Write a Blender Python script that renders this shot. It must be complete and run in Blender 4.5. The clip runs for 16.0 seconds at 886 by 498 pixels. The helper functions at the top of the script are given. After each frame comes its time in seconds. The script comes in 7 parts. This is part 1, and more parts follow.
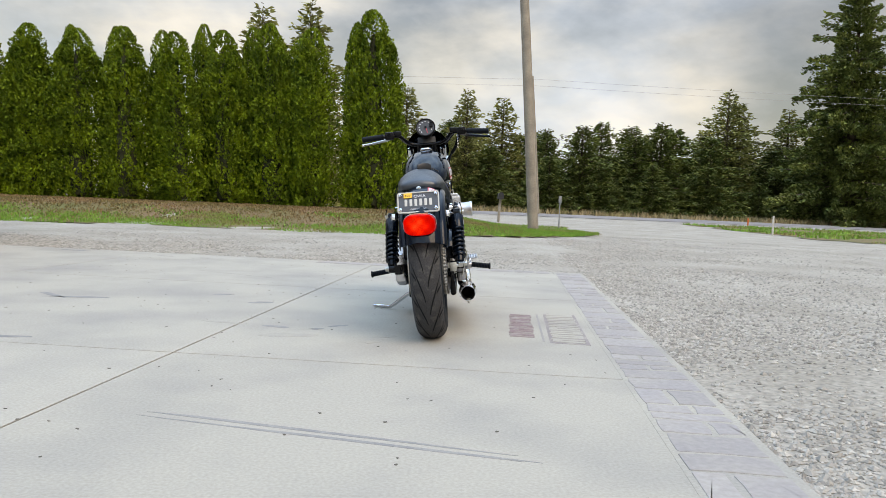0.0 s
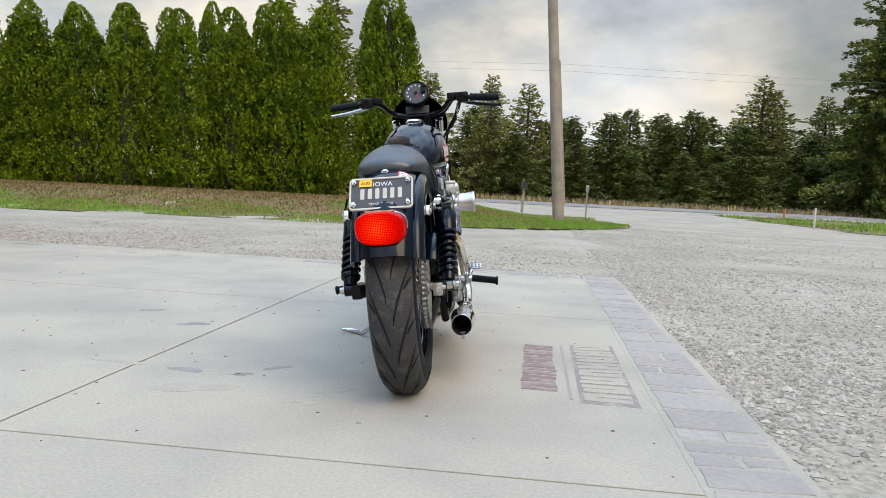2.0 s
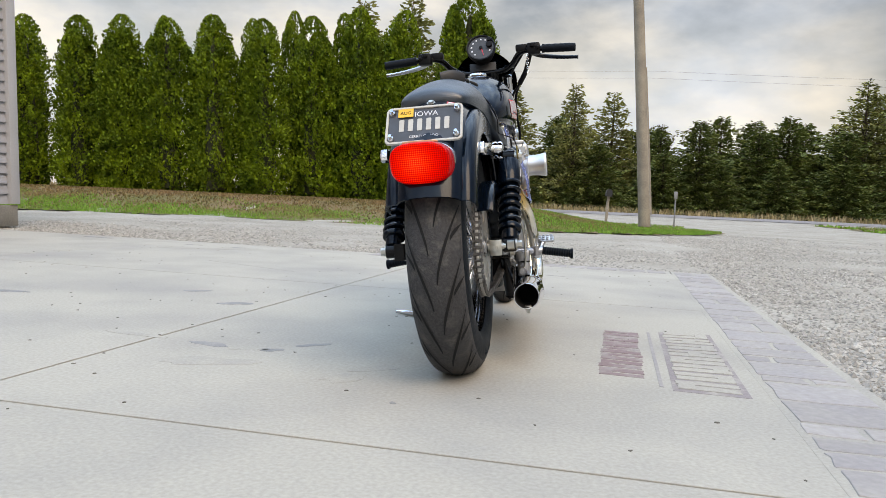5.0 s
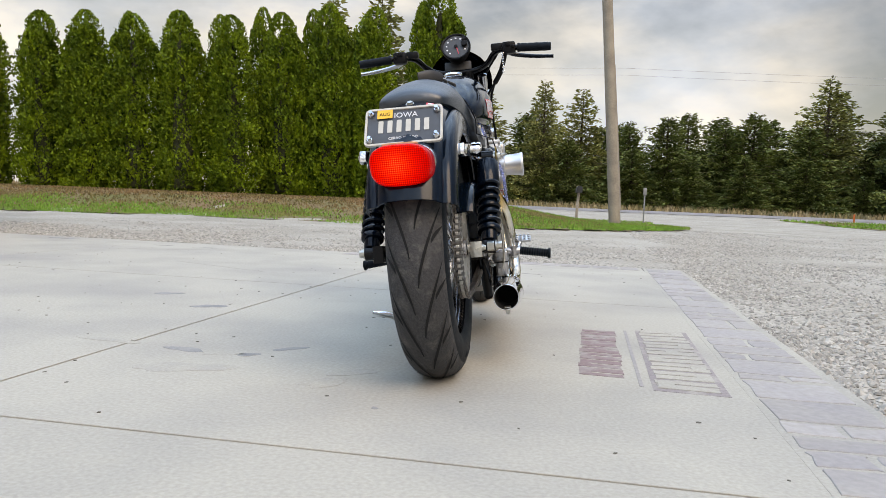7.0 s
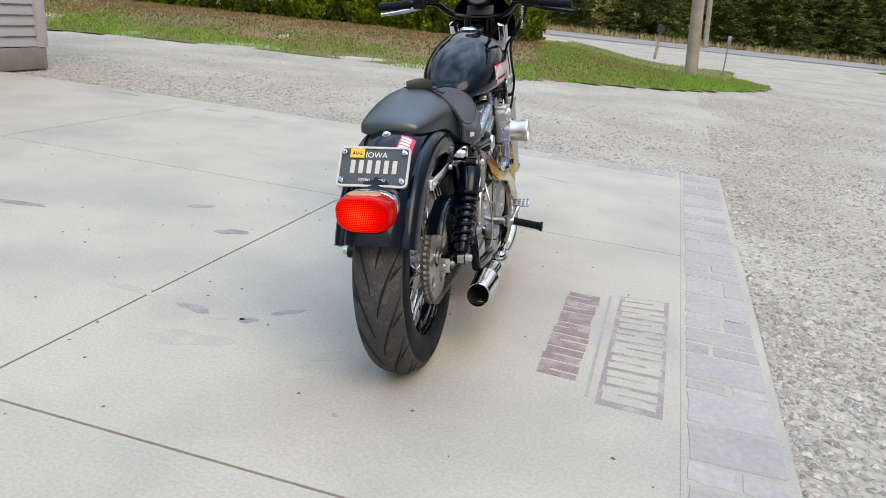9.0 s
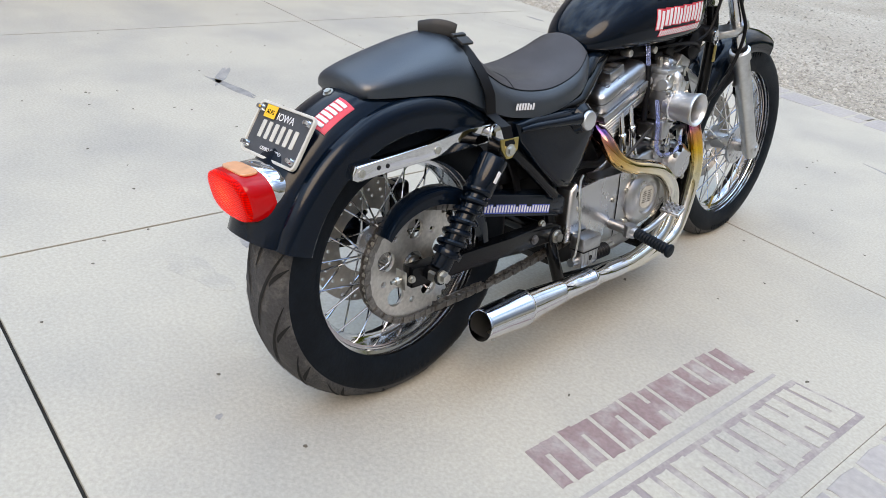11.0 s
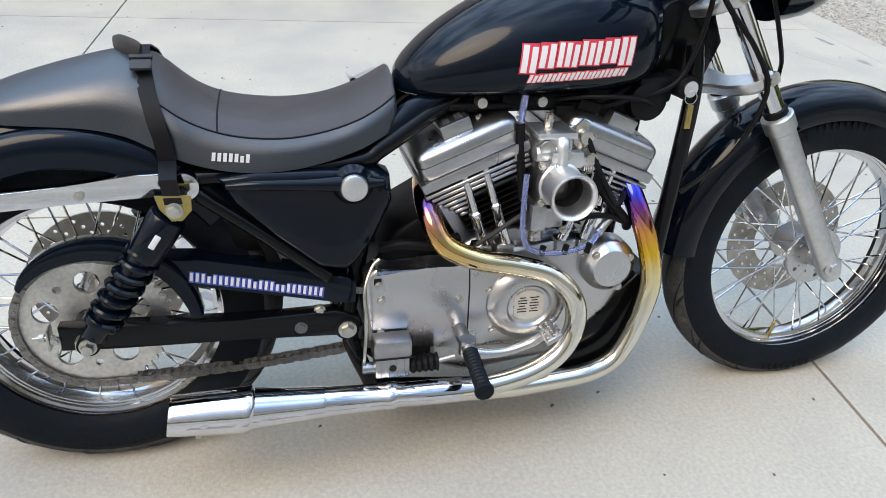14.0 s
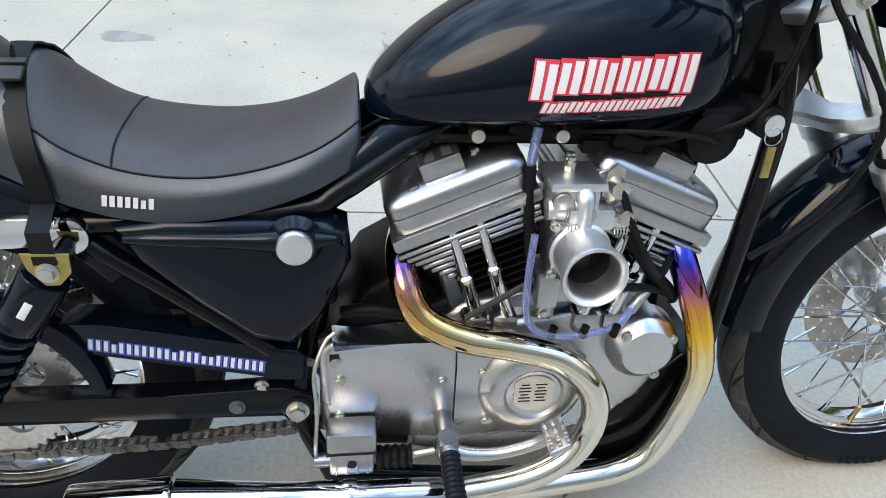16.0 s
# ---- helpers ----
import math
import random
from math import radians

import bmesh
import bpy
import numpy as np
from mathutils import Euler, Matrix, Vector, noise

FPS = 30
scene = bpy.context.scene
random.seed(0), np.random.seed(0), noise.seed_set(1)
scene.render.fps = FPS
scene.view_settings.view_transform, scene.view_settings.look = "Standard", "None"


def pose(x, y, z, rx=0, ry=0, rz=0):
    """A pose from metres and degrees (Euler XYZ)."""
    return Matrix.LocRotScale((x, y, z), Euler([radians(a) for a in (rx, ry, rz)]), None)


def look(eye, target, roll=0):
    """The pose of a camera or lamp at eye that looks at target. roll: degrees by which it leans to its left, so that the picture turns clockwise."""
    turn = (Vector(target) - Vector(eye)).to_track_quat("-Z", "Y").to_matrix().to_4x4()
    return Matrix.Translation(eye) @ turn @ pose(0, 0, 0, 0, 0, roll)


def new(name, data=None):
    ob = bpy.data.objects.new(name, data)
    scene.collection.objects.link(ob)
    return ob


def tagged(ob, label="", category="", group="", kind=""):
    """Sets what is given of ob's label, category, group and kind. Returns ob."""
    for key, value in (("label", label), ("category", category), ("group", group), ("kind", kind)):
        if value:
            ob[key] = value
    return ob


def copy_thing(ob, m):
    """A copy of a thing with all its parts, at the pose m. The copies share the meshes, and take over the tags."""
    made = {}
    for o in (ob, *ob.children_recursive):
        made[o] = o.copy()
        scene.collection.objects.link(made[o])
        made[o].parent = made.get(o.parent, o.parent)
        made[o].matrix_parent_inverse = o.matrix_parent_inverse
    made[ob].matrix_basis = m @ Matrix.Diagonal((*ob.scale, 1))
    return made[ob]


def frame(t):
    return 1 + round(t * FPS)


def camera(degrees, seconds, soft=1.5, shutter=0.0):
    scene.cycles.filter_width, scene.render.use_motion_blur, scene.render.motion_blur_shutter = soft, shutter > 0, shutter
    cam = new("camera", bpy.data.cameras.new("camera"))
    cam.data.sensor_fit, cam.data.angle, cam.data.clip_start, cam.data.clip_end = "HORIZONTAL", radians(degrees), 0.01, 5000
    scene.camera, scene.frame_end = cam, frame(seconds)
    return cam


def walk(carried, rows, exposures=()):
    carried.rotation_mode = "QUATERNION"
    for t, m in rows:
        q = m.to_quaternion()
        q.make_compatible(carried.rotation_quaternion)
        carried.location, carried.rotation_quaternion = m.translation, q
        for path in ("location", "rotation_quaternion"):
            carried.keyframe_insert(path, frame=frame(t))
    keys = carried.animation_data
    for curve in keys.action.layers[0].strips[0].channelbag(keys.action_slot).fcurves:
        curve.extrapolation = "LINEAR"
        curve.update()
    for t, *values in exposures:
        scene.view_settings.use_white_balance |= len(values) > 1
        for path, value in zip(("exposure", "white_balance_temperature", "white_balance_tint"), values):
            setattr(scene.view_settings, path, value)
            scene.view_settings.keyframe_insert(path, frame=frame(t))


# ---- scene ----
cam = camera(61.2, 16.0, soft=0.85)
PATH = [
    (0, (0.014, -3.465, 0.623), (0.028, -1.469, 0.5), 2.4),
    (0.5, (0.059, -3.184, 0.629), (0.038, -1.188, 0.505), 2.2),
    (1, (0.074, -2.906, 0.619), (0.044, -0.911, 0.486), 2.3),
    (1.5, (0.133, -2.567, 0.634), (0.1, -0.572, 0.506), 2.4),
    (2, (0.156, -2.348, 0.639), (0.106, -0.355, 0.482), 2.8),
    (2.5, (0.152, -2.133, 0.567), (0.09, -0.147, 0.339), 3.0),
    (3, (0.168, -2.014, 0.451), (0.072, -0.034, 0.183), 2.3),
    (3.5, (0.179, -1.967, 0.399), (-0.001, 0.007, 0.135), 1.9),
    (4, (0.2, -1.948, 0.419), (-0.055, 0.023, 0.194), 2.1),
    (4.5, (0.211, -1.956, 0.441), (-0.074, 0.017, 0.27), 2.5),
    (5, (0.214, -1.961, 0.448), (-0.057, 0.016, 0.319), 2.6),
    (5.2, (0.203, -1.94, 0.454), (-0.045, 0.04, 0.334), 2.6),
    (7.5, (0.189, -1.955, 0.463), (0.001, 0.031, 0.311), 2.4),
    (8, (0.204, -1.97, 0.554), (0.008, 0.003, 0.29), 3.2),
    (8.5, (0.251, -1.992, 0.772), (0.026, -0.051, 0.345), 4.6),
    (9, (0.412, -1.969, 1.01), (0.086, -0.095, 0.392), 5.9),
    (9.2, (0.49, -1.933, 1.069), (0.105, -0.091, 0.392), 6.2),
    (11.3, (1.063, -0.771, 1.142), (-0.159, 0.44, 0.122), 8.5),
    (11.5, (1.088, -0.643, 1.158), (-0.146, 0.514, 0.092), 9.1),
    (12, (1.164, -0.44, 1.175), (-0.199, 0.542, 0.09), 7.1),
    (12.5, (1.307, -0.199, 1.201), (-0.203, 0.573, 0.141), 4.5),
    (13, (1.319, 0.002, 1.191), (-0.251, 0.672, 0.149), 4.5),
    (13.5, (1.23, 0.18, 1.188), (-0.358, 0.771, 0.127), 4.7),
    (14, (1.227, 0.296, 1.176), (-0.409, 0.776, 0.13), 4.0),
    (14.5, (1.265, 0.476, 1.206), (-0.434, 0.724, 0.18), 1.7),
    (15, (1.254, 0.557, 1.215), (-0.451, 0.664, 0.174), 0.9),
    (15.5, (1.131, 0.541, 1.174), (-0.526, 0.672, 0.061), 1.5),
    (16, (0.883, 0.498, 1.148), (-0.715, 0.809, -0.013), 4.3),
]
walk(cam, [(t, look(e, g, r)) for t, e, g, r in PATH],
     [(0.0, -0.10, 9900, 16), (9.2, -0.04, 10100, 18), (11.3, 0.06, 9700, 17), (13.5, 0.17, 9500, 16), (16.0, 0.24, 9200, 13)])

# ---------- light ----------
world = bpy.data.worlds.new("sky")
scene.world = world
world.use_nodes = True
wn, wl = world.node_tree.nodes, world.node_tree.links
SUN_EL, SUN_AZ = radians(48), radians(140)
bg = wn["Background"]
sky = wn.new("ShaderNodeTexSky")
sky.sky_type, sky.sun_disc = "NISHITA", False
sky.sun_elevation, sky.sun_rotation = SUN_EL, SUN_AZ
sky.air_density, sky.dust_density = 1.0, 1.5
tc = wn.new("ShaderNodeTexCoord")
mp = wn.new("ShaderNodeMapping")
mp.inputs["Scale"].default_value = (1.0, 1.0, 2.0)
mp.inputs["Rotation"].default_value = (0.1, 0.25, 0.6)
cn = wn.new("ShaderNodeTexNoise")
cn.inputs["Scale"].default_value, cn.inputs["Detail"].default_value = 2.6, 7
cn.inputs["Roughness"].default_value = 0.55
cr = wn.new("ShaderNodeValToRGB")
cr.color_ramp.elements[0].position, cr.color_ramp.elements[1].position = 0.38, 0.62
cn2 = wn.new("ShaderNodeTexNoise")
cn2.inputs["Scale"].default_value, cn2.inputs["Detail"].default_value = 5.0, 5
cc = wn.new("ShaderNodeValToRGB")
cc.color_ramp.elements[0].position, cc.color_ramp.elements[0].color = 0.38, (6.2, 8.4, 11.8, 1)
cc.color_ramp.elements[1].position, cc.color_ramp.elements[1].color = 0.62, (9.1, 10.6, 12.2, 1)
mx = wn.new("ShaderNodeMix")
mx.data_type = "RGBA"
wl.new(tc.outputs["Generated"], mp.inputs["Vector"])
wl.new(mp.outputs[0], cn.inputs["Vector"])
wl.new(mp.outputs[0], cn2.inputs["Vector"])
wl.new(cn.outputs["Fac"], cr.inputs["Fac"])
wl.new(cn2.outputs["Fac"], cc.inputs["Fac"])
mf = wn.new("ShaderNodeMapRange")
mf.inputs["To Min"].default_value, mf.inputs["To Max"].default_value = 0.15, 0.96
wl.new(cr.outputs[0], mf.inputs["Value"])
clear = wn.new("ShaderNodeMapRange")  # the cloud thins out towards the east
clear.inputs["From Min"].default_value, clear.inputs["From Max"].default_value = 0.25, 0.85
clear.inputs["To Min"].default_value, clear.inputs["To Max"].default_value = 1.0, 0.25
sx_ = wn.new("ShaderNodeSeparateXYZ")
wl.new(tc.outputs["Generated"], sx_.inputs[0])
wl.new(sx_.outputs["X"], clear.inputs["Value"])
cover = wn.new("ShaderNodeMath")
cover.operation = "MULTIPLY"
wl.new(mf.outputs[0], cover.inputs[0])
wl.new(clear.outputs[0], cover.inputs[1])
wl.new(cover.outputs[0], mx.inputs["Factor"])
wl.new(sky.outputs[0], mx.inputs["A"])
wl.new(cc.outputs[0], mx.inputs["B"])
tint = wn.new("ShaderNodeMix")  # bluer towards the zenith
tint.data_type, tint.blend_type = "RGBA", "MULTIPLY"
tint.inputs["B"].default_value = (0.60, 0.86, 1.18, 1)
wl.new(mx.outputs["Result"], tint.inputs["A"])
wl.new(tint.outputs["Result"], bg.inputs["Color"])
sz = wn.new("ShaderNodeSeparateXYZ")
wl.new(tc.outputs["Generated"], sz.inputs[0])
zen = wn.new("ShaderNodeMapRange")  # an overcast sky is brightest overhead
zen.inputs["From Min"].default_value, zen.inputs["From Max"].default_value = 0.28, 0.95
zen.inputs["To Min"].default_value, zen.inputs["To Max"].default_value = 0.112, 0.46
wl.new(sz.outputs["Z"], zen.inputs["Value"])
dim = wn.new("ShaderNodeMapRange")  # clear blue sky is darker than bright cloud
dim.inputs["From Min"].default_value, dim.inputs["From Max"].default_value = 0.2, 0.8
dim.inputs["To Min"].default_value, dim.inputs["To Max"].default_value = 1.0, 0.55
wl.new(sx_.outputs["X"], dim.inputs["Value"])
glow = wn.new("ShaderNodeMath")
glow.operation = "MULTIPLY"
wl.new(zen.outputs[0], glow.inputs[0])
wl.new(dim.outputs[0], glow.inputs[1])
wl.new(glow.outputs[0], bg.inputs["Strength"])
zf = wn.new("ShaderNodeMapRange")
zf.inputs["From Min"].default_value, zf.inputs["From Max"].default_value = 0.2, 0.7
wl.new(sz.outputs["Z"], zf.inputs["Value"])
wl.new(zf.outputs[0], tint.inputs["Factor"])

sun = new("sun", bpy.data.lights.new("sun", "SUN"))
sun.data.energy, sun.data.angle, sun.data.color = 1.9, radians(40), (1.0, 0.92, 0.80)
sun.matrix_world = look((math.sin(SUN_AZ) * 20, math.cos(SUN_AZ) * 20, math.tan(SUN_EL) * 20), (0, 0, 0))

# ---------- materials ----------


def shade(name, col, rough=0.5, metal=0.0, col2=None, stain=3.0, grain=60.0, mixup=0.25, bump=0.0, bump_scale=80.0,
          coat=0.0, island=0.0, spec=0.5, rough2=None, random_piece=0.0, sharp=(0.35, 0.65)):
    """A surface whose colour drifts at two scales, with fine relief."""
    m = bpy.data.materials.new(name)
    m.use_nodes = True
    n, l = m.node_tree.nodes, m.node_tree.links
    p = n["Principled BSDF"]
    p.inputs["Metallic"].default_value = metal
    p.inputs["Coat Weight"].default_value = coat
    p.inputs["Coat Roughness"].default_value = 0.06
    p.inputs["Specular IOR Level"].default_value = spec
    co = n.new("ShaderNodeTexCoord")
    a = n.new("ShaderNodeTexNoise")
    a.inputs["Scale"].default_value, a.inputs["Detail"].default_value = stain, 5
    b = n.new("ShaderNodeTexNoise")
    b.inputs["Scale"].default_value, b.inputs["Detail"].default_value = grain, 3
    l.new(co.outputs["Object"], a.inputs["Vector"])
    l.new(co.outputs["Object"], b.inputs["Vector"])
    r = n.new("ShaderNodeMapRange")
    r.inputs["From Min"].default_value, r.inputs["From Max"].default_value = sharp
    l.new(a.outputs["Fac"], r.inputs["Value"])
    c2 = col2 or tuple(v * (1 - mixup) for v in col)
    x = n.new("ShaderNodeMix")
    x.data_type = "RGBA"
    x.inputs["A"].default_value, x.inputs["B"].default_value = (*col, 1), (*c2, 1)
    l.new(r.outputs[0], x.inputs["Factor"])
    h = n.new("ShaderNodeHueSaturation")
    g = n.new("ShaderNodeMapRange")
    g.inputs["From Min"].default_value, g.inputs["From Max"].default_value = 0.3, 0.7
    g.inputs["To Min"].default_value, g.inputs["To Max"].default_value = 1 - mixup * 0.6, 1 + mixup * 0.6
    l.new(b.outputs["Fac"], g.inputs["Value"])
    value = g.outputs[0]
    if island or random_piece:
        src = n.new("ShaderNodeNewGeometry").outputs["Random Per Island"] if island else n.new("ShaderNodeObjectInfo").outputs["Random"]
        k = island or random_piece
        g2 = n.new("ShaderNodeMapRange")
        g2.inputs["To Min"].default_value, g2.inputs["To Max"].default_value = 1 - k, 1 + k
        l.new(src, g2.inputs["Value"])
        mul = n.new("ShaderNodeMath")
        mul.operation = "MULTIPLY"
        l.new(value, mul.inputs[0])
        l.new(g2.outputs[0], mul.inputs[1])
        value = mul.outputs[0]
    l.new(value, h.inputs["Value"])
    l.new(x.outputs["Result"], h.inputs["Color"])
    l.new(h.outputs[0], p.inputs["Base Color"])
    q = n.new("ShaderNodeMapRange")
    q.inputs["To Min"].default_value, q.inputs["To Max"].default_value = rough, rough2 if rough2 is not None else min(1, rough * 1.25 + 0.02)
    l.new(r.outputs[0], q.inputs["Value"])
    l.new(q.outputs[0], p.inputs["Roughness"])
    if bump:
        t = n.new("ShaderNodeTexNoise")
        t.inputs["Scale"].default_value, t.inputs["Detail"].default_value = bump_scale, 4
        l.new(co.outputs["Object"], t.inputs["Vector"])
        u = n.new("ShaderNodeBump")
        u.inputs["Strength"].default_value, u.inputs["Distance"].default_value = bump, 0.01
        l.new(t.outputs["Fac"], u.inputs["Height"])
        l.new(u.outputs[0], p.inputs["Normal"])
    return m


M_CONC = shade("concrete", (0.378, 0.348, 0.292), 0.75, col2=(0.300, 0.284, 0.252), stain=1.5, grain=110, mixup=0.17, sharp=(0.42, 0.70), bump=0.12, bump_scale=190, random_piece=0.03, spec=0.3)
M_FLAG = shade("stamped_stone", (0.292, 0.268, 0.257), 0.7, col2=(0.335, 0.308, 0.282), stain=5, grain=50, mixup=0.16, bump=0.3, bump_scale=40, random_piece=0.10, spec=0.3)
M_JOINT = shade("joint_dirt", (0.033, 0.030, 0.026), 0.9, stain=8)
M_STAMP = shade("faded_red_stain", (0.222, 0.150, 0.146), 0.75, col2=(0.310, 0.272, 0.250), stain=14, grain=90, mixup=0.2, bump=0.3, bump_scale=90, sharp=(0.46, 0.66))
M_SMEAR = shade("dark_tyre_smear", (0.198, 0.191, 0.185), 0.7, col2=(0.264, 0.254, 0.238), stain=14, grain=120, mixup=0.2, sharp=(0.40, 0.60))
M_GRAVEL = shade("gravel", (0.360, 0.330, 0.282), 0.9, col2=(0.285, 0.258, 0.215), stain=0.9, grain=38, mixup=0.42, bump=1.0, bump_scale=42, spec=0.2)
M_STONE = shade("limestone_chips", (0.365, 0.340, 0.300), 0.85, stain=20, grain=90, mixup=0.2, island=0.36, spec=0.2)
M_ROAD = shade("asphalt_road", (0.235, 0.215, 0.205), 0.85, stain=0.5, grain=30, mixup=0.15)
M_SOIL = shade("dry_lawn_soil", (0.178, 0.109, 0.056), 0.95, col2=(0.112, 0.112, 0.033), stain=0.8, grain=14, mixup=0.4, bump=0.7, bump_scale=25)
M_GRASS = shade("grass", (0.125, 0.270, 0.026), 0.7, col2=(0.230, 0.180, 0.080), stain=0.55, grain=6, mixup=0.35, island=0.3, sharp=(0.52, 0.66))
M_STRAW = shade("dry_grass", (0.36, 0.28, 0.16), 0.8, col2=(0.24, 0.20, 0.09), stain=0.6, island=0.3)
M_ARB = shade("arborvitae_leaf", (0.140, 0.208, 0.010), 0.6, col2=(0.052, 0.092, 0.005), stain=1.6, grain=9, mixup=0.3, island=0.4, spec=0.2)
M_SPRUCE = shade("spruce_needle", (0.140, 0.172, 0.040), 0.65, col2=(0.062, 0.090, 0.024), stain=0.7, grain=6, mixup=0.3, island=0.42, spec=0.3, random_piece=0)
M_PINE = shade("thin_pine_needle", (0.25, 0.26, 0.075), 0.65, col2=(0.13, 0.14, 0.05), stain=0.7, grain=6, mixup=0.3, island=0.4, spec=0.3)
# near-black green that paints in the shade deep inside the hedge
M_INNER = shade("foliage_shade_colour", (0.030, 0.034, 0.010), 0.9, stain=6, grain=30, mixup=0.4, bump=0.8, bump_scale=20)
M_BARK = shade("bark", (0.086, 0.063, 0.043), 0.9, stain=6, grain=40, mixup=0.4, bump=0.8, bump_scale=30)
M_POLE = shade("weathered_pole_wood", (0.30, 0.26, 0.205), 0.85, col2=(0.22, 0.19, 0.155), stain=3, grain=40, mixup=0.25, bump=0.5, bump_scale=30)
M_SIDING = shade("grey_vinyl_siding", (0.345, 0.345, 0.365), 0.5, stain=1.5, grain=30, mixup=0.06, bump=0.1, bump_scale=50)
M_BLOCK = shade("foundation_block", (0.238, 0.218, 0.185), 0.9, stain=4, grain=60, mixup=0.2, bump=0.5, bump_scale=60)
M_TRIM = shade("white_trim", (0.396, 0.396, 0.409), 0.45, stain=2, mixup=0.06)
M_STEEL = shade("galvanised_steel", (0.277, 0.284, 0.290), 0.5, 0.6, stain=5, mixup=0.15)
M_DARK = shade("dark_painted_metal", (0.017, 0.017, 0.018), 0.5, stain=6)
M_ORANGE = shade("orange_marker", (0.495, 0.106, 0.020), 0.5, stain=6, mixup=0.1)
M_WHITE = shade("white_marker", (0.475, 0.462, 0.422), 0.6, stain=6, mixup=0.12)
M_WIRE = shade("wire", (0.33, 0.33, 0.35), 0.6)


def link(mesh_name, mesh, material, parent=None, label=""):
    ob = new(mesh_name, mesh)
    if material is not None and not mesh.materials:
        mesh.materials.append(material)
    if parent is not None:
        ob.parent = parent
    if label:
        ob["label"] = label
    return ob


def part(name, bm, material, parent=None, label="", angle=38):
    mesh = bpy.data.meshes.new(name)
    bmesh.ops.recalc_face_normals(bm, faces=bm.faces[:])
    bm.to_mesh(mesh)
    bm.free()
    mesh.shade_smooth()
    mesh.set_sharp_from_angle(angle=radians(angle))
    return link(name, mesh, material, parent, label)


def raw(name, verts, faces, material, parent=None, label="", smooth=False):
    mesh = bpy.data.meshes.new(name)
    mesh.from_pydata([tuple(v) for v in verts], [], faces)
    mesh.update()
    if smooth:
        mesh.shade_smooth()
    return link(name, mesh, material, parent, label)


# ---------- bmesh shapes ----------
def V(*a):
    return Vector(a)


def box(bm, c, s, bevel=0.0, rot=None, seg=2):
    res = bmesh.ops.create_cube(bm, size=1.0)
    vs = res["verts"]
    bmesh.ops.scale(bm, vec=s, verts=vs)
    if bevel:
        es = list({e for v in vs for e in v.link_edges})
        out = bmesh.ops.bevel(bm, geom=es, offset=bevel, segments=seg, affect="EDGES", profile=0.5)
        vs = list({v for f in out["faces"] for v in f.verts} | {v for v in vs if v.is_valid})
    if rot is not None:
        bmesh.ops.rotate(bm, cent=(0, 0, 0), matrix=rot, verts=vs)
    bmesh.ops.translate(bm, vec=c, verts=vs)
    return vs


def rings(bm, rs, cap=True, closed=True):
    """Skin a row of point rings."""
    made = [[bm.verts.new(p) for p in r] for r in rs]
    k = len(made[0])
    for a, b in zip(made, made[1:]):
        for i in range(k if closed else k - 1):
            j = (i + 1) % k
            bm.faces.new((a[i], a[j], b[j], b[i]))
    if cap and closed:
        bm.faces.new(made[0])
        bm.faces.new(list(reversed(made[-1])))
    return made


def smooth_path(pts, n=6):
    """Catmull-Rom through points that carry any number of values."""
    pts = [np.array(p, float) for p in pts]
    ext = [2 * pts[0] - pts[1]] + pts + [2 * pts[-1] - pts[-2]]
    out = []
    for i in range(1, len(ext) - 2):
        p0, p1, p2, p3 = ext[i - 1:i + 3]
        for k in range(n):
            t = k / n
            out.append(0.5 * (2 * p1 + (p2 - p0) * t + (2 * p0 - 5 * p1 + 4 * p2 - p3) * t * t + (3 * p1 - p0 - 3 * p2 + p3) * t ** 3))
    out.append(pts[-1])
    return out


def sweep(bm, pts, r, n=12, cap=True, smooth=0, flat=1.0):
    """A round tube along points; r is one radius or one for each point."""
    rr = [r] * len(pts) if isinstance(r, (int, float)) else list(r)
    q = [(*p, w) for p, w in zip(pts, rr)]
    if smooth:
        q = smooth_path(q, smooth)
    P = [Vector(p[:3]) for p in q]
    R = [float(p[3]) for p in q]
    t0 = (P[1] - P[0]).normalized()
    up = Vector((0, 0, 1)) if abs(t0.z) < 0.9 else Vector((1, 0, 0))
    nrm = (up - t0 * up.dot(t0)).normalized()
    rs = []
    for i, p in enumerate(P):
        a, b = P[max(i - 1, 0)], P[min(i + 1, len(P) - 1)]
        t = (b - a).normalized()
        nrm = (nrm - t * nrm.dot(t)).normalized()
        bi = t.cross(nrm)
        rs.append([p + (nrm * math.cos(2 * math.pi * k / n) + bi * flat * math.sin(2 * math.pi * k / n)) * R[i] for k in range(n)])
    rings(bm, rs, cap)


def cyl(bm, a, b, r, r2=None, n=16, bevel=0.0):
    a, b = Vector(a), Vector(b)
    r2 = r if r2 is None else r2
    if bevel:
        d = (b - a).normalized() * bevel
        sweep(bm, [a, a + d * 0.3, a + d, b - d, b - d * 0.3, b], [r - bevel, r - bevel * 0.3, r, r2, r2 - bevel * 0.3, r2 - bevel], n)
    else:
        sweep(bm, [a, b], [r, r2], n)


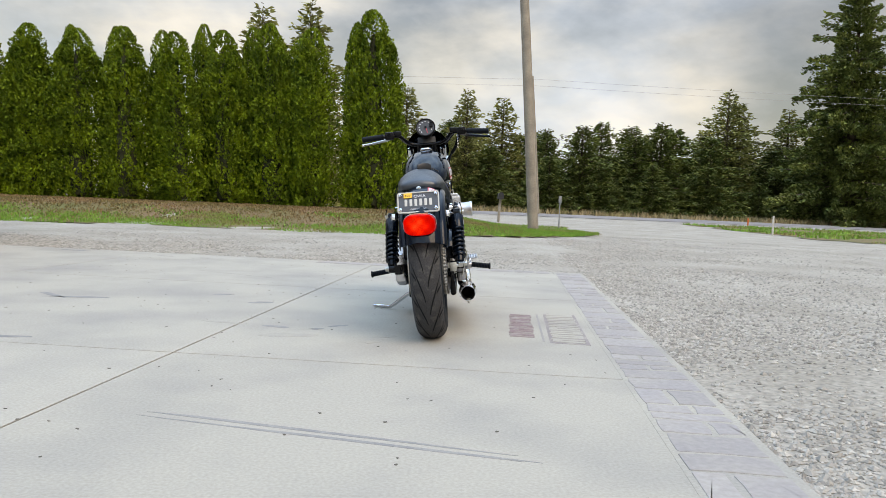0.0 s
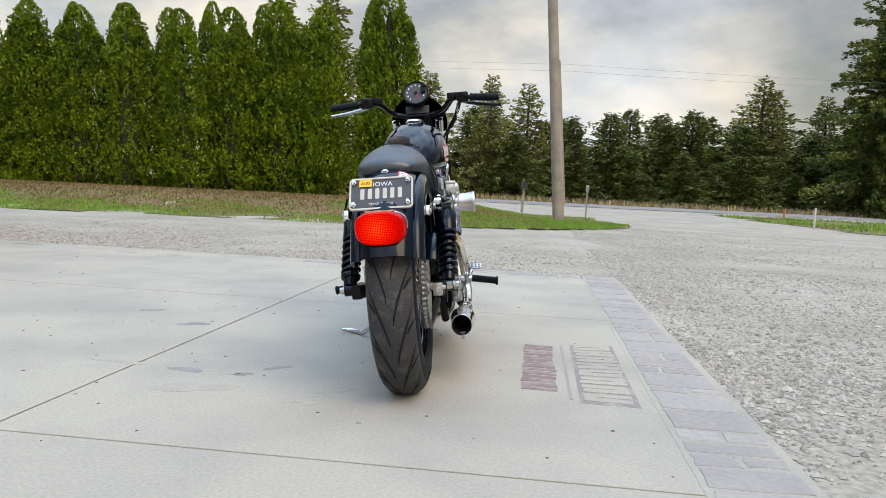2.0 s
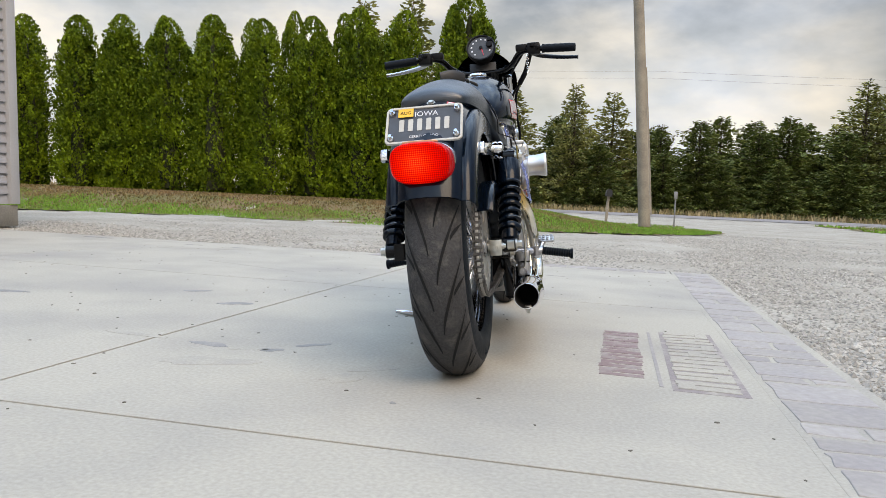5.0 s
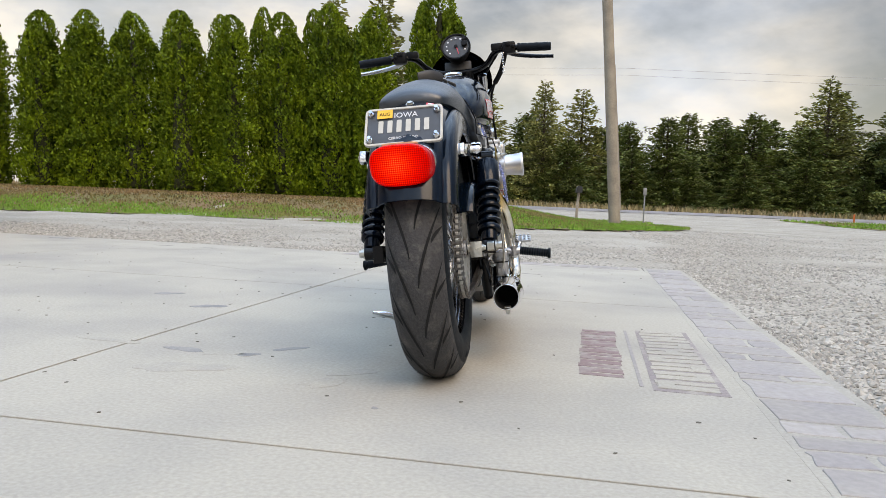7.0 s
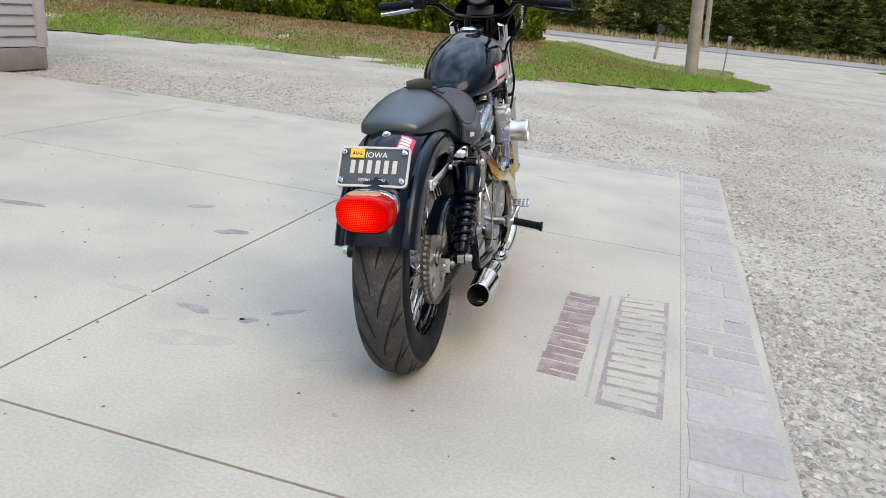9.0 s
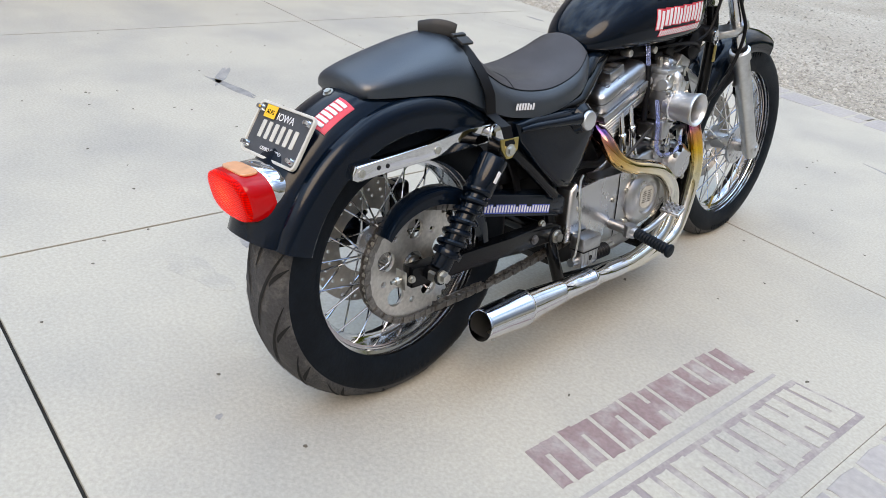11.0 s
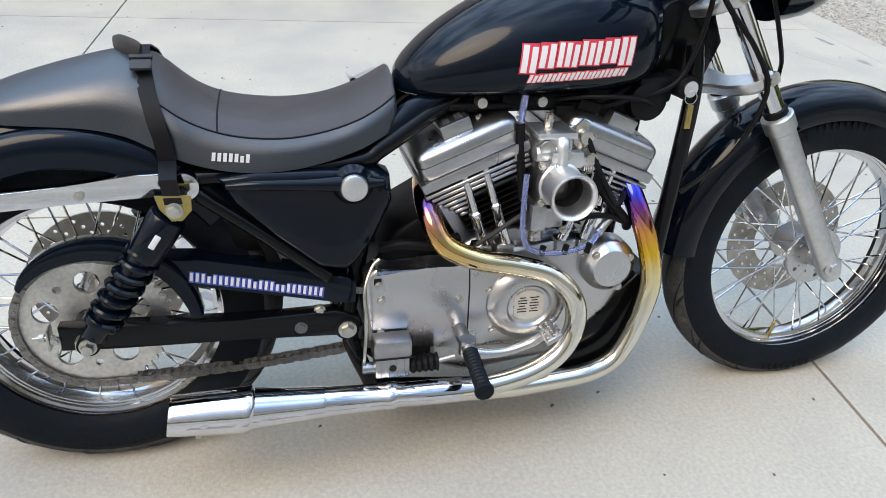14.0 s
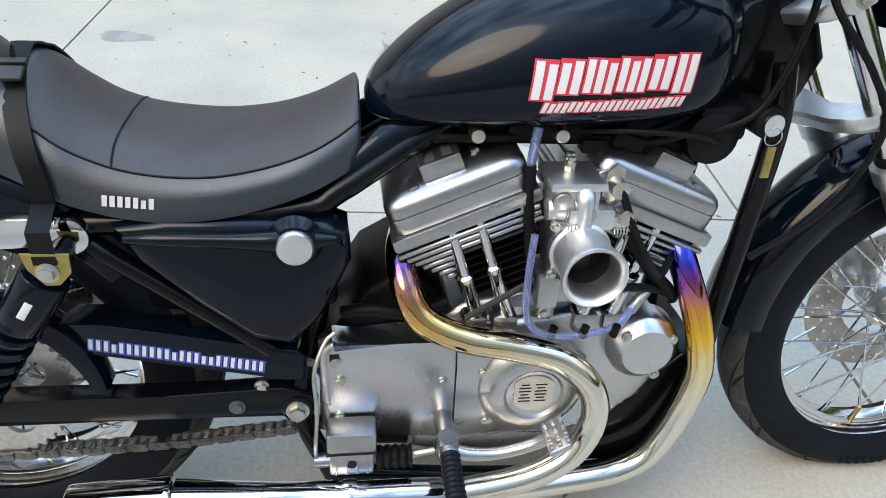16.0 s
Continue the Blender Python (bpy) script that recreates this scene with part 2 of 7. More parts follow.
def lathe(bm, prof, c, axis="X", n=48, cap=False, closed=False):
    """Turn (along, radius) pairs about an axis through c."""
    c = Vector(c)
    rs = []
    for h, r in prof:
        ring = []
        for k in range(n):
            a = 2 * math.pi * k / n
            u, w = r * math.cos(a), r * math.sin(a)
            ring.append(c + {"X": V(h, u, w), "Y": V(u, h, w), "Z": V(u, w, h)}[axis])
        rs.append(ring)
    if closed:
        rs.append(rs[0])
        made = [[bm.verts.new(p) for p in r] for r in rs[:-1]]
        made.append(made[0])
        for a, b in zip(made, made[1:]):
            for i in range(n):
                j = (i + 1) % n
                bm.faces.new((a[i], a[j], b[j], b[i]))
    else:
        rings(bm, rs, cap)


def slab_profile(bm, poly, x0, x1, bevel=0.0, seg=2, plane="YZ"):
    """A flat outline given thickness, with rounded edges."""
    def at(h, p):
        return V(h, p[0], p[1]) if plane == "YZ" else V(p[0], p[1], h)
    a = [bm.verts.new(at(x0, p)) for p in poly]
    b = [bm.verts.new(at(x1, p)) for p in poly]
    fs = [bm.faces.new(a), bm.faces.new(list(reversed(b)))]
    k = len(poly)
    for i in range(k):
        j = (i + 1) % k
        fs.append(bm.faces.new((a[i], b[i], b[j], a[j])))
    if bevel:
        top = list({e for f in fs[:2] for e in f.edges})
        bmesh.ops.bevel(bm, geom=top, offset=bevel, segments=seg, affect="EDGES", profile=0.5)


def holed(name, outlines, thick, bevel=0.0):
    """A flat sheet from closed outlines, the inner ones being holes, as a mesh lying in XY."""
    cu = bpy.data.curves.new(name, "CURVE")
    cu.dimensions, cu.fill_mode, cu.extrude, cu.bevel_depth = "2D", "BOTH", thick / 2, bevel
    for o in outlines:
        s = cu.splines.new("POLY")
        s.points.add(len(o) - 1)
        for p, q in zip(s.points, o):
            p.co = (q[0], q[1], 0, 1)
        s.use_cyclic_u = True
    tmp = bpy.data.objects.new(name, cu)
    me = bpy.data.meshes.new_from_object(tmp)
    bpy.data.objects.remove(tmp)
    bpy.data.curves.remove(cu)
    me.materials.clear()
    return me


def circle(cx, cy, r, n=24):
    return [(cx + r * math.cos(2 * math.pi * k / n), cy + r * math.sin(2 * math.pi * k / n)) for k in range(n)]


def lettering(name, text, size, thick=0.0004):
    cu = bpy.data.curves.new(name, "FONT")
    cu.body, cu.size, cu.align_x, cu.align_y, cu.extrude = text, size, "CENTER", "CENTER", thick
    cu.resolution_u = 3
    tmp = bpy.data.objects.new(name, cu)
    me = bpy.data.meshes.new_from_object(tmp)
    bpy.data.objects.remove(tmp)
    me.materials.clear()
    return me


def step(a, b, v):
    t = min(1.0, max(0.0, (v - a) / (b - a)))
    return t * t * (3 - 2 * t)


# ---------- ground ----------
def lawn_front(x):
    return 10.1 + 0.12 * (x + 3) + 0.25 * math.sin(x * 0.9) + 0.12 * math.sin(x * 3.1)


def gz(x, y):
    z = -0.02 + 0.24 * step(24, 48, y)
    z += 0.36 * step(0.0, 4.2, y - lawn_front(x)) * step(2.5, -1.0, x) * step(30, 22, y)
    return z


def sheet(name, xs, ys, material, lift=0.0, keep=None, parent=None, rough=0.0):
    verts, idx, faces = [], {}, []
    for j, y in enumerate(ys):
        for i, x in enumerate(xs):
            verts.append((x, y, gz(x, y) + lift + rough * noise.noise((x * 1.7, y * 1.7, 0))))
    nx = len(xs)
    for j in range(len(ys) - 1):
        for i in range(nx - 1):
            cx, cy = (xs[i] + xs[i + 1]) / 2, (ys[j] + ys[j + 1]) / 2
            if keep is None or keep(cx, cy):
                faces.append((j * nx + i, j * nx + i + 1, (j + 1) * nx + i + 1, (j + 1) * nx + i))
    return raw(name, verts, faces, material, parent, smooth=True)


spread = [math.copysign(abs(k / 70) ** 3 * 900 + abs(k) * 0.12, k) for k in range(-70, 71)]
tagged(sheet("ground", spread, [20 + s for s in spread], M_GRAVEL), "pale grey limestone gravel drive and level ground", "ground", kind="structure")

RNG = random.Random(7)


def in_island(x, y):
    """Lawn before the hedge, running out to a tongue at the pole."""
    if y < lawn_front(x) + 0.0 and x < 1.0:
        return False
    if x < -0.5:
        return lawn_front(x) < y < 19.5
    w = 0.3 * math.sin(y * 1.3) + 0.15 * math.sin(y * 4.1)
    lo = 10.6 + 0.55 * max(0, x) + 0.42 * max(0, x - 1.2) ** 1.5
    return lo + w * 0.4 < y < 21.5 - 0.2 * x and x < 3.9 + w * 0.5


def in_right(x, y):
    w = 0.4 * math.sin(y * 0.9) + 0.3 * math.sin(x * 1.3)
    return x > 11.6 + 0.02 * (y - 20) + w and 17.0 + w < y < 33.5


def span(a, b, d):
    return [a + d * k for k in range(int((b - a) / d) + 2)]


tagged(sheet("lawn", span(-22, 5, 0.3), span(8.5, 22, 0.3), M_SOIL, 0.026, in_island, rough=0.012), "patchy spring lawn with bare brown soil before the hedge", "lawn", kind="structure")
tagged(sheet("lawn", span(10, 60, 0.6), span(16, 34, 0.6), M_SOIL, 0.014, in_right, rough=0.014), "rough lawn and dead leaves beside the drive", "lawn", kind="structure")
tagged(sheet("verge", span(-90, 120, 2), span(43.5, 75, 1.5), M_SOIL, 0.02, rough=0.1), "brown verge beyond the road", "verge", kind="structure")
tagged(sheet("road", span(-120, 160, 4), span(36.5, 42.5, 1.0), M_ROAD, 0.022), "pale grey asphalt country road", "road", kind="structure")


def blades(name, count, where, height, material, label, seed, width=0.012):
    rng = random.Random(seed)
    vs, fs = [], []
    while len(fs) < count:
        x, y = where(rng)
        if x is None:
            continue
        z = gz(x, y) + 0.015
        a = rng.uniform(0, 6.3)
        h = height * rng.uniform(0.5, 1.3)
        dx, dy = math.cos(a) * width * rng.uniform(0.7, 1.6), math.sin(a) * width
        lx, ly = rng.uniform(-0.5, 0.5) * h, rng.uniform(-0.5, 0.5) * h
        k = len(vs)
        vs += [(x - dx, y - dy, z), (x + dx, y + dy, z), (x + lx, y + ly, z + h)]
        fs.append((k, k + 1, k + 2))
    return tagged(raw(name, vs, fs, material), label, "grass", kind="stuff")


def lawn_spot(rng):
    x, y = rng.uniform(-14, 5), rng.uniform(9, 17 if rng.random() < 0.8 else 21)
    patch = noise.noise((x * 0.5, y * 0.9, 3.0))
    if not in_island(x, y) or (x < -0.8 and 1.15 * patch + 0.85 - abs(y - lawn_front(x) - 0.9) * 0.55 < rng.uniform(0.0, 0.7)):
        return None, None
    return x, y


def right_spot(rng):
    x, y = rng.uniform(11, 30), rng.uniform(16.5, 33)
    return (x, y) if in_right(x, y) and noise.noise((x * 0.4, y * 0.4, 5.0)) > -0.1 else (None, None)


def verge_spot(rng):
    return rng.uniform(-40, 75), 43.2 + abs(rng.gauss(0, 1.4))


blades("grass", 60000, lawn_spot, 0.045, M_GRASS, "short bright green grass with worn straw patches", 3)
blades("grass", 9000, right_spot, 0.09, M_GRASS, "short green grass beside the drive", 4, 0.03)
def bare_spot(rng):
    x, y = rng.uniform(-14, 2), rng.uniform(9.5, 17)
    return (x, y) if in_island(x, y) and y - lawn_front(x) > rng.uniform(0.3, 3.0) else (None, None)


M_THATCH = shade("dead_thatch", (0.218, 0.132, 0.066), 0.9, col2=(0.145, 0.125, 0.046), stain=1.2, island=0.45)
blades("dead_grass", 40000, bare_spot, 0.045, M_THATCH, "brown dead grass and needle litter under the hedge", 6, 0.02)
blades("dry_grass", 14000, verge_spot, 0.34, M_STRAW, "tall dry straw-coloured grass along the road", 5, 0.03)

# ---------- concrete pad ----------
PHI = radians(-5.3)
E1, E2 = V(math.cos(PHI), math.sin(PHI), 0), V(-math.sin(PHI), math.cos(PHI), 0)


def pad(b, a, z=0.0):
    return E1 * b + E2 * a + V(0, 0, z)


B_IN, B_OUT, A_FAR, PITCH = 0.783, 1.063, 3.85, 2.25
A_IN = A_FAR - 0.26
base = raw("concrete_pad", [pad(b, a, z) for z in (-0.10, -0.012) for b, a in ((-11.5, -9), (B_OUT - 0.004, -9), (B_OUT - 0.004, A_FAR - 0.004), (-11.5, A_FAR - 0.004))],
           [(3, 2, 1, 0), (4, 5, 6, 7), (0, 1, 5, 4), (1, 2, 6, 5), (2, 3, 7, 6), (3, 0, 4, 7)], M_JOINT)
tagged(base, "broad pale concrete pad with saw-cut joints and a stamped stone border", "pavement", kind="structure")


def flat_piece(name, poly, z0, z1, material, chamfer=0.004):
    """A low prism with a chamfered rim; poly runs anticlockwise."""
    c = sum(poly, Vector()) / len(poly)
    k = len(poly)
    ring0 = [V(p.x, p.y, z0) for p in poly]
    ring1 = [V(p.x, p.y, z1 - chamfer) for p in poly]
    ring2 = [p + (c - p).normalized() * chamfer for p in poly]
    ring2 = [V(p.x, p.y, z1) for p in ring2]
    vs = ring0 + ring1 + ring2
    fs = [tuple(range(2 * k, 3 * k))]
    for i in range(k):
        j = (i + 1) % k
        fs += [(i, j, k + j, k + i), (k + i, k + j, 2 * k + j, 2 * k + i)]
    return raw(name, vs, fs, material, base)


a_lines = [-9.0, -7.39, -5.17, -2.92, -0.668, 1.63, A_IN]
b_lines = [-11.5, -9.94, -7.69, -5.44, -3.19, -0.939, B_IN]
GAP = 0.0042

# ---------- house corner ----------
def house():
    root = tagged(new("house"), "grey vinyl-sided house wall on a block foundation", "house")
    root.location = (-5.02, 4.88, 0)
    root.rotation_euler = (0, radians(-2.6), PHI)
    bm = bmesh.new()
    box(bm, (-2.0, -5.0, 0.105), (4.0, 10.0, 0.21), 0.006)
    part("foundation", bm, M_BLOCK, root, "tan concrete block foundation")
    bm = bmesh.new()
    box(bm, (-2.02, -5.0, 1.72), (3.94, 9.94, 3.0))
    part("wall", bm, M_SIDING, root)
    board = bmesh.new()
    slab_profile(board, [(0.0, 0.0), (0.030, 0.0), (0.030, 0.010), (0.006, 0.098), (0.0, 0.098)], -9.9, 0.0)
    bmesh.ops.rotate(board, cent=(0, 0, 0), matrix=Matrix.Rotation(radians(90), 3, "Z") , verts=board.verts[:])
    bmesh.ops.scale(board, vec=(-1, 1, 1), verts=board.verts[:])
    first = part("clapboard", board, M_SIDING, root)
    first.location = (-0.05, -0.06, 0.22)
    for k in range(1, 30):
        c = link("clapboard", first.data, None, root)
        c.location = (-0.05, -0.06, 0.22 + 0.1 * k)
    bm = bmesh.new()
    box(bm, (-0.02, -0.04, 1.72), (0.075, 0.11, 3.0), 0.006)
    part("corner_trim", bm, M_TRIM, root, "pale corner trim")
    bm = bmesh.new()
    box(bm, (-2.0, -5.0, 3.27), (4.6, 10.6, 0.1), 0.01)
    part("roof", bm, M_TRIM, root)


house()

# ---------- poles and posts ----------
def utility_pole(x, y, h, r, label):
    root = tagged(new("utility_pole"), label, "utility pole")
    root.location = (x, y, gz(x, y) - 0.05)
    root.rotation_euler = (0, radians(-5.0), 0)
    bm = bmesh.new()
    sweep(bm, [(0, 0, 0), (0.01, 0, h * 0.5), (0, 0, h)], [r, r * 0.88, r * 0.74], 20, smooth=4)
    part("shaft", bm, M_POLE, root)
    bm = bmesh.new()
    sweep(bm, [(r * 0.95, -0.01, 0.1), (r * 0.87, -0.01, h * 0.6)], 0.012, 8)
    part("ground_wire_guard", bm, M_STEEL, root)
    return root


utility_pole(2.60, 17.0, 9.5, 0.145, "tall weathered grey wooden utility pole in the grass")
far = utility_pole(5.85, 41.2, 8.2, 0.14, "wooden utility pole beside the road carrying wires")
for z, dx in ((8.15, 0.0), (7.85, 0.5)):
    bm = bmesh.new()
    pts = []
    for k in range(-24, 25):
        x = 5.75 + k * 4.0
        f = ((x - 5.75) % 48) / 48
        pts.append((x, 41.4 + dx, z - 0.3 * 4 * f * (1 - f)))
    sweep(bm, pts, 0.007, 5)
    tagged(part("power_line", bm, M_WIRE), "thin dark overhead wire along the road", "wire")

root = tagged(new("mailbox"), "dark mailbox on a leaning wooden post by the road", "mailbox")
root.location = (2.2, 24.2, gz(2.2, 24.2))
root.rotation_euler = (0, radians(3), 0)
bm = bmesh.new()
box(bm, (0, 0, 0.42), (0.09, 0.09, 0.9), 0.01)
part("post", bm, M_POLE, root)
bm = bmesh.new()
rs = []
for y in (-0.25, 0.25):
    rs.append([V(0.1 * math.cos(a), y, 1.0 + 0.1 * math.sin(a)) for a in [math.pi * k / 10 for k in range(11)]] + [V(-0.1, y, 0.86), V(0.1, y, 0.86)])
rings(bm, rs)
part("box", bm, M_DARK, root)


def post(name, x, y, h, w, m, label, cat, plate=None):
    r = tagged(new(name), label, cat)
    r.location = (x, y, gz(x, y))
    b = bmesh.new()
    box(b, (0, 0, h / 2 - 0.03), (w, w * 0.7, h + 0.06), w * 0.15)
    part("post", b, m, r)
    if plate:
        b = bmesh.new()
        box(b, (0, -w * 0.6, h - plate[1] / 2), (plate[0], 0.006, plate[1]), 0.002)
        part("plate", b, M_STEEL, r)


post("sign_post", 3.55, 18.6, 0.98, 0.035, M_STEEL, "thin grey metal marker post in the grass", "post", (0.09, 0.2))
post("marker_post", 10.9, 20.9, 0.66, 0.055, M_WHITE, "short white wooden marker post at the drive edge", "post")
post("marker_stake", 15.4, 33.8, 0.42, 0.07, M_ORANGE, "small orange marker stake by the road", "stake")

# ---------- trees ----------
def leaf_mesh(name, P, N, U, size, material, aspect=0.62):
    """Small pointed leaves: P places, N face normals, U up directions."""
    S = np.cross(U, N)
    S /= np.linalg.norm(S, axis=1)[:, None] + 1e-9
    s = size[:, None]
    k = len(P)
    v = np.stack([P - U * s * 0.5, P + S * s * aspect * 0.5, P + U * s * 0.55 + N * s * 0.1, P - S * s * aspect * 0.5], 1).reshape(-1, 3)
    f = np.arange(4 * k).reshape(-1, 4)
    me = bpy.data.meshes.new(name)
    me.from_pydata(v.tolist(), [], f.tolist())
    me.materials.append(material)
    return me


def unit(a):
    return a / (np.linalg.norm(a, axis=1)[:, None] + 1e-9)


def arborvitae(seed, h, w, count):
    rng = np.random.default_rng(seed)
    root = new("arborvitae")
    bm = bmesh.new()
    sweep(bm, [(0, 0, -0.1), (0.02, 0, h * 0.4), (0, 0, h * 0.9)], [0.09, 0.06, 0.015], 8)
    part("trunk", bm, M_BARK, root)
    lobes = [(rng.uniform(-0.30, 0.30) * w, rng.uniform(-0.25, 0.25) * w, rng.uniform(0.80, 0.97)) for _ in range(4)]
    lobes[0] = (0, 0, 1.0)
    t = rng.random(count) ** 0.95
    li = rng.integers(0, 4, count)
    L = np.array(lobes)[li]
    a = rng.uniform(0, 2 * np.pi, count)
    hh = h * L[:, 2]
    rad = w * 0.5 * np.where(t < 0.12, 0.80 + 1.7 * t, np.where(t < 0.70, 1.0 - 0.25 * (t - 0.12), 0.855 * np.clip((1 - t) / 0.30, 0, 1) ** 0.42)) * np.where(li == 0, 0.86, 0.62)
    bumps = np.array([noise.noise((math.cos(q) * 1.8 + seed, math.sin(q) * 1.8, u * h * 1.3)) for q, u in zip(a, t)])
    tuft = np.array([noise.noise((math.cos(q) * 4 + seed, math.sin(q) * 4, u * h * 3.2)) for q, u in zip(a, t)])
    tuft = np.sign(tuft) * np.abs(tuft * 1.6) ** 0.75
    deep = rng.random(count) ** 2 * 0.30
    rad = rad * (1 + 0.20 * bumps + 0.42 * tuft) * (1 - deep)
    P = np.stack([np.cos(a) * rad + L[:, 0] * (1 - t * 0.15), np.sin(a) * rad + L[:, 1] * (1 - t * 0.15), 0.08 + t * hh], 1)
    keep = tuft + 0.5 * bumps > rng.uniform(-0.45, 0.10, count)  # leaves gather in sprays, with gaps between
    P, a = P[keep], a[keep]
    count = len(a)
    out = np.stack([np.cos(a), np.sin(a), np.full(count, 0.25)], 1)
    N = unit(out + rng.normal(0, 1.0, (count, 3)))
    U = unit(np.array([0, 0, 1.0]) + out * 0.8 + rng.normal(0, 0.75, (count, 3)))
    crown = link("crown", leaf_mesh("crown", P, N, U, rng.uniform(0.045, 0.095, count), M_ARB), None, root)
    # inner mass, with the crown's shade put into its dark colour
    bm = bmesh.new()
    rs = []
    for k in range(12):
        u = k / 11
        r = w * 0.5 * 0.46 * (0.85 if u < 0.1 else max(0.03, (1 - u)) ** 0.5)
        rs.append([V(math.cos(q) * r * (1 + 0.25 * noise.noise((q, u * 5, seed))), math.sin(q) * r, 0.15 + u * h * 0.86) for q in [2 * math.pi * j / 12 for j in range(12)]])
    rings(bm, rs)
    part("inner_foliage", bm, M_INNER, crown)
    return root


ARB_LABEL = "tall dense green arborvitae in a clipped hedge row"
rng = random.Random(31)
protos = [arborvitae(s, 4.42, 1.28, 46000) for s in (1, 2, 3, 4)]
for p in protos:
    tagged(p, ARB_LABEL, "tree", "arborvitae hedge row")
spots = []
row_x = (-1.62, -3.15, -4.30, -5.45, -6.55, -7.70, -8.85, -9.95, -11.05, -12.2, -13.3, -14.4, -15.5)
row_h = (1.15, 1.03, 1.05, 1.00, 0.95, 0.95, 0.94, 0.93, 0.94, 0.92, 0.94, 0.93, 0.94)
for x, hgt in zip(row_x, row_h):
    y = 16.2 + 0.14 * (x + 1.8)
    spots.append((x + rng.uniform(-0.05, 0.05), y + rng.uniform(-0.2, 0.15), hgt * rng.uniform(0.98, 1.02), 0.97))
    spots.append((x - 0.58 + rng.uniform(-0.1, 0.1), y + 0.75, hgt * rng.uniform(0.95, 1.05) if x < -2 else 1.12, 0.66))
for i, (x, y, s, w) in enumerate(spots):
    p = protos[i % 4]
    m = Matrix.LocRotScale((x, y, gz(x, y) - 0.03), Euler((0, radians(-2.5), 0)), None) @ Matrix.Rotation(rng.uniform(0, 6.3), 4, "Z")
    if i < 4:
        p.matrix_basis, q = m, p
    else:
        q = copy_thing(p, m)
    q.scale = (w * (1.12 if i == 0 else 1.0), w, s)


def spruce(seed, h, spread_r, material, levels=26, sparse=1.0, first=0.04):
    rng = np.random.default_rng(seed)
    root = new("spruce")
    bm = bmesh.new()
    sweep(bm, [(0, 0, -0.2), (0.02, 0, h * 0.5), (0, 0, h)], [h * 0.018, h * 0.011, 0.01], 8)
    limb = bm
    P, N, U, S = [], [], [], []
    for k in range(levels):
        t = first + (1 - first) * (k / levels) ** 0.95
        z = t * h
        length = spread_r * (1 - t) ** 0.72 * rng.uniform(0.7, 1.12) + 0.2
        nb = int(max(5, 10 * (1 - t) ** 0.5) * sparse + 0.5)
        a0 = rng.uniform(0, 6.3)
        for b in range(nb):
            a = a0 + 2 * np.pi * b / nb + rng.uniform(-0.25, 0.25)
            z = min(t * h + rng.uniform(-0.55, 0.55) * h / levels, h * 0.985)
            L = length * rng.uniform(0.6, 1.15)
            droop = rng.uniform(0.12, 0.34) * (1.0 if t < 0.7 else -0.4)
            d = np.array([math.cos(a), math.sin(a), 0])
            side = np.array([-math.sin(a), math.cos(a), 0])
            tip = d * L + np.array([0, 0, -droop * L + 0.10 * L])
            sweep(limb, [(0, 0, z), (tip[0] * 0.55, tip[1] * 0.55, z + tip[2] * 0.7), (tip[0], tip[1], z + tip[2])], [0.03 * L / 2 + 0.008, 0.014 * L / 2 + 0.005, 0.003], 4)
            m = int(max(12, L * 52 * sparse))
            for q in range(m):
                f = rng.uniform(0.15, 1.05)
                spreadw = (1.02 - f) * 0.34 * L + 0.08
                off = side * rng.uniform(-1, 1) * spreadw
                pos = np.array([0, 0, z]) + tip * f + off + np.array([0, 0, -abs(rng.normal(0, 0.10)) * L * 0.5 + rng.normal(0, 0.09)])
                P.append(pos)
                u = d * 0.8 + off / (spreadw + 0.01) * 0.5 + np.array([0, 0, rng.uniform(-0.6, 0.8)])
                U.append(u)
                N.append(np.array([0, 0, 0.25]) + d * 0.5 + rng.normal(0, 0.9, 3))
                S.append(rng.uniform(0.11, 0.27) * (0.5 + h / 18))
    part("trunk", bm, M_BARK, root)
    U = unit(np.array(U))
    N = np.array(N)
    N = unit(N - U * np.sum(N * U, 1)[:, None])
    link("crown", leaf_mesh("crown", np.array(P), N, U, np.array(S), material, 0.5), None, root)
    return root


def put(proto, used, x, y, s, w=1.0):
    m = Matrix.LocRotScale((x, y, gz(x, y) - 0.05), Euler((0, 0, RNG.uniform(0, 6.3))), None)
    q = proto
    if proto in used:
        q = copy_thing(proto, m)
    else:
        proto.matrix_basis = m
        used.add(proto)
    q.scale = (s * w, s * w, s)
    return q


S_A = tagged(spruce(41, 7.0, 2.5, M_SPRUCE, 34), "dark green spruce in the shelter belt beyond the road", "tree", "shelter belt")
S_B = tagged(spruce(42, 7.0, 2.3, M_SPRUCE, 32), "dark green spruce in the shelter belt beyond the road", "tree", "shelter belt")
S_C = tagged(spruce(43, 8.0, 2.2, M_PINE, 30, 0.85), "sparse olive-green pine in the shelter belt", "tree", "shelter belt")
S_D = tagged(spruce(44, 16.0, 5.6, M_SPRUCE, 36, 1.25), "large dark spruce standing by the road", "tree")
S_E = tagged(spruce(45, 7.0, 2.5, M_SPRUCE, 18, 0.6), "unseen dark green spruce added for the chrome to mirror", "tree", "yard edge trees")
used = set()
put(S_D, used, 26.3, 40.5 + 4.5, 1.0)
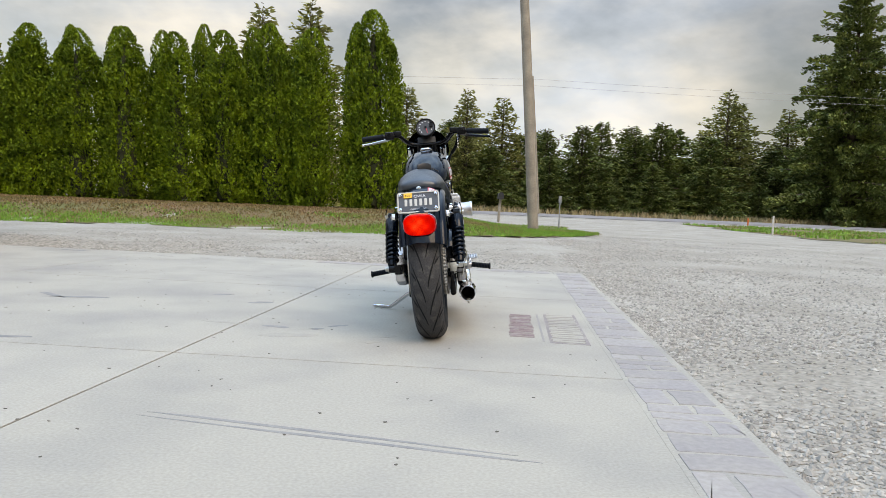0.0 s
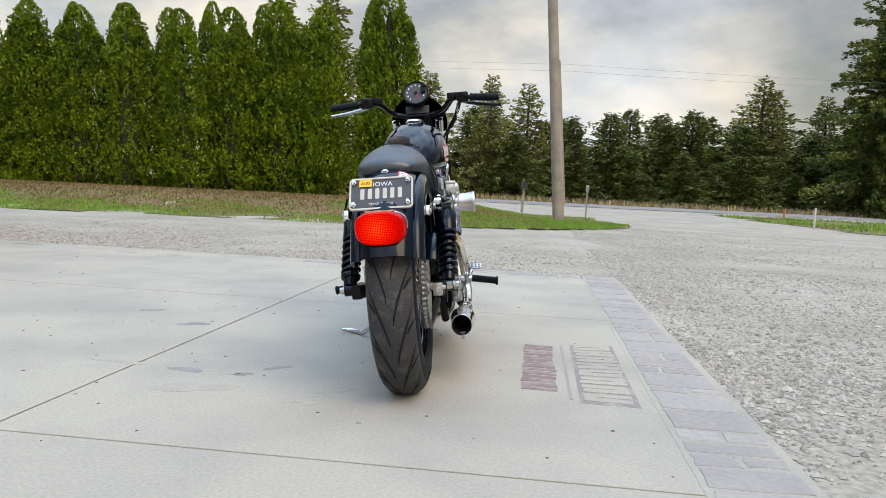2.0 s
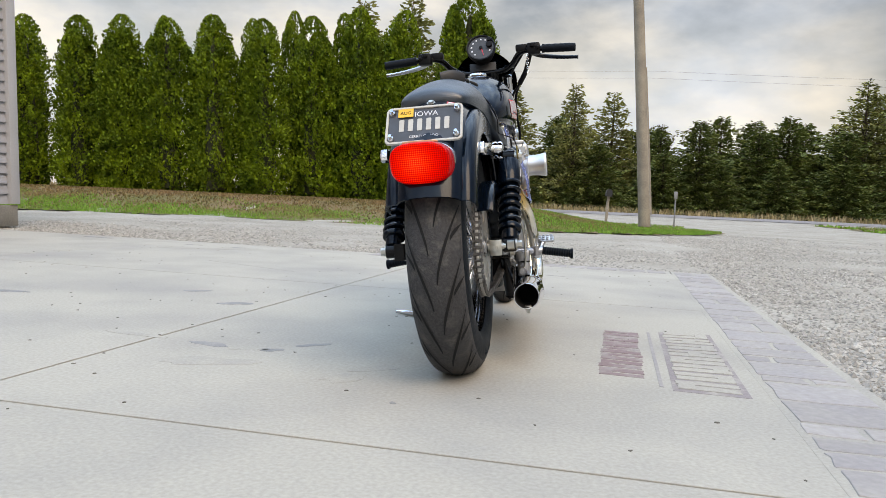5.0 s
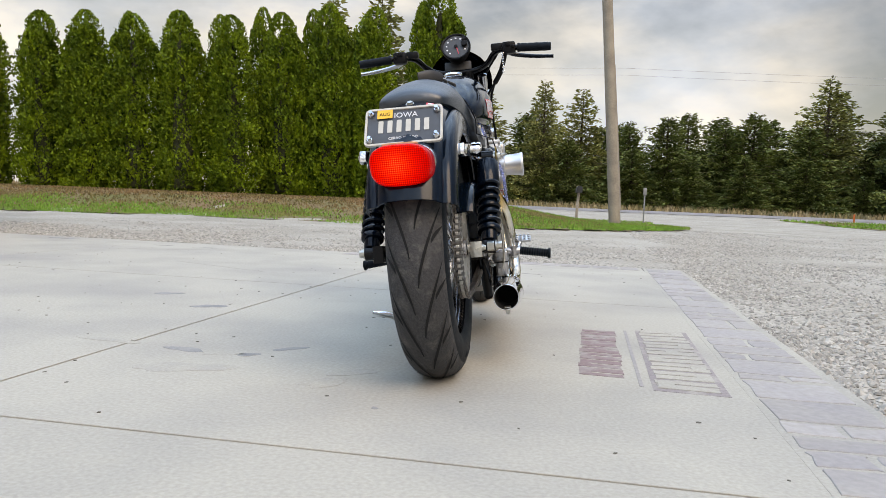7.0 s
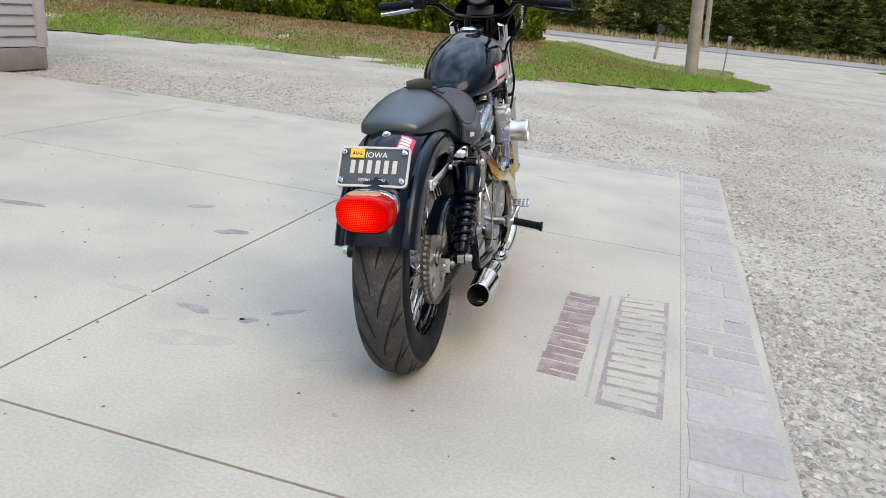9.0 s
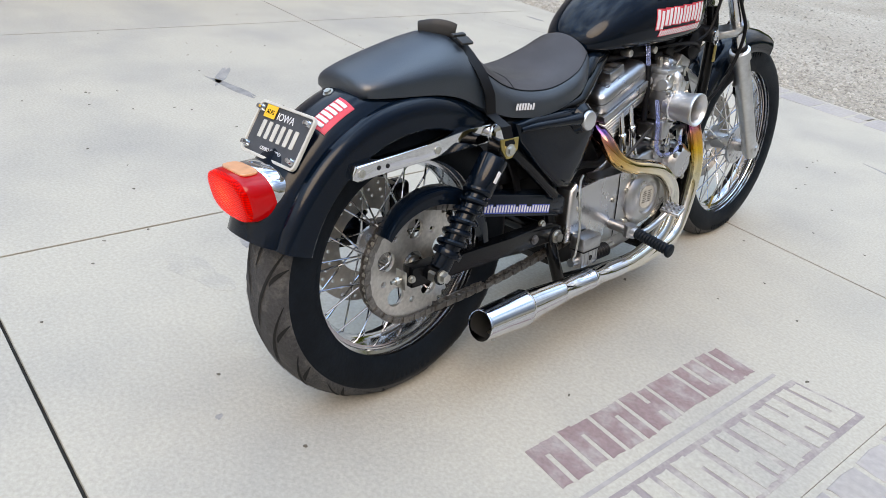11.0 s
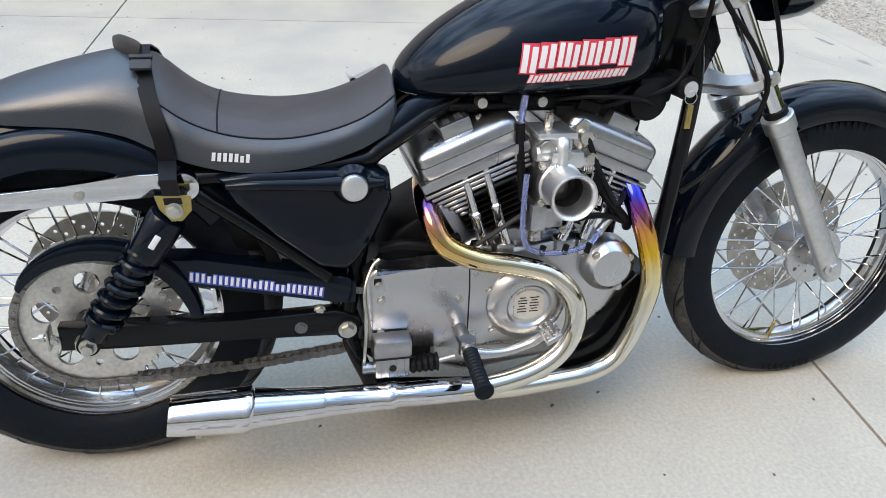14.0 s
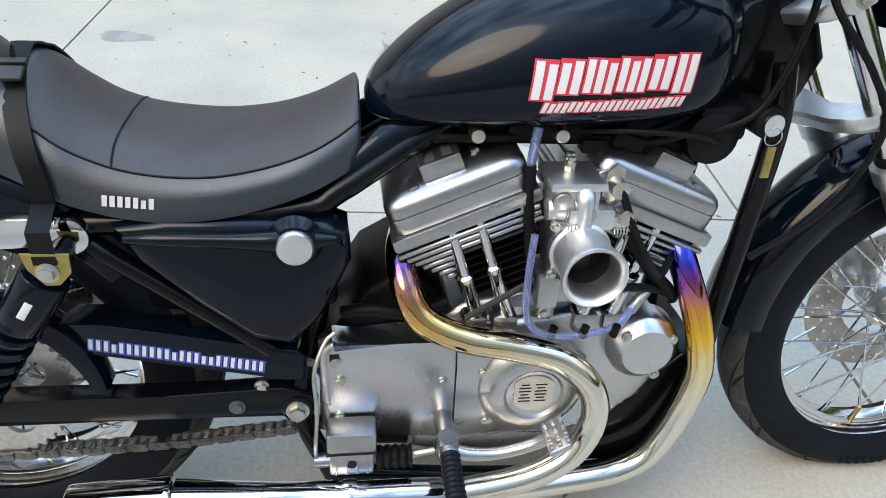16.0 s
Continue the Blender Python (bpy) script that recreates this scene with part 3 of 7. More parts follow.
for x, y, p, s, w in ((-2.5, 48, S_C, 1.02, 1.1), (0.6, 50, S_A, 0.9, 1.2), (1.6, 47, S_C, 1.0, 0.9), (4.2, 49, S_C, 0.98, 1.05), (3.2, 46.5, S_A, 0.62, 1.4), (5.6, 50, S_B, 0.78, 1.3),
                       (7.6, 51, S_A, 0.86, 1.0), (9.4, 47, S_A, 0.85, 1.25), (11.2, 49.5, S_B, 0.93, 1.1), (10.6, 46.2, S_A, 0.45, 1.5), (13.2, 48, S_B, 0.80, 1.3), (15.0, 48, S_A, 0.92, 1.25), (16.6, 50, S_B, 0.90, 1.3),
                       (18.2, 47.4, S_A, 0.80, 1.3), (19.8, 49, S_C, 1.12, 1.1), (21.2, 50.5, S_C, 1.05, 1.1), (22.6, 48, S_A, 0.7, 1.5), (25, 51, S_C, 1.02, 1.1), (29, 51, S_B, 1.2, 1.2), (32, 49, S_A, 1.3, 1.2), (36, 50, S_B, 1.4, 1.2),
                       (41, 51, S_A, 1.3, 1.2), (-6, 50, S_B, 0.9, 1.2), (-10, 51, S_A, 0.9, 1.2), (-8.8, 33, S_C, 1.2, 0.9), (-6.6, 33.5, S_C, 1.25, 0.9), (13.9, 45.9, S_B, 0.5, 1.5), (17.6, 46, S_A, 0.5, 1.6), (7.2, 46.3, S_B, 0.55, 1.5)):
    put(p, used, x, y, s, w * 1.35)
for k in range(30):  # trees added out of view, so the chrome mirrors a dark horizon
    a = radians(-65 + 6.2 * k)
    put(S_E, used, 8 + 34 * math.cos(a), -4 + 34 * math.sin(a) * (1 if a < 0 else 0.8), RNG.uniform(0.9, 1.3), 1.5) if not 0.55 < a < 2.2 else None
for k in range(22):
    if k % 2:
        put((S_A, S_B, S_C)[k % 3], used, -14 + 3.1 * k + RNG.uniform(-0.8, 0.8), 54 + RNG.uniform(-1, 1), RNG.uniform(0.75, 0.98), 1.7)
    put((S_B, S_A)[k % 2], used, -12 + 2.2 * k + RNG.uniform(-0.6, 0.6), 46.2 + RNG.uniform(-0.5, 1.5), RNG.uniform(0.28, 0.45), 2.0)
# ---------- motorcycle ----------
M_BLACK = shade("gloss_black_paint", (0.0014, 0.0042, 0.0090), 0.07, stain=3, grain=30, mixup=0.2, rough2=0.12, spec=0.24)
M_SATIN = shade("satin_black_paint", (0.0014, 0.0050, 0.0110), 0.11, stain=6, grain=60, mixup=0.25, rough2=0.18, spec=0.24)
M_FRAME = shade("black_frame_enamel", (0.0025, 0.003, 0.004), 0.16, stain=8, grain=60, mixup=0.3, spec=0.22)
M_VINYL = shade("black_seat_vinyl", (0.004, 0.011, 0.020), 0.32, spec=0.95, stain=6, grain=220, mixup=0.2, bump=0.10, bump_scale=420, rough2=0.5)
M_SEATTOP = shade("worn_seat_top_vinyl", (0.030, 0.022, 0.021), 0.42, spec=0.5, stain=8, grain=220, mixup=0.25, bump=0.12, bump_scale=420)
M_RUBBER = shade("tyre_rubber", (0.003, 0.006, 0.010), 0.5, spec=0.14, stain=9, grain=90, mixup=0.35, bump=0.12, bump_scale=200)
M_TREAD = shade("worn_tread_rubber", (0.040, 0.040, 0.042), 0.66, spec=0.25, col2=(0.085, 0.082, 0.078), stain=26, grain=160, mixup=0.4, bump=0.3, bump_scale=220, sharp=(0.54, 0.74))
M_GROOVE = shade("groove_strip_black", (0.004, 0.004, 0.004), 0.9)
M_CHROME = shade("chrome", (0.66, 0.67, 0.69), 0.05, 1.0, stain=8, grain=60, mixup=0.06, rough2=0.09)
M_ALLOY = shade("polished_aluminium", (0.52, 0.52, 0.53), 0.24, 1.0, stain=5, grain=240, mixup=0.06, rough2=0.33)
M_CAST = shade("cast_aluminium", (0.41, 0.415, 0.43), 0.27, 1.0, stain=14, grain=90, mixup=0.10, bump=0.012, bump_scale=180, rough2=0.36)
# darker alloy for the inner fins, head core and gaskets
M_CASTDARK = shade("darker_cast_aluminium", (0.16, 0.16, 0.165), 0.5, 0.9, stain=10, grain=200, mixup=0.2, bump=0.05, bump_scale=300)
M_BELL = shade("satin_machined_aluminium", (0.66, 0.67, 0.68), 0.34, 1.0, stain=12, grain=260, mixup=0.05, rough2=0.42)
M_RIM = shade("rim_chrome", (0.62, 0.62, 0.63), 0.10, 1.0, stain=10, grain=80, mixup=0.08, rough2=0.18)
M_FORK = shade("fork_aluminium", (0.60, 0.61, 0.62), 0.30, 1.0, stain=10, grain=90, mixup=0.12, rough2=0.40)
M_ZINC = shade("zinc_bolt", (0.55, 0.54, 0.50), 0.3, 1.0, stain=40, mixup=0.2)
M_BRASS = shade("yellow_zinc_bracket", (0.52, 0.40, 0.15), 0.32, 1.0, stain=20, mixup=0.25)
M_SPROCK = shade("sprocket_steel", (0.66, 0.64, 0.61), 0.40, 1.0, stain=14, grain=120, mixup=0.2, rough2=0.5)
M_CHAIN = shade("oiled_chain_steel", (0.25, 0.24, 0.23), 0.38, 0.95, stain=40, grain=200, mixup=0.35)
M_DISC = shade("brake_disc_steel", (0.45, 0.42, 0.38), 0.35, 1.0, stain=18, mixup=0.2)
M_PLASTIC = shade("black_plastic", (0.004, 0.004, 0.005), 0.42, spec=0.16, stain=12, mixup=0.25)
M_HOLE = shade("dark_bore", (0.004, 0.004, 0.004), 0.9)
M_CYLBLK = shade("black_cylinder_paint", (0.006, 0.006, 0.007), 0.45, spec=0.22, stain=20, mixup=0.3)
M_WHITEPAINT = shade("white_print", (0.62, 0.62, 0.64), 0.45, stain=30, mixup=0.06)
M_REDPRINT = shade("red_print", (0.62, 0.035, 0.06), 0.4, stain=30, mixup=0.1)
M_BLUEPRINT = shade("blue_print", (0.03, 0.07, 0.35), 0.4, stain=30, mixup=0.1)
M_YELLOW = shade("yellow_sticker", (0.78, 0.42, 0.03), 0.5, stain=30, mixup=0.1)
M_PLATE = shade("dark_plate", (0.045, 0.05, 0.058), 0.4, stain=20, mixup=0.15)
M_FACE = shade("dial_face", (0.035, 0.035, 0.037), 0.35, stain=20, mixup=0.15)


def clear_stuff(name, col, rough, glow=0.0):
    m = bpy.data.materials.new(name)
    m.use_nodes = True
    p = m.node_tree.nodes["Principled BSDF"]
    p.inputs["Base Color"].default_value = (*col, 1)
    p.inputs["Roughness"].default_value = rough
    p.inputs["Transmission Weight"].default_value = 0.85 if not glow else 0.0
    p.inputs["Emission Color"].default_value = (1.0, 0.035, 0.015, 1)
    p.inputs["Emission Strength"].default_value = glow
    p.inputs["Coat Weight"].default_value = 0.25 if glow else 0.0
    return m


M_HOSE = clear_stuff("clear_blue_hose", (0.45, 0.55, 0.95), 0.1)
M_GLASS = clear_stuff("dial_glass", (0.95, 0.97, 1.0), 0.02)


def lens_material():
    """Red lens over a lit bulb: brighter at the bulb, with moulded squares."""
    m = clear_stuff("lit_red_lens", (0.24, 0.0, 0.001), 0.15, 0.5)
    n, l = m.node_tree.nodes, m.node_tree.links
    p = n["Principled BSDF"]
    co = n.new("ShaderNodeTexCoord")
    d = n.new("ShaderNodeVectorMath")
    d.operation = "DISTANCE"
    d.inputs[1].default_value = (-0.005, -0.352, 0.532)
    l.new(co.outputs["Object"], d.inputs[0])
    r = n.new("ShaderNodeMapRange")
    r.inputs["From Min"].default_value, r.inputs["From Max"].default_value = 0.0, 0.085
    r.inputs["To Min"].default_value, r.inputs["To Max"].default_value = 1.35, 0.26
    l.new(d.outputs["Value"], r.inputs["Value"])
    sx = n.new("ShaderNodeSeparateXYZ")
    l.new(co.outputs["Object"], sx.inputs[0])
    parts_ = []
    for ax in ("X", "Z"):
        a = n.new("ShaderNodeMath")
        a.operation = "MULTIPLY"
        a.inputs[1].default_value = 1400.0
        l.new(sx.outputs[ax], a.inputs[0])
        s = n.new("ShaderNodeMath")
        s.operation = "SINE"
        l.new(a.outputs[0], s.inputs[0])
        parts_.append(s)
    su = n.new("ShaderNodeMath")
    su.operation = "ADD"
    l.new(parts_[0].outputs[0], su.inputs[0])
    l.new(parts_[1].outputs[0], su.inputs[1])
    bp_ = n.new("ShaderNodeBump")
    bp_.inputs["Strength"].default_value, bp_.inputs["Distance"].default_value = 0.25, 0.001
    l.new(su.outputs[0], bp_.inputs["Height"])
    l.new(bp_.outputs[0], p.inputs["Normal"])
    k = n.new("ShaderNodeMapRange")
    k.inputs["From Min"].default_value, k.inputs["From Max"].default_value = -2, 2
    k.inputs["To Min"].default_value, k.inputs["To Max"].default_value = 0.35, 1.5
    l.new(su.outputs[0], k.inputs["Value"])
    mu = n.new("ShaderNodeMath")
    mu.operation = "MULTIPLY"
    l.new(k.outputs[0], mu.inputs[0])
    l.new(r.outputs[0], mu.inputs[1])
    m2 = n.new("ShaderNodeMath")
    m2.operation = "MULTIPLY"
    m2.inputs[1].default_value = 0.85
    l.new(mu.outputs[0], m2.inputs[0])
    l.new(m2.outputs[0], p.inputs["Emission Strength"])
    p.inputs["Coat Weight"].default_value, p.inputs["Specular IOR Level"].default_value = 0.0, 0.06
    hot = n.new("ShaderNodeValToRGB")
    hot.color_ramp.elements[0].position, hot.color_ramp.elements[0].color = 0.50, (1.0, 0.010, 0.005, 1)
    hot.color_ramp.elements[1].position, hot.color_ramp.elements[1].color = 1.0, (1.0, 0.20, 0.05, 1)
    half_mu = n.new("ShaderNodeMath")
    half_mu.operation = "MULTIPLY"
    half_mu.inputs[1].default_value = 0.5
    l.new(mu.outputs[0], half_mu.inputs[0])
    l.new(half_mu.outputs[0], hot.inputs["Fac"])
    l.new(hot.outputs[0], p.inputs["Emission Color"])
    return m


M_LENS = lens_material()
M_WINDOW = shade("clear_lamp_window", (0.72, 0.33, 0.17), 0.12, stain=40, mixup=0.15, coat=0.5)
M_REDDARK = shade("deep_red_lens_edge", (0.26, 0.002, 0.004), 0.08, stain=20, mixup=0.1, spec=0.3)
for key, value in (("Emission Color", (1.0, 0.004, 0.006, 1)), ("Emission Strength", 0.16)):  # the bulb behind shines through the sides
    M_REDDARK.node_tree.nodes["Principled BSDF"].inputs[key].default_value = value


def heat_tint(name, a, b, stops):
    """Stainless pipe whose oxide colour changes with the distance from the exhaust port at a, fading to plain steel by b metres."""
    m = shade(name, (0.70, 0.66, 0.58), 0.07, 1.0, stain=8, mixup=0.08, rough2=0.12)
    n, l = m.node_tree.nodes, m.node_tree.links
    p = n["Principled BSDF"]
    co = n.new("ShaderNodeTexCoord")
    d = n.new("ShaderNodeVectorMath")
    d.operation = "DISTANCE"
    d.inputs[1].default_value = a
    l.new(co.outputs["Object"], d.inputs[0])
    ns = n.new("ShaderNodeTexNoise")
    ns.inputs["Scale"].default_value = 18
    l.new(co.outputs["Object"], ns.inputs["Vector"])
    ad = n.new("ShaderNodeMath")
    ad.operation = "MULTIPLY_ADD"
    ad.inputs[1].default_value = 0.05
    l.new(ns.outputs["Fac"], ad.inputs[0])
    l.new(d.outputs["Value"], ad.inputs[2])
    mr = n.new("ShaderNodeMapRange")
    mr.inputs["From Max"].default_value = b
    l.new(ad.outputs[0], mr.inputs["Value"])
    ramp = n.new("ShaderNodeValToRGB")
    els = ramp.color_ramp.elements
    els[0].position, els[0].color = 0.0, stops[0]
    els[1].position, els[1].color = 1.0, (0.72, 0.69, 0.62, 1)
    for pos, col in stops[1:]:
        e = els.new(pos)
        e.color = col
    l.new(mr.outputs[0], ramp.inputs["Fac"])
    for lk in list(p.inputs["Base Color"].links):
        l.remove(lk)
    l.new(ramp.outputs[0], p.inputs["Base Color"])
    return m


M_PIPE_F = heat_tint("heat_tinted_front_pipe", (0.10, 0.995, 0.56), 0.33, ((0.05, 0.10, 0.45, 1), (0.24, (0.05, 0.06, 0.50, 1)), (0.32, (0.35, 0.08, 0.38, 1)), (0.42, (0.75, 0.30, 0.10, 1)), (0.55, (0.85, 0.50, 0.05, 1)), (0.75, (0.76, 0.64, 0.36, 1))))
M_PIPE_R = heat_tint("heat_tinted_rear_pipe", (0.118, 0.600, 0.530), 0.34, ((0.05, 0.03, 0.10, 1), (0.12, (0.10, 0.05, 0.14, 1)), (0.20, (0.50, 0.21, 0.12, 1)), (0.36, (0.72, 0.46, 0.16, 1)), (0.70, (0.72, 0.64, 0.48, 1))))

bike = tagged(new("motorcycle"), "black cafe-style motorcycle with chrome exhaust leaning on its side stand", "motorcycle")
bike.matrix_world = pose(0, 0, 0, 0, -6.5, -1.6)


def P(name, build, material, parent=None, label="", angle=38):
    """A part of the motorcycle from a function that fills a bmesh."""
    bm = bmesh.new()
    build(bm)
    return part(name, bm, material, parent or bike, label, angle)


def bolt(at, parent, r=0.007, d=V(1, 0, 0), h=0.006, material=None):
    at = Vector(at)

    def f(bm):
        cyl(bm, at - d * 0.004, at + d * 0.0015, r * 1.35, n=14)
        cyl(bm, at + d * 0.0012, at + d * h, r, r * 0.92, n=6)
    return P("bolt", f, material or M_ZINC, parent)


def mesh_at(name, me, material, parent, m, label="", smooth=False):
    me.transform(m)
    me.update()
    if smooth:
        me.shade_smooth()
        me.set_sharp_from_angle(angle=radians(38))
    return link(name, me, material, parent, label)


TO_SIDE = Matrix(((0, 0, 1, 0), (1, 0, 0, 0), (0, 1, 0, 0), (0, 0, 0, 1)))  # flat XY sheets stood up: x -> y, y -> z, z -> x

# ----- wheels -----
RA, FA = V(0.011, 0.006, 0.325), V(0.0, 1.510, 0.326)


def wheel(name, c, R, half, depth, rim_r, rim_half, hub_half, spokes, tread_half, label):
    hub = P(name, lambda bm: lathe(bm, [(-hub_half - 0.03, 0.012), (-hub_half - 0.03, 0.02), (-hub_half, 0.022), (-hub_half, 0.046), (-hub_half + 0.008, 0.046), (-hub_half + 0.014, 0.03), (0, 0.026),
                                        (hub_half - 0.014, 0.03), (hub_half - 0.008, 0.046), (hub_half, 0.046), (hub_half, 0.022), (hub_half + 0.03, 0.02), (hub_half + 0.03, 0.012)], c, n=32), M_ALLOY, label=label)
    rm = R - depth
    prof, tread = [], []
    for k in range(-14, 15):
        a = radians(k * 9.2)
        p = (half * math.copysign(abs(math.sin(a)) ** 0.85, a), rm + depth * math.copysign(abs(math.cos(a)) ** 0.9, math.cos(a)))
        prof.append(p)
        if abs(p[0]) <= tread_half:
            tread.append((p[0], p[1] + 0.0012))
    tyre = P("tyre", lambda bm: lathe(bm, prof, c, n=96), M_RUBBER, hub, "black rubber tyre with worn tread")
    P("tread", lambda bm: lathe(bm, tread, c, n=96), M_TREAD, hub, "scuffed grey tread band")
    h, r = rim_half, rim_r
    P("rim", lambda bm: lathe(bm, [(-h, r - 0.004), (-h - 0.004, r + 0.002), (-h - 0.001, r + 0.006), (-h + 0.006, r + 0.004), (-h + 0.010, r - 0.012), (-h + 0.018, r - 0.020), (-0.016, r - 0.030), (0, r - 0.033), (0.016, r - 0.030),
                                   (h - 0.018, r - 0.020), (h - 0.010, r - 0.012), (h - 0.006, r + 0.004), (h + 0.001, r + 0.006), (h + 0.004, r + 0.002), (h, r - 0.005),
                                   (h - 0.003, r - 0.009), (h - 0.007, r - 0.0095), (h - 0.009, r - 0.016), (h - 0.013, r - 0.0165), (h - 0.016, r - 0.024), (h - 0.0200, r - 0.0255), (h - 0.0206, r - 0.0285), (h - 0.0225, r - 0.0275), (h - 0.0232, r - 0.0330), (0.010, r - 0.040), (0, r - 0.042),
                                   (-0.016, r - 0.040), (-h + 0.021, r - 0.026), (-h + 0.016, r - 0.024), (-h + 0.013, r - 0.0165), (-h + 0.009, r - 0.016), (-h + 0.007, r - 0.0095), (-h + 0.003, r - 0.009)], c, n=96, closed=True), M_RIM, hub, "polished chrome wire-wheel rim")
    bm = bmesh.new()
    cyl(bm, (0, 0, 0), (0, 0, 1), 0.0021, n=6)
    me = None
    for k in range(spokes):
        a = 2 * math.pi * k / spokes
        side = 1 if k % 2 else -1
        lean = radians(38) * (1 if (k // 2) % 2 else -1)
        p0 = c + V(side * (hub_half - 0.004), 0.042 * math.cos(a - lean), 0.042 * math.sin(a - lean))
        p1 = c + V(side * 0.010, (r - 0.041) * math.cos(a), (r - 0.041) * math.sin(a))
        d = p1 - p0
        m = Matrix.Translation(p0) @ d.to_track_quat("Z", "Y").to_matrix().to_4x4() @ Matrix.Diagonal((1, 1, d.length, 1))
        if me is None:
            ob = part("spoke", bm, M_CHROME, hub)
            me = ob.data
        else:
            ob = link("spoke", me, None, hub)
        ob.matrix_basis = m
    return hub, tyre


rear_wheel, rear_tyre = wheel("rear_wheel", RA, 0.331, 0.071, 0.066, 0.242, 0.054, 0.058, 40, 0.066, "spoked rear wheel with chrome rim")
front_wheel, front_tyre = wheel("front_wheel", FA, 0.334, 0.049, 0.054, 0.269, 0.036, 0.045, 40, 0.042, "spoked front wheel with chrome rim")


def tyre_point(c, R, half, depth, u, ang, lift):
    """u from -1 to 1 across the tread, ang round the wheel."""
    a = u * radians(78)
    x = half * math.copysign(abs(math.sin(a)) ** 0.85, a)
    r = R - depth + depth * math.cos(a) ** 0.9 + lift
    return c + V(x, r * math.cos(ang), r * math.sin(ang))


# Black strips laid over the tread; the grooves' shade is in their colour.
def grooves(bm, c, R, half, depth, count):
    for k in range(count):
        base_a = 2 * math.pi * k / count
        for side in (-1, 1):
            for u0, u1, d0, d1, bow in ((0.05, 0.74, 0.0, 0.56, 0.10), (0.42, 0.82, 0.30, 0.42, 0.04)):
                row = []
                for q in range(9):
                    f = q / 8
                    u = side * (u0 + (u1 - u0) * f ** 1.5)
                    a = base_a + (0.5 * 2 * math.pi / count if side > 0 else 0) - (d0 + (d1 - d0) * f)
                    w = 0.0036 * math.sin(math.pi * min(0.96, f * 0.85 + 0.12)) + 0.0006
                    row.append((u, a, w))
                vs = []
                for u, a, w in row:
                    vs.append((bm.verts.new(tyre_point(c, R, half, depth, u - side * w * 5, a - w / R, 0.0030)), bm.verts.new(tyre_point(c, R, half, depth, u + side * w * 5, a + w / R, 0.0030))))
                for (a0, a1), (b0, b1) in zip(vs, vs[1:]):
                    bm.faces.new((a0, a1, b1, b0))


g = P("tread_pattern", lambda bm: grooves(bm, RA, 0.331, 0.071, 0.066, 16), M_GROOVE, rear_wheel)
g["kind"] = "stuff"
g = P("tread_pattern", lambda bm: grooves(bm, FA, 0.334, 0.049, 0.054, 14), M_GROOVE, front_wheel)
g["kind"] = "stuff"
# raised sidewall marking as plain bars
for c, R, wh, x in ((RA, 0.274, rear_wheel, 0.0700), (FA, 0.300, front_wheel, 0.0480)):
    def side_marks(bm, c=c, R=R, x=x):
        for a0 in (4.55, 1.4):
            for k in range(8):
                a = a0 + k * 0.055
                box(bm, c + V(x, R * math.cos(a), R * math.sin(a)), (0.002, 0.008, 0.017), rot=Matrix.Rotation(a - math.pi / 2, 3, "X"))
    g = P("sidewall_print", side_marks, M_RUBBER, wh)
    g["kind"] = "stuff"


def disc_holes(R, r, rings_of_holes):
    out = [circle(0, 0, R, 72), circle(0, 0, r, 40)]
    for rad, n, hr, ph in rings_of_holes:
        out += [circle(rad * math.cos(2 * math.pi * (k + ph) / n), rad * math.sin(2 * math.pi * (k + ph) / n), hr, 14) for k in range(n)]
    return out


teeth = []
for k in range(48 * 4):
    a = 2 * math.pi * k / (48 * 4)
    teeth.append(((0.126 + 0.005 * (1 if k % 4 in (1, 2) else -0.4)) * math.cos(a), (0.126 + 0.005 * (1 if k % 4 in (1, 2) else -0.4)) * math.sin(a)))
sp = [teeth, circle(0, 0, 0.030, 30)]
sp += [circle(0.079 * math.cos(2 * math.pi * k / 5 + 0.3), 0.079 * math.sin(2 * math.pi * k / 5 + 0.3), 0.0225, 24) for k in range(5)]
sp += [circle(0.084 * math.cos(2 * math.pi * (k + 0.5) / 5 + 0.3), 0.084 * math.sin(2 * math.pi * (k + 0.5) / 5 + 0.3), 0.008, 12) for k in range(5)]
SPX = 0.088
mesh_at("sprocket", holed("sprocket", sp, 0.007, 0.0006), M_SPROCK, rear_wheel, Matrix.Translation(V(SPX, RA.y, RA.z)) @ TO_SIDE, "grey steel chain sprocket with round holes")
mesh_at("brake_disc", holed("disc", disc_holes(0.146, 0.075, ((0.105, 22, 0.004, 0), (0.120, 22, 0.004, 0.33), (0.135, 22, 0.004, 0.66))), 0.006), M_DISC, rear_wheel, Matrix.Translation(V(-0.072, RA.y, RA.z)) @ TO_SIDE, "drilled rear brake disc")
mesh_at("brake_disc", holed("disc", disc_holes(0.146, 0.078, ((0.100, 24, 0.004, 0), (0.116, 24, 0.004, 0.33), (0.133, 24, 0.004, 0.66))), 0.006), M_DISC, front_wheel, Matrix.Translation(V(-0.058, FA.y, FA.z)) @ TO_SIDE, "drilled front brake disc")
mesh_at("hub_flange", holed("flange", disc_holes(0.066, 0.02, ((0.052, 5, 0.006, 0), (0.04, 10, 0.003, 0))), 0.008, 0.001), M_ALLOY, front_wheel, Matrix.Translation(V(0.050, FA.y, FA.z)) @ TO_SIDE)
P("axle_nut", lambda bm: (cyl(bm, RA + V(0.09, 0, 0), RA + V(0.150, 0, 0), 0.013), cyl(bm, RA + V(0.142, 0, 0), RA + V(0.16, 0, 0), 0.017, n=6)), M_ZINC, rear_wheel)

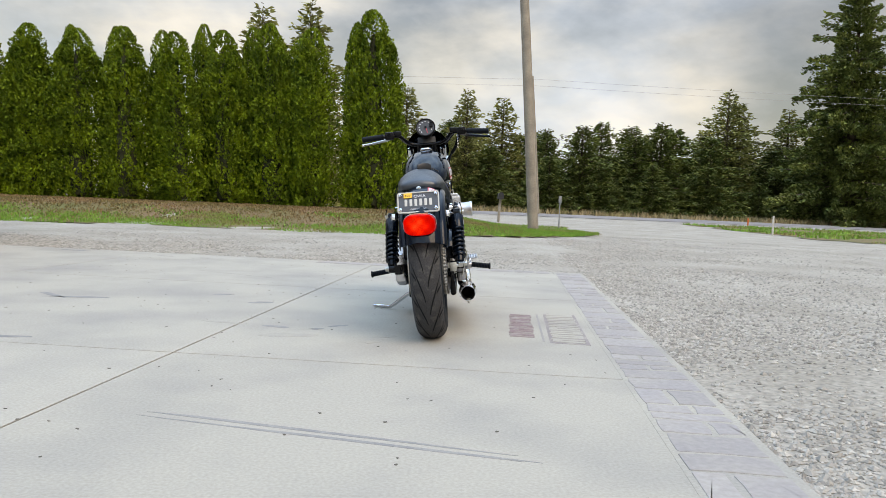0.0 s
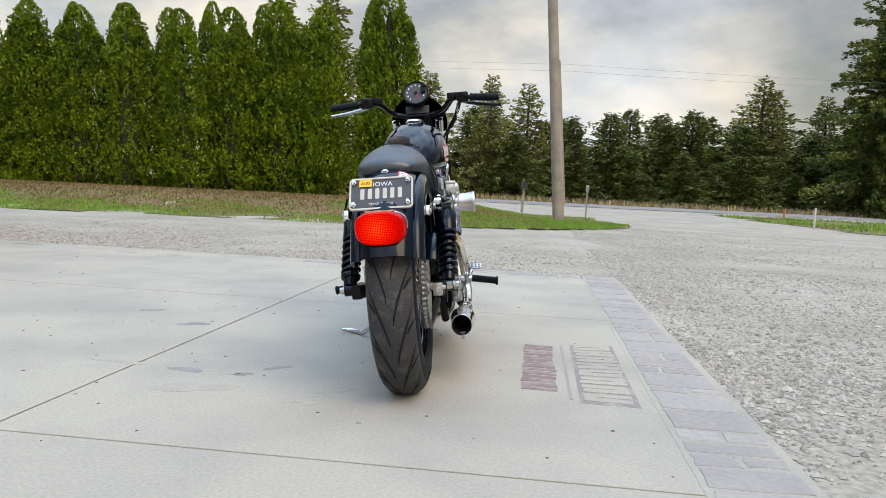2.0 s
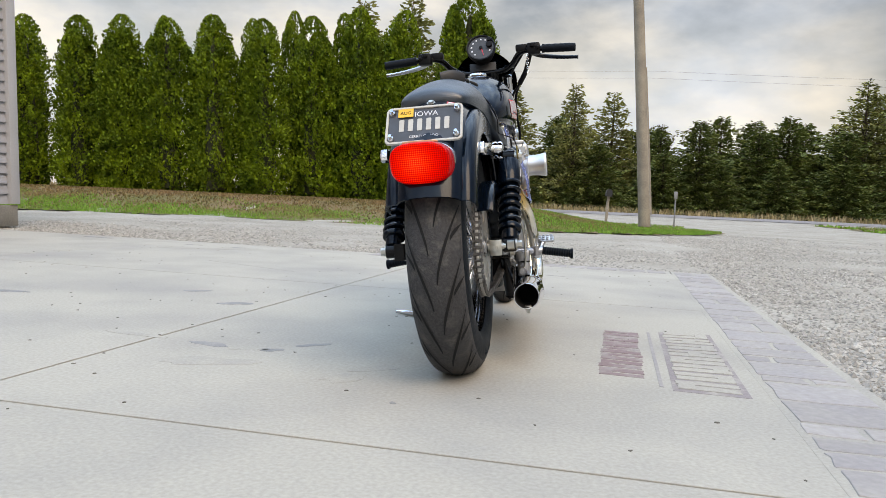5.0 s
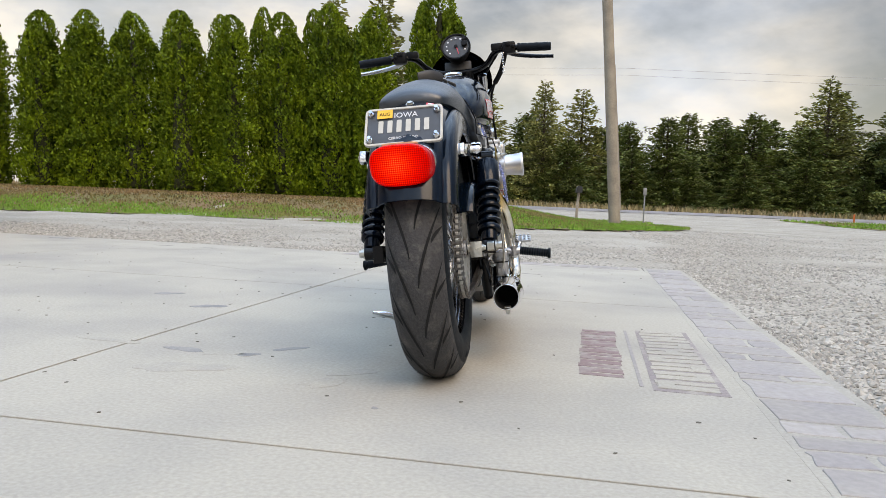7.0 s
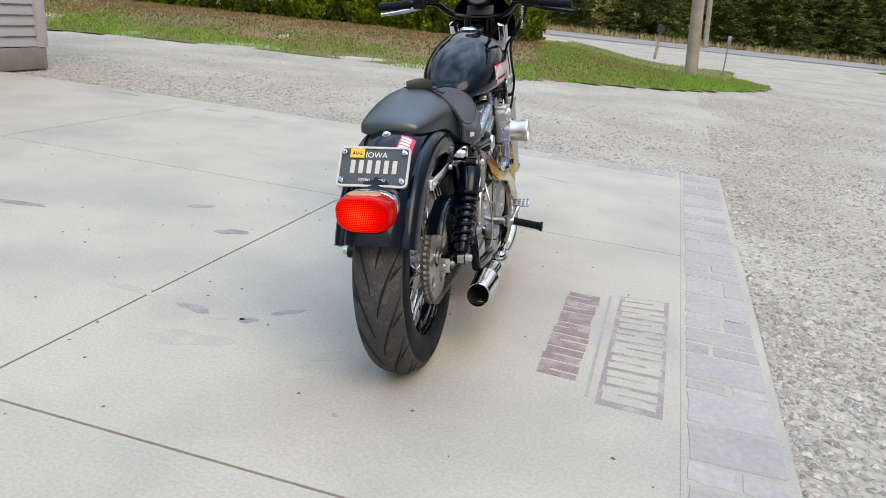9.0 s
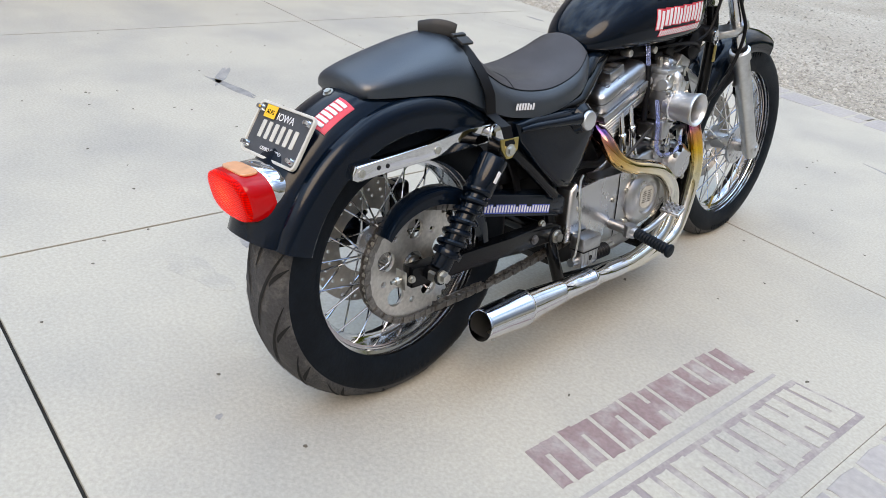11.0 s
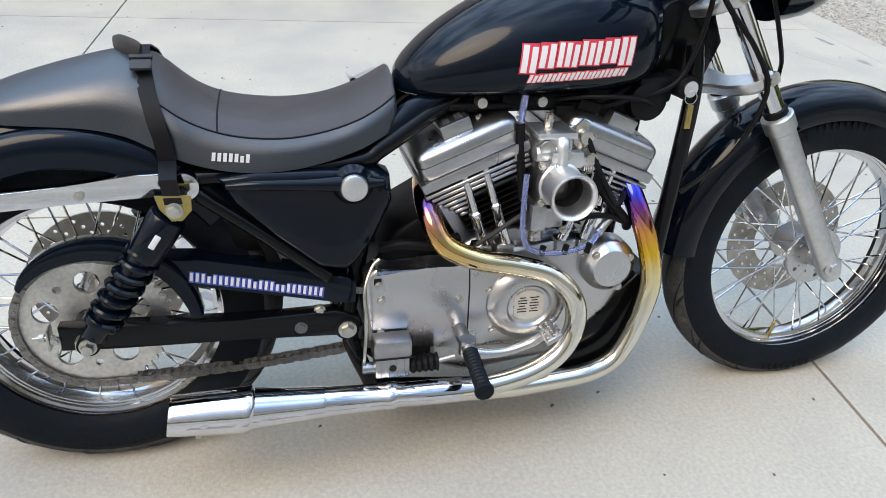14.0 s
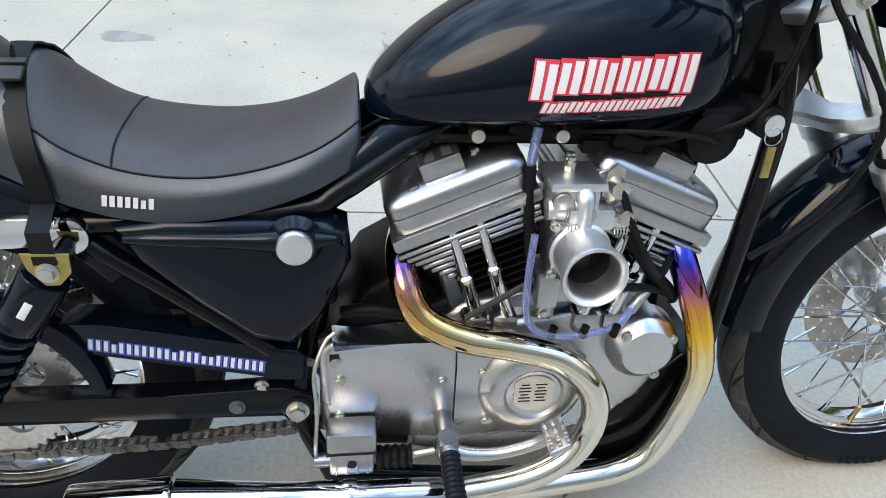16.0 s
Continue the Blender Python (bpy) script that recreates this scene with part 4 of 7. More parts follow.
P("valve_stem", lambda bm: (cyl(bm, FA + V(0.012, -0.030, -0.236), FA + V(0.016, -0.028, -0.200), 0.0035, n=10), cyl(bm, FA + V(0.0155, -0.0285, -0.205), FA + V(0.017, -0.0275, -0.192), 0.0048, n=10)), M_BRASS, front_wheel, "brass tyre valve")

# ----- chain -----
FS = V(SPX, 0.555, 0.285)


def chain_path():
    d = V(0, FS.y - RA.y, FS.z - RA.z)
    L = d.length
    r1, r2 = 0.127, 0.048
    base_a = math.atan2(d.z, d.y)
    al = math.asin((r1 - r2) / L)
    up, dn = base_a + math.pi / 2 - al, base_a - math.pi / 2 + al
    pts = []
    for k in range(25):
        a = up + (dn + 2 * math.pi - up) * k / 24
        pts.append((RA.y + r1 * math.cos(a), RA.z + r1 * math.sin(a)))
    a0, b0 = pts[-1], (FS.y + r2 * math.cos(dn), FS.z + r2 * math.sin(dn))
    pts += [(a0[0] + (b0[0] - a0[0]) * f, a0[1] + (b0[1] - a0[1]) * f - 0.012 * math.sin(math.pi * f)) for f in (0.25, 0.5, 0.75)]
    for k in range(9):
        a = dn + (up - dn) * k / 8
        pts.append((FS.y + r2 * math.cos(a), FS.z + r2 * math.sin(a)))
    pts.append(pts[0])
    return pts


def chain(bm):
    pts = [np.array(p) for p in chain_path()]
    seg = [np.linalg.norm(b - a) for a, b in zip(pts, pts[1:])]
    cum = np.concatenate([[0], np.cumsum(seg)])
    n = int(cum[-1] / 0.0159)
    at = []
    for k in range(n + 1):
        s = cum[-1] * k / n
        i = min(int(np.searchsorted(cum, s, "right")) - 1, len(seg) - 1)
        at.append(pts[i] + (pts[i + 1] - pts[i]) * (s - cum[i]) / seg[i])
    for k in range(n):
        a, b = at[k], at[k + 1]
        ang = math.atan2(b[1] - a[1], b[0] - a[0])
        w = 0.010 if k % 2 else 0.0075
        for sx in (-1, 1):
            box(bm, (SPX + sx * w, (a[0] + b[0]) / 2, (a[1] + b[1]) / 2), (0.0018, 0.0225, 0.0140), rot=Matrix.Rotation(ang, 3, "X"))
        cyl(bm, (SPX - 0.011, a[0], a[1]), (SPX + 0.0125, a[0], a[1]), 0.0042, n=6)


c = P("drive_chain", chain, M_CHAIN, label="oily dark roller chain", angle=30)

# ----- swingarm, guards, shocks -----
for sx in (1, -1):
    def arm(bm, sx=sx):
        x = 0.128 * sx
        slab_profile(bm, [(-0.040, 0.301), (-0.040, 0.346), (0.05, 0.340), (0.27, 0.324), (0.43, 0.323), (0.475, 0.305), (0.482, 0.285), (0.465, 0.266), (0.27, 0.283), (0.05, 0.297)], x - 0.016, x + 0.016, 0.005)
        for v in bm.verts:
            v.co.x -= sx * 0.026 * min(1.0, max(0.0, (v.co.y - 0.02) / 0.40))
    P("swingarm", arm, M_FRAME)
P("swingarm_pivot", lambda bm: cyl(bm, (-0.125, 0.452, 0.283), (0.122, 0.452, 0.283), 0.024, n=24, bevel=0.003), M_FRAME)
bolt((0.124, 0.452, 0.283), bike, 0.013, h=0.012)
bolt((0.113, 0.402, 0.324), bike, 0.008)
bolt((0.124, 0.366, 0.296), bike, 0.009, material=M_CASTDARK)
bolt((0.146, -0.045, 0.325), bike, 0.006)
P("chain_adjuster", lambda bm: (cyl(bm, (0.128, -0.085, 0.322), (0.128, -0.05, 0.322), 0.004), box(bm, (0.128, -0.058, 0.322), (0.03, 0.004, 0.04), 0.001), cyl(bm, (0.128, -0.075, 0.322), (0.128, -0.066, 0.322), 0.008, n=6)), M_ZINC)


def guard(bm):
    slab_profile(bm, [(0.13, 0.452), (0.20, 0.447), (0.455, 0.392), (0.47, 0.380), (0.468, 0.340), (0.44, 0.342), (0.18, 0.400), (0.135, 0.412)], 0.118, 0.123, 0.0015)
    slab_profile(bm, [(0.13, 0.452), (0.20, 0.447), (0.455, 0.392), (0.455, 0.389), (0.20, 0.444), (0.13, 0.449)], 0.072, 0.1179)


G = P("chain_guard", guard, M_SATIN, label="black chain guard with a printed web address")


def guard_arc(bm):
    rs = []
    for k in range(21):
        f = k / 20
        a = radians(137 - 132 * f)
        r = 0.140 + 0.052 * min(1, f * 1.35) ** 0.8
        w = 0.004 + 0.030 * math.sin(math.pi * (0.06 + 0.80 * f)) ** 0.8
        rs.append([RA + V(x, q * math.cos(a), q * math.sin(a)) for x, q in ((0.078, r - 0.004), (0.084, r), (0.112, r), (0.119, r - 0.003), (0.121, r - 0.008), (0.121, r - w), (0.118, r - w), (0.117, r - 0.008), (0.110, r - 0.004), (0.082, r - 0.006))])
    rings(bm, rs)


P("rear_chain_guard", guard_arc, M_BLACK)


def bars_on_line(bm, p0, p1, n, h, x, rng, thick=0.0007, lean=0.15, gap=0.25):
    """Plain slanting bars in a row, standing for print."""
    p0, p1 = np.array(p0), np.array(p1)
    d = p1 - p0
    for k in range(n):
        hh = h * rng.choice((1.0, 1.0, 0.78))
        a, b = p0 + d * (k / n), p0 + d * ((k + 1 - gap) / n)
        q = [(a[0], a[1]), (b[0], b[1]), (b[0] + lean * hh, b[1] + hh), (a[0] + lean * hh, a[1] + hh)]
        slab_profile(bm, q, x, x + thick)


P("printed_line", lambda bm: bars_on_line(bm, (0.178, 0.407), (0.410, 0.356), 24, 0.021, 0.1232, random.Random(4), gap=0.12), M_BLUEPRINT, G)["kind"] = "stuff"
P("printed_line", lambda bm: bars_on_line(bm, (0.180, 0.410), (0.411, 0.359), 24, 0.016, 0.1241, random.Random(4), gap=0.5), M_WHITEPAINT, G)["kind"] = "stuff"


def shock(sx):
    x = 0.158 * sx
    top, bot = V(x, 0.176, 0.565), V(x, 0.012, 0.325)
    d = (bot - top).normalized()
    L = (bot - top).length
    root = P("shock_absorber", lambda bm: cyl(bm, top + d * 0.02, top + d * 0.105, 0.031, n=28, bevel=0.005), M_BLACK, label="gloss black coil-over shock absorber")
    P("damper_body", lambda bm: cyl(bm, top + d * 0.1, bot - d * 0.012, 0.0215, n=24, bevel=0.003), M_BLACK, root)
    P("rod", lambda bm: cyl(bm, top + d * 0.1, top + d * 0.22, 0.012, n=14), M_SATIN, root)

    def coil(bm):
        side = d.cross(V(1, 0, 0)).normalized()
        pts = []
        for k in range(120):
            f = k / 119
            a = 2 * math.pi * 6.0 * f
            pts.append(top + d * (0.095 + 0.145 * f) + (V(1, 0, 0) * math.cos(a) + side * math.sin(a)) * 0.0265)
        sweep(bm, pts, 0.0062, 8)
    P("spring", coil, M_BLACK, root)
    for e in (top, bot):
        P("eye", lambda bm, e=e: cyl(bm, e - V(0.016, 0, 0), e + V(0.016, 0, 0), 0.019, n=20), M_FRAME, root)
    P("collar", lambda bm: cyl(bm, top + d * 0.235, top + d * 0.25, 0.031, n=28, bevel=0.003), M_BLACK, root)
    if sx > 0:
        P("maker_mark", lambda bm: box(bm, top + d * 0.06 + V(0.0308, 0.0, 0), (0.002, 0.010, 0.026), 0.001, Matrix.Rotation(-0.6, 3, "X")), M_WHITEPAINT, root)
    bolt(bot + V(0.018 * sx, 0, 0), root, 0.011, V(sx, 0, 0), 0.014)
    bolt(top + V(0.020 * sx, 0, 0), root, 0.010, V(sx, 0, 0), 0.010)


shock(1)
shock(-1)

# ----- rear fender, struts, plate, tail lamp -----
def fender(bm, c, R0, sec, a0, a1, n, grow=None):
    rs = []
    for k in range(n + 1):
        f = k / n
        a = radians(a0 + (a1 - a0) * f)
        R = R0 if grow is None else R0 + grow(f)
        ring = [c + V(x, (R + dr) * math.cos(a), (R + dr) * math.sin(a)) for x, dr in sec]
        inner = [c + V(x * 0.965, (R + dr - 0.004) * math.cos(a), (R + dr - 0.004) * math.sin(a)) for x, dr in reversed(sec)]
        rs.append(ring + inner)
    rings(bm, rs)


half_sec = [(0.103, -0.058), (0.104, -0.022), (0.100, -0.008), (0.092, 0.001), (0.082, 0.004), (0.075, 0.003), (0.071, 0.009), (0.064, 0.020), (0.050, 0.030), (0.028, 0.036)]
sec_r = half_sec + [(0, 0.038)] + [(-x, d) for x, d in reversed(half_sec)]
RF = P("rear_fender", lambda bm: fender(bm, RA, 0.342, sec_r, 160, 40, 40, lambda f: 0.012 * math.sin(math.pi * f)), M_SATIN, label="satin black rear fender with a pressed ridge")
for sx in (1, -1):
    def strut(bm, sx=sx):
        slab_profile(bm, [(-0.176, 0.566), (-0.170, 0.582), (0.0, 0.593), (0.12, 0.608), (0.185, 0.610), (0.205, 0.595), (0.200, 0.577), (0.18, 0.568), (0.03, 0.564), (-0.165, 0.550), (-0.176, 0.556)], sx * 0.108, sx * 0.128, 0.004, 3)
    S = P("fender_strut", strut, M_CHROME, label="chrome fender strut")
    P("strut_boss", lambda bm, sx=sx: cyl(bm, (sx * 0.10, 0.192, 0.588), (sx * 0.142, 0.192, 0.588), 0.025, n=24, bevel=0.008), M_CHROME, S)
    for y, z in ((-0.158, 0.566), (0.03, 0.578)):
        bolt((sx * 0.1285, y, z), S, 0.006, V(sx, 0, 0), 0.003)
    # black discs on the face paint the dark inside of two holes
    for y in (-0.118, -0.097):
        P("hole", lambda bm, y=y, sx=sx: cyl(bm, (sx * 0.1275, y, 0.570), (sx * 0.1287, y, 0.570), 0.0045, n=12), M_HOLE, S)
B = P("strap_bracket", lambda bm: slab_profile(bm, [(0.150, 0.592), (0.205, 0.590), (0.204, 0.565), (0.188, 0.548), (0.172, 0.548), (0.155, 0.570)], 0.1805, 0.1845, 0.001), M_BRASS, label="yellow zinc strap bracket")
bolt((0.186, 0.178, 0.567), B, 0.010, h=0.008)
P("fender_badge", lambda bm: fender(bm, RA, 0.3435, [(0.030, 0.0363), (0.046, 0.0325), (0.060, 0.0245), (0.0655, 0.019)], 124, 112, 6, lambda f: 0.012 * math.sin(math.pi * (0.30 + 0.10 * f))), M_REDPRINT, RF)
for i in range(6):
    P("badge_bar", lambda bm, i=i: fender(bm, RA, 0.3445, [(0.034, 0.0357), (0.046, 0.0325), (0.058, 0.0262)], 123 - i * 1.75, 121.9 - i * 1.75, 1, lambda f: 0.0118), M_WHITEPAINT, RF)

PT, PB = V(0, -0.222, 0.668), V(0, -0.276, 0.581)
pu = (PT - PB).normalized()
pn = V(1, 0, 0).cross(pu)
pn = pn if pn.y < 0 else -pn
PM = Matrix.Translation((PT + PB) / 2) @ Matrix((V(1, 0, 0), pu, V(1, 0, 0).cross(pu))).transposed().to_4x4()
if (PM.to_3x3() @ V(0, 0, 1)).dot(pn) < 0:
    raise ValueError


def rounded(w, h, r, n=5):
    out = []
    for cx, cy, a0 in ((w / 2 - r, h / 2 - r, 0), (-w / 2 + r, h / 2 - r, 90), (-w / 2 + r, -h / 2 + r, 180), (w / 2 - r, -h / 2 + r, 270)):
        out += [(cx + r * math.cos(radians(a0 + 90 * k / n)), cy + r * math.sin(radians(a0 + 90 * k / n))) for k in range(n + 1)]
    return out


plate = mesh_at("licence_plate", holed("plate", [rounded(0.174, 0.098, 0.010)], 0.002), M_PLATE, bike, PM, "small dark licence plate in a chrome frame")
mesh_at("plate_frame", holed("frame", [rounded(0.178, 0.102, 0.011), rounded(0.171, 0.095, 0.008)], 0.005, 0.001), M_WHITE, plate, PM @ Matrix.Translation((0, 0, 0.001)))
mesh_at("plate_lettering", lettering("t", "IOWA", 0.020), M_WHITEPAINT, plate, PM @ Matrix.Translation((0.004, 0.030, 0.0016)))
mesh_at("plate_lettering", lettering("t", "CERRO GORDO", 0.0095), M_WHITEPAINT, plate, PM @ Matrix.Translation((0, -0.034, 0.0016)))
for k in range(6):
    mesh_at("plate_bar", holed("bar", [rounded(0.0115, 0.034, 0.002)], 0.001), M_WHITE, plate, PM @ Matrix.Translation((-0.053 + 0.0212 * k, 0.0, 0.0016)))
st = mesh_at("month_sticker", holed("sticker", [rounded(0.036, 0.024, 0.001)], 0.0008), M_YELLOW, plate, PM @ Matrix.Translation((-0.044, 0.034, 0.0046)), "yellow month sticker")
mesh_at("sticker_lettering", lettering("t", "AUG", 0.012), M_PLASTIC, st, PM @ Matrix.Translation((-0.044, 0.033, 0.0052)))
for x, y in ((-0.076, 0.036), (0.076, 0.036), (-0.076, -0.036), (0.076, -0.036)):
    q = PM @ V(x, y, 0.002)
    P("plate_bolt", lambda bm, q=q: (cyl(bm, q, q + pn * 0.006, 0.008, 0.006, n=12), cyl(bm, q + pn * 0.005, q + pn * 0.014, 0.0045, n=6)), M_CHROME, plate)
P("plate_bracket", lambda bm: slab_profile(bm, [(-0.226, 0.655), (-0.18, 0.628), (-0.24, 0.56), (-0.268, 0.575)], -0.05, 0.05, 0.003), M_FRAME, plate)


def superell(cx, cy, a, b, e, n=40):
    return [(cx + a * math.copysign(abs(math.cos(t)) ** (2 / e), math.cos(t)), cy + b * math.copysign(abs(math.sin(t)) ** (2 / e), math.sin(t))) for t in [2 * math.pi * k / n for k in range(n)]]


def tail_lens(bm, k=1.0, y0=-0.300, depth=0.062):
    rs = []
    for f, s in ((0, 1.0), (0.5, 1.0), (0.75, 0.985), (0.90, 0.955), (0.97, 0.90), (1.0, 0.80)):
        rs.append([V(x, y0 - depth * f - 0.010 * (z - 0.53) / 0.045, z) for x, z in superell(0.003, 0.530, 0.070 * s * k, 0.047 * s * k, 2.9)])
    rings(bm, rs)


T = P("tail_lamp", lambda bm: tail_lens(bm, 1.05, -0.262, 0.045), M_CHROME, label="lit red oval tail lamp with chrome base")
P("lens", lambda bm: tail_lens(bm, 0.95, -0.326, 0.037), M_LENS, T, "glowing red moulded lens")
P("lens_shell", lambda bm: tail_lens(bm, 1.0, -0.292, 0.064), M_REDDARK, T, "glossy deep red lens side")
P("plate_window", lambda bm: slab_profile(bm, superell(0.003, -0.332, 0.040, 0.019, 4.0, 28), 0.574, 0.5785, 0.0012, 1, "XY"), M_WINDOW, T, "clear window that lights the plate")
for sx in (1, -1):
    bolt((sx * 0.060 + 0.003, -0.338, 0.530), T, 0.005, V(0, -1, 0), 0.005)

# ----- seat -----
def seat_section(w, zt, zb, dish=0.0, e=1.85, skirt=0.30):
    pts = []
    n = 22
    for k in range(n + 1):
        a = math.pi * min(max((k - 1) / (n - 2), 0), 1)
        cx = math.copysign(abs(math.cos(a)) ** (2 / e), math.cos(a))
        sz = abs(math.sin(a)) ** (2 / e)
        z = zb + (zt - zb) * ((0 if k in (0, n) else skirt) + (1 - skirt) * sz) - dish * max(0, 1 - (cx / 0.7) ** 2) * sz
        pts.append((w * cx, z))
    pts += [(-w * 0.8, zb - 0.006), (0, zb - 0.01), (w * 0.8, zb - 0.006)]
    return pts


seat_rows = [(-0.122, 0.035, 0.712, 0.694, 0), (-0.112, 0.070, 0.725, 0.688, 0), (-0.085, 0.086, 0.737, 0.686, 0), (-0.03, 0.097, 0.755, 0.684, 0), (0.05, 0.106, 0.776, 0.680, 0), (0.105, 0.111, 0.786, 0.668, 0),
             (0.14, 0.116, 0.783, 0.652, 0), (0.165, 0.122, 0.768, 0.640, 0.002), (0.19, 0.130, 0.746, 0.630, 0.005), (0.22, 0.133, 0.725, 0.620, 0.010), (0.26, 0.138, 0.708, 0.612, 0.014), (0.31, 0.142, 0.698, 0.608, 0.015),
             (0.37, 0.141, 0.694, 0.611, 0.012), (0.43, 0.134, 0.701, 0.622, 0.008), (0.48, 0.126, 0.716, 0.637, 0.003), (0.515, 0.112, 0.733, 0.650, 0), (0.536, 0.101, 0.747, 0.660, 0), (0.545, 0.094, 0.751, 0.668, 0), (0.549, 0.086, 0.744, 0.676, 0)]
seat_curve = smooth_path(seat_rows, 4)


def seat_shell(bm, rows):
    rings(bm, [[V(x, r[0], z) for x, z in seat_section(r[1], r[2], r[3], r[4])] for r in rows])


SEAT = P("seat", lambda bm: seat_shell(bm, seat_curve), M_VINYL, label="black leatherette solo seat with a humped tail cowl", angle=60)


def seat_at(y):
    i = min(range(len(seat_curve)), key=lambda k: abs(seat_curve[k][0] - y))
    return seat_curve[i]


def seat_patch(bm):
    """The worn sitting area, a skin just over the foam."""
    grid = []
    for r in seat_curve:
        if 0.15 < r[0] < 0.547:
            sec = seat_section(r[1], r[2], r[3], r[4])[4:19]
            grid.append([V(x, r[0], z + 0.0015) for x, z in sec])
    rings(bm, grid, closed=False)


P("seat_top", seat_patch, M_SEATTOP, SEAT, "slightly brown worn seat top", angle=60)


def seam(bm):
    for i in (4, 18):
        sweep(bm, [V(seat_section(r[1], r[2], r[3], r[4])[i][0], r[0], seat_section(r[1], r[2], r[3], r[4])[i][1] + 0.0005) for r in seat_curve if 0.15 < r[0] < 0.547], 0.0016, 6)
    r = seat_at(0.25)
    sweep(bm, [V(x, 0.25, z + 0.001) for x, z in seat_section(r[1], r[2], r[3], r[4])[4:19]], 0.0016, 6)


P("stitched_seam", seam, M_PLASTIC, SEAT)


def strap(bm, y0=0.135, w=0.0135, lift=0.0035):
    rows = []
    for k in range(0, 23):
        r = seat_at(y0 + 0.05 * abs(k - 11) / 11)
        yy = y0 + 0.035 * (abs(k - 11) / 11) ** 1.5
        x, z = seat_section(r[1], r[2], r[3], r[4])[k]
        n = V(x / (r[1] ** 2), 0, (z - r[3]) / ((r[2] - r[3]) ** 2) * 1.0 + 0.001).normalized()
        rows.append((V(x, yy, z), n))
    rows = [(V(0.181, 0.178, 0.578), V(1, 0, 0)), (V(0.170, 0.172, 0.615), V(1, 0, 0))] + rows + [(V(-0.170, 0.172, 0.615), V(-1, 0, 0)), (V(-0.181, 0.178, 0.578), V(-1, 0, 0))]
    rs = []
    for p, n in rows:
        rs.append([p + n * lift + V(0, -w, 0), p + n * lift + V(0, w, 0), p + n * (lift + 0.003) + V(0, w, 0), p + n * (lift + 0.003) + V(0, -w, 0)])
    rings(bm, rs)


ST = P("seat_strap", strap, M_PLASTIC, label="black webbing strap over the seat")
P("buckle", lambda bm: (box(bm, (0.076, 0.141, 0.773), (0.022, 0.032, 0.006), 0.002, Matrix.Rotation(0.5, 3, "Y")), box(bm, (0.058, 0.140, 0.782), (0.010, 0.036, 0.007), 0.002, Matrix.Rotation(0.35, 3, "Y")), sweep(bm, [(-0.01, 0.092, 0.792), (0.02, 0.108, 0.794), (0.04, 0.128, 0.791), (0.05, 0.140, 0.788)], [0.012, 0.017, 0.017, 0.014], 10, smooth=4, flat=0.25)), M_DARK, ST)
P("seat_tab", lambda bm: box(bm, (0, -0.132, 0.684), (0.036, 0.04, 0.006), 0.002, Matrix.Rotation(0.5, 3, "X")), M_ZINC, SEAT)
bolt((0, -0.138, 0.688), SEAT, 0.008, V(0, -0.5, 0.86), 0.006)
P("printed_line", lambda bm: bars_on_line(bm, (0.238, 0.632), (0.300, 0.626), 7, 0.014, 0.1412, random.Random(8), gap=0.35), M_WHITEPAINT, SEAT)["kind"] = "stuff"

# ----- fuel tank -----
tank_rows = [(0.556, 0.020, 0.735, 0.716), (0.563, 0.045, 0.755, 0.712), (0.585, 0.074, 0.782, 0.710), (0.63, 0.100, 0.822, 0.710), (0.70, 0.122, 0.866, 0.711), (0.78, 0.134, 0.900, 0.714), (0.86, 0.140, 0.922, 0.718),
             (0.93, 0.139, 0.932, 0.722), (0.985, 0.130, 0.930, 0.730), (1.02, 0.108, 0.915, 0.752), (1.035, 0.080, 0.895, 0.775), (1.04, 0.045, 0.880, 0.800)]
tank_curve = smooth_path(tank_rows, 4)


def tank_section(w, zt, zb, n=72):
    zm = zb + (zt - zb) * 0.32
    out = []
    for k in range(n):
        a = 2 * math.pi * k / n
        c, s = math.cos(a), math.sin(a)
        if s >= 0:
            out.append((w * math.copysign(abs(c) ** 0.86, c), zm + (zt - zm) * abs(s) ** 0.95))
        else:
            out.append((w * math.copysign(abs(c) ** 0.42, c), zm - (zm - zb) * abs(s) ** 0.6))
    return out


TANK = P("fuel_tank", lambda bm: rings(bm, [[V(x, r[0], z) for x, z in tank_section(r[1], r[2], r[3])] for r in tank_curve]), M_BLACK, label="gloss black teardrop fuel tank", angle=60)


def tank_x(y, z):
    i = min(max(k for k in range(len(tank_curve)) if tank_curve[k][0] <= y), len(tank_curve) - 2)
    f = (y - tank_curve[i][0]) / (tank_curve[i + 1][0] - tank_curve[i][0])
    w, zt, zb = (tank_curve[i][q] * (1 - f) + tank_curve[i + 1][q] * f for q in (1, 2, 3))
    zm = zb + (zt - zb) * 0.32
    if z >= zm:
        s = min(0.999, ((z - zm) / (zt - zm)) ** (1 / 0.95))
        return w * (1 - s * s) ** 0.43
    s = min(0.999, ((zm - z) / (zm - zb)) ** (1 / 0.6))
    return w * (1 - s * s) ** 0.21


def on_tank(bm, polys, lift):
    for q in polys:
        (y0, z0), (y1, z1), (y2, z2), (y3, z3) = q
        grid = []
        for i in range(4):
            f = i / 3
            row = []
            for j in range(4):
                g = j / 3
                y = (y0 * (1 - f) + y1 * f) * (1 - g) + (y3 * (1 - f) + y2 * f) * g
                z = (z0 * (1 - f) + z1 * f) * (1 - g) + (z3 * (1 - f) + z2 * f) * g
                row.append(V(tank_x(y, z) + lift, y, z))
            grid.append(row)
        rings(bm, grid, closed=False)


